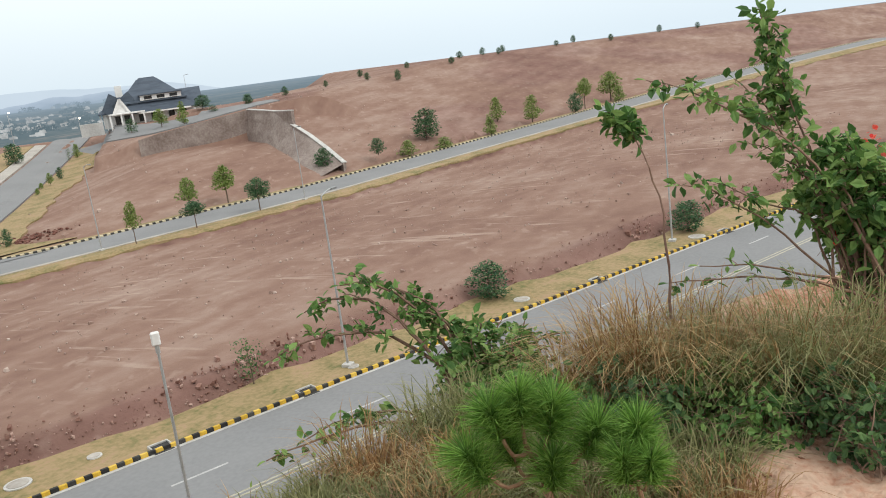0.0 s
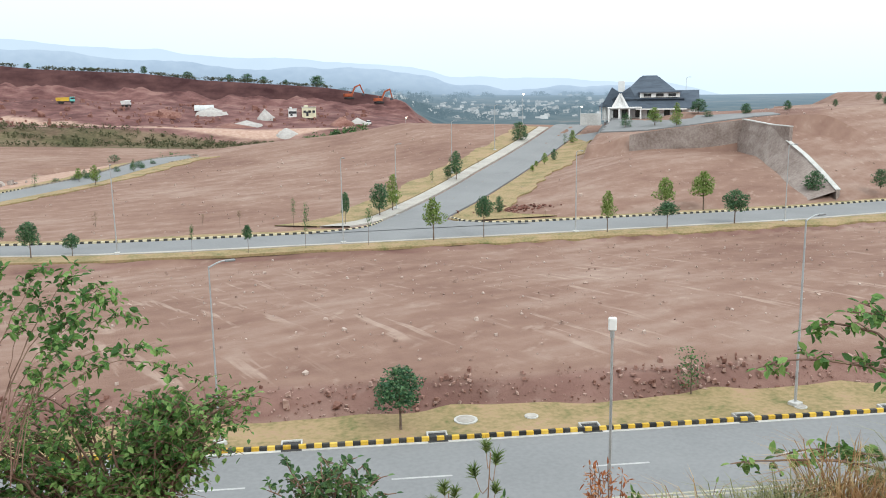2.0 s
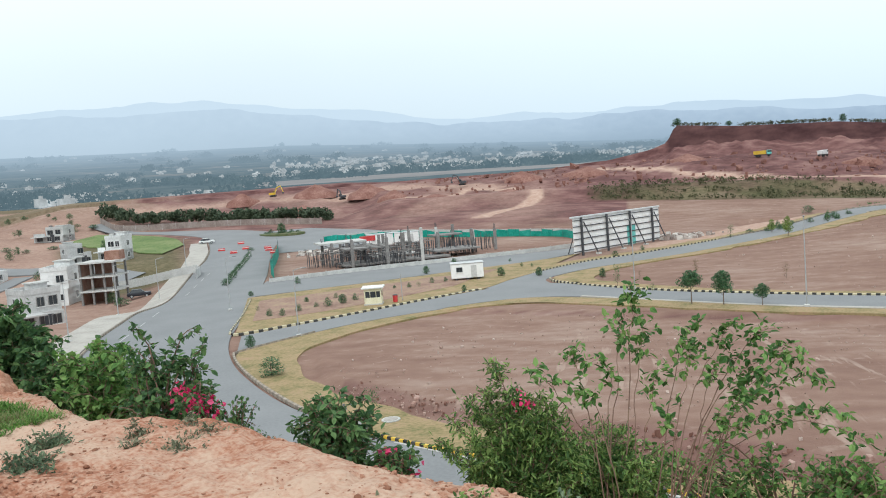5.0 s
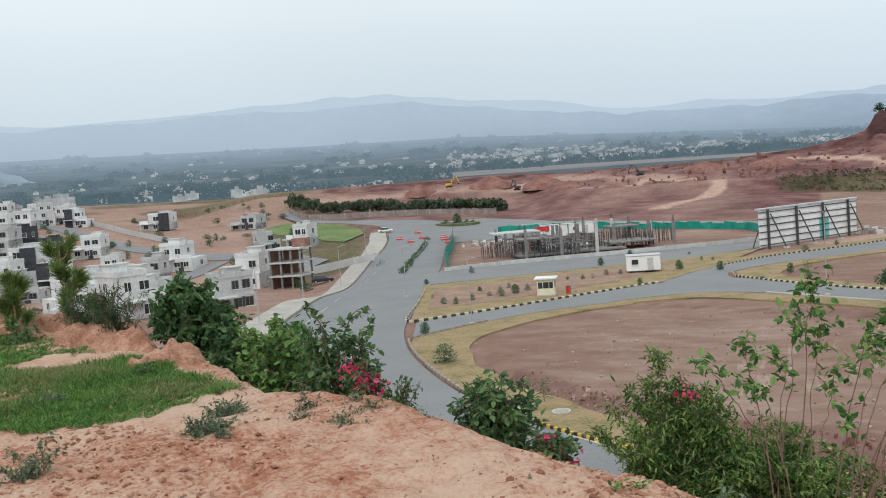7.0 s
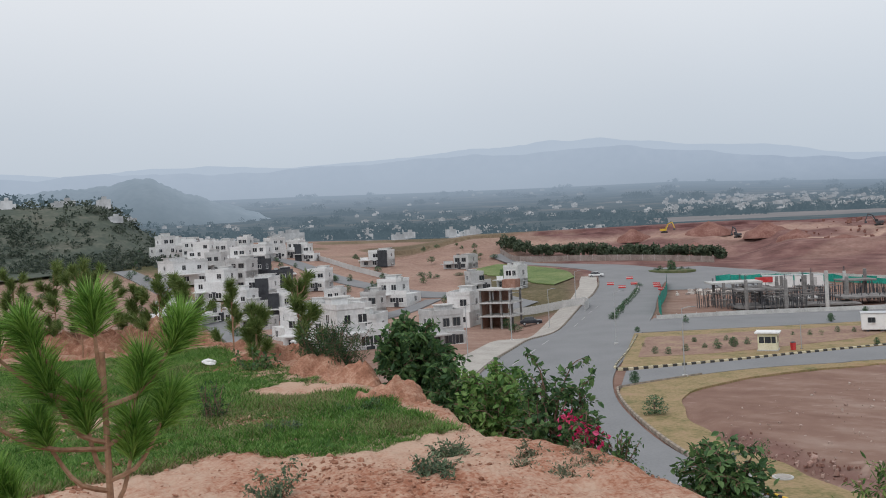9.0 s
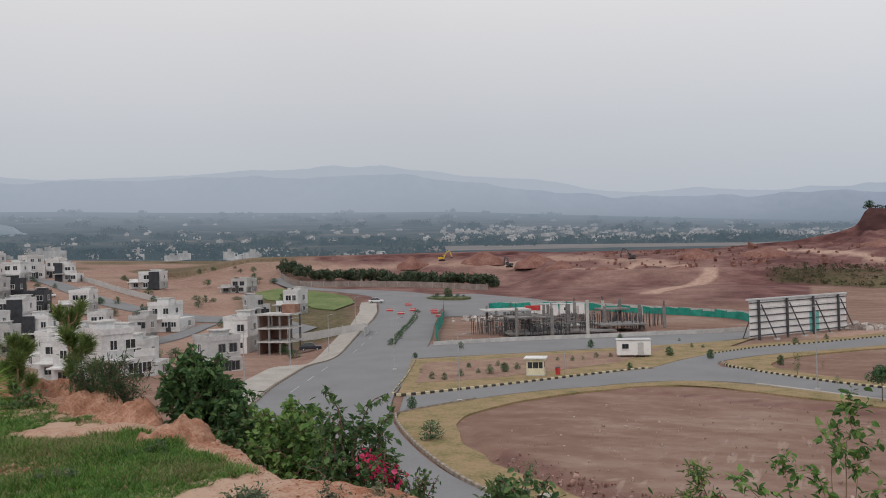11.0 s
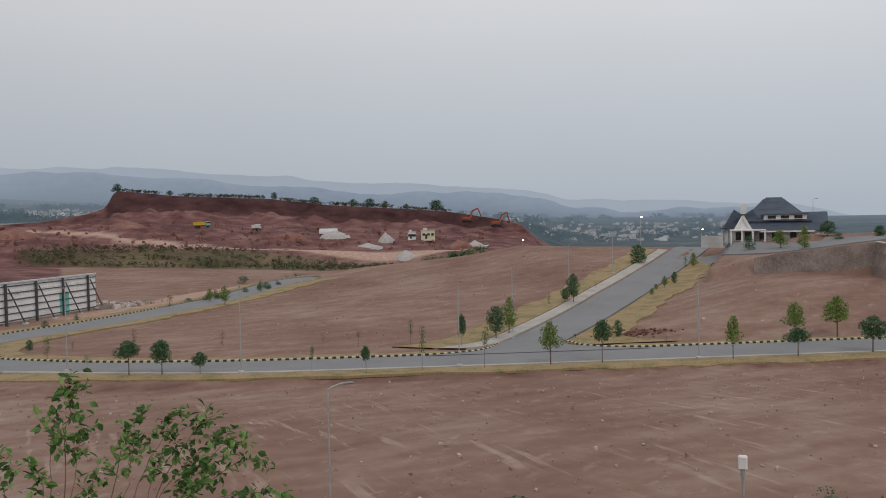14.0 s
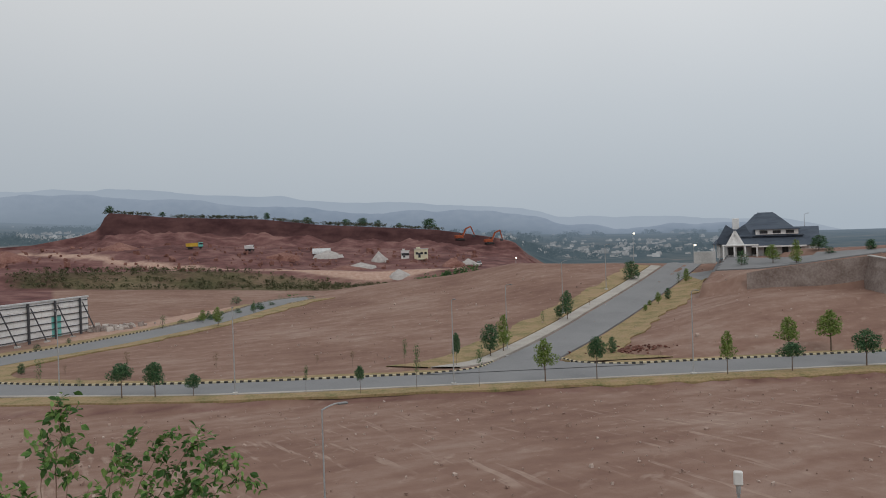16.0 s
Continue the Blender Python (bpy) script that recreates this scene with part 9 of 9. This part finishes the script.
# the haze before both ridges is part of their emission colours
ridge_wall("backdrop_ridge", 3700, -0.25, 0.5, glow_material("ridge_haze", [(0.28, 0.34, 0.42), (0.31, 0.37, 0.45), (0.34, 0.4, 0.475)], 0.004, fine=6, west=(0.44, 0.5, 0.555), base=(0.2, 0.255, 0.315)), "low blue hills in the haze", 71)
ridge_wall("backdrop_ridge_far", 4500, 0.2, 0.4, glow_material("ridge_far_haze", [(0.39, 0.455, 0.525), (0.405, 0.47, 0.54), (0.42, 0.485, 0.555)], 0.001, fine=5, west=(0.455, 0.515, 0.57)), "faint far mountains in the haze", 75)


def far_hill(name, r, shape, mat, label, seed):
    """A wooded hill in the haze: a rounded back between two bearings, with a ragged tree line."""
    az_ = np.linspace(shape[0][0], shape[-1][0], 260)
    el_ = lines(*shape)(az_) + 0.14 * (lattice(az_, az_ * 0, 0.5, seed) - 0.5) + 0.1 * (lattice(az_, az_ * 0, 0.16, seed + 1) - 0.5)
    X_, Y_ = np.sin(np.radians(az_)), np.cos(np.radians(az_))
    top = 15 + r * np.tan(np.radians(el_))
    rows_ = [np.stack([X_ * r * f, Y_ * r * f, -20 + (top + 20) * g], 1) for f, g in ((0.82, 0.0), (0.88, 0.45), (0.95, 0.85), (1.0, 1.0), (1.06, 0.85))]
    k = len(az_)
    F = [(i + k * j, i + 1 + k * j, i + 1 + k * (j + 1), i + k * (j + 1)) for j in range(4) for i in range(k - 1)]
    ob = mesh_object(name, np.concatenate(rows_), F, mat, smooth=True)
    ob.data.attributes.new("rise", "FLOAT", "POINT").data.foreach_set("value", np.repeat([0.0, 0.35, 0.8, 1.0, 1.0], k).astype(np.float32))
    return tagged(ob, label, "backdrop", "", "structure")


# this hill's haze sits in its glow colour, stronger upwards
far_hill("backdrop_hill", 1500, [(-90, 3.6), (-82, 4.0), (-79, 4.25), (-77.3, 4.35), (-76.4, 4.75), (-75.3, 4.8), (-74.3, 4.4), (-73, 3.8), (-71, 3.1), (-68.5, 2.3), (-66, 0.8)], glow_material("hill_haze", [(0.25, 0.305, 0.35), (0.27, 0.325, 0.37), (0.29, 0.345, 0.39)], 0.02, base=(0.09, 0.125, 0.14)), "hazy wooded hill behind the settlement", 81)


def far_woods(name, rows_, size, mat, label, seed):
    rng_ = np.random.RandomState(seed)
    clumps = []
    for a0, a1, r0, r1, n in rows_:
        # groves: every ten or so crowns stand together
        for k in range(n):
            if k % 11 == 0:
                ca_, cr2_ = rng_.uniform(a0, a1), rng_.uniform(r0, r1)
            a_, r_ = ca_ + rng_.normal(0, 650 / cr2_), cr2_ + rng_.normal(0, cr2_ * 0.012)
            x_, y_ = polar(r_, a_)
            s_ = size * rng_.uniform(0.6, 1.5)
            clumps.append((x_, y_, ground_z(x_, y_) + s_ * 0.6, s_))
    V, F = leaf_cloud(clumps, len(clumps) * 22, size * 0.6, rng_)
    return tagged(mesh_object(name, V, F, mat), label, "woods", "", "stuff")


# woods glow with the haze already mixed into their colour
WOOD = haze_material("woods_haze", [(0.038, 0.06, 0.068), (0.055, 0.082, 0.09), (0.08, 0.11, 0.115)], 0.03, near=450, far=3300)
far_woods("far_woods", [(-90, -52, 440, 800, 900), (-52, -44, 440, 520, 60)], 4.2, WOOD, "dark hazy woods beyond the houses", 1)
# hill_leaf greens are greyed: the haze before the hill is in the colour
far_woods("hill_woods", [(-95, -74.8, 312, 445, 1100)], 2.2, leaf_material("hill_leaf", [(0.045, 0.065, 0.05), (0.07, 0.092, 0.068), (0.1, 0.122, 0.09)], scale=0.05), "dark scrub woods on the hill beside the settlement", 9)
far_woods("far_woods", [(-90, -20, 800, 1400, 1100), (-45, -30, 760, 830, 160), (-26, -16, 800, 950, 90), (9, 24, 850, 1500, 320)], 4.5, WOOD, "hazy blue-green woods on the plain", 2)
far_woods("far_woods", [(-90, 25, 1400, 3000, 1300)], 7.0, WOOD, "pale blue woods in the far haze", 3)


def far_town(name, rows_, mat, size, label, seed):
    """Little houses of the far villages: each a box with a stair head."""
    rng_ = np.random.RandomState(seed)
    bm_v, bm_f = [], []
    for a0, a1, r0, r1, n in rows_:
        for _ in range(n):
            a_, r_ = rng_.uniform(a0, a1), rng_.uniform(r0, r1)
            x_, y_ = polar(r_, a_)
            z_ = ground_z(x_, y_) + 0.5
            w_, d_, h_ = size * rng_.uniform(0.6, 2.0), size * rng_.uniform(0.6, 1.2), size * rng_.uniform(0.3, 0.75)
            for ox, ow, z0, z1 in ((0, 1, 0, h_), (0.2 * w_, 0.35, h_, h_ * 1.35)):
                o = len(bm_v)
                bm_v += [(x_ + ox + sx * w_ * ow / 2, y_ + sy * d_ * ow / 2, z_ + zz) for zz in (z0, z1) for sx, sy in ((-1, -1), (1, -1), (1, 1), (-1, 1))]
                bm_f += [tuple(o + k for k in f) for f in ((4, 5, 6, 7), (0, 1, 5, 4), (1, 2, 6, 5), (2, 3, 7, 6), (3, 0, 4, 7))]
    return tagged(mesh_object(name, bm_v, bm_f, mat), label, "village", "", "stuff")


# house colours fade into a painted haze colour with distance
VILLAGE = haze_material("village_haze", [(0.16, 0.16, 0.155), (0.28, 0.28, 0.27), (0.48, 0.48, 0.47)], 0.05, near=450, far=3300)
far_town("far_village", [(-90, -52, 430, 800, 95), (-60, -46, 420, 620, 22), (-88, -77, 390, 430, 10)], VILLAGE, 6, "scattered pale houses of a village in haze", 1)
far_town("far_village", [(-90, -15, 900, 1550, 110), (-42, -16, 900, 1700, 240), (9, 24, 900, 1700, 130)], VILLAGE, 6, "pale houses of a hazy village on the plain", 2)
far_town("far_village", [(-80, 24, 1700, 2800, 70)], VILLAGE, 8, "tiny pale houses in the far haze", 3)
# river bed with the haze above it put into the glow colour
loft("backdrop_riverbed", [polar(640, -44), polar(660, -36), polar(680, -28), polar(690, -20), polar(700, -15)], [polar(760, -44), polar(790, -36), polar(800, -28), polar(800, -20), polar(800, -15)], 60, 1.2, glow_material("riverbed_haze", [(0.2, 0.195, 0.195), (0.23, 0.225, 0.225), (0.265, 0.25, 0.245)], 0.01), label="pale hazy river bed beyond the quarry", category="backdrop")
# scrub colour with the greying of the haze put into it
HILL_SCRUB = material("hill_scrub", [(0.045, 0.062, 0.05), (0.075, 0.09, 0.07), (0.13, 0.13, 0.105)], scale=0.06, fine=7)
loft("scrub_hill", [polar(292, -97), polar(296, -84), polar(312, -79), polar(345, -74.8)], [polar(470, -97), polar(480, -84), polar(480, -79), polar(470, -74.8)], 60, 1.0, HILL_SCRUB, across=24, label="scrub-covered slope at the edge of the settlement", category="slope")
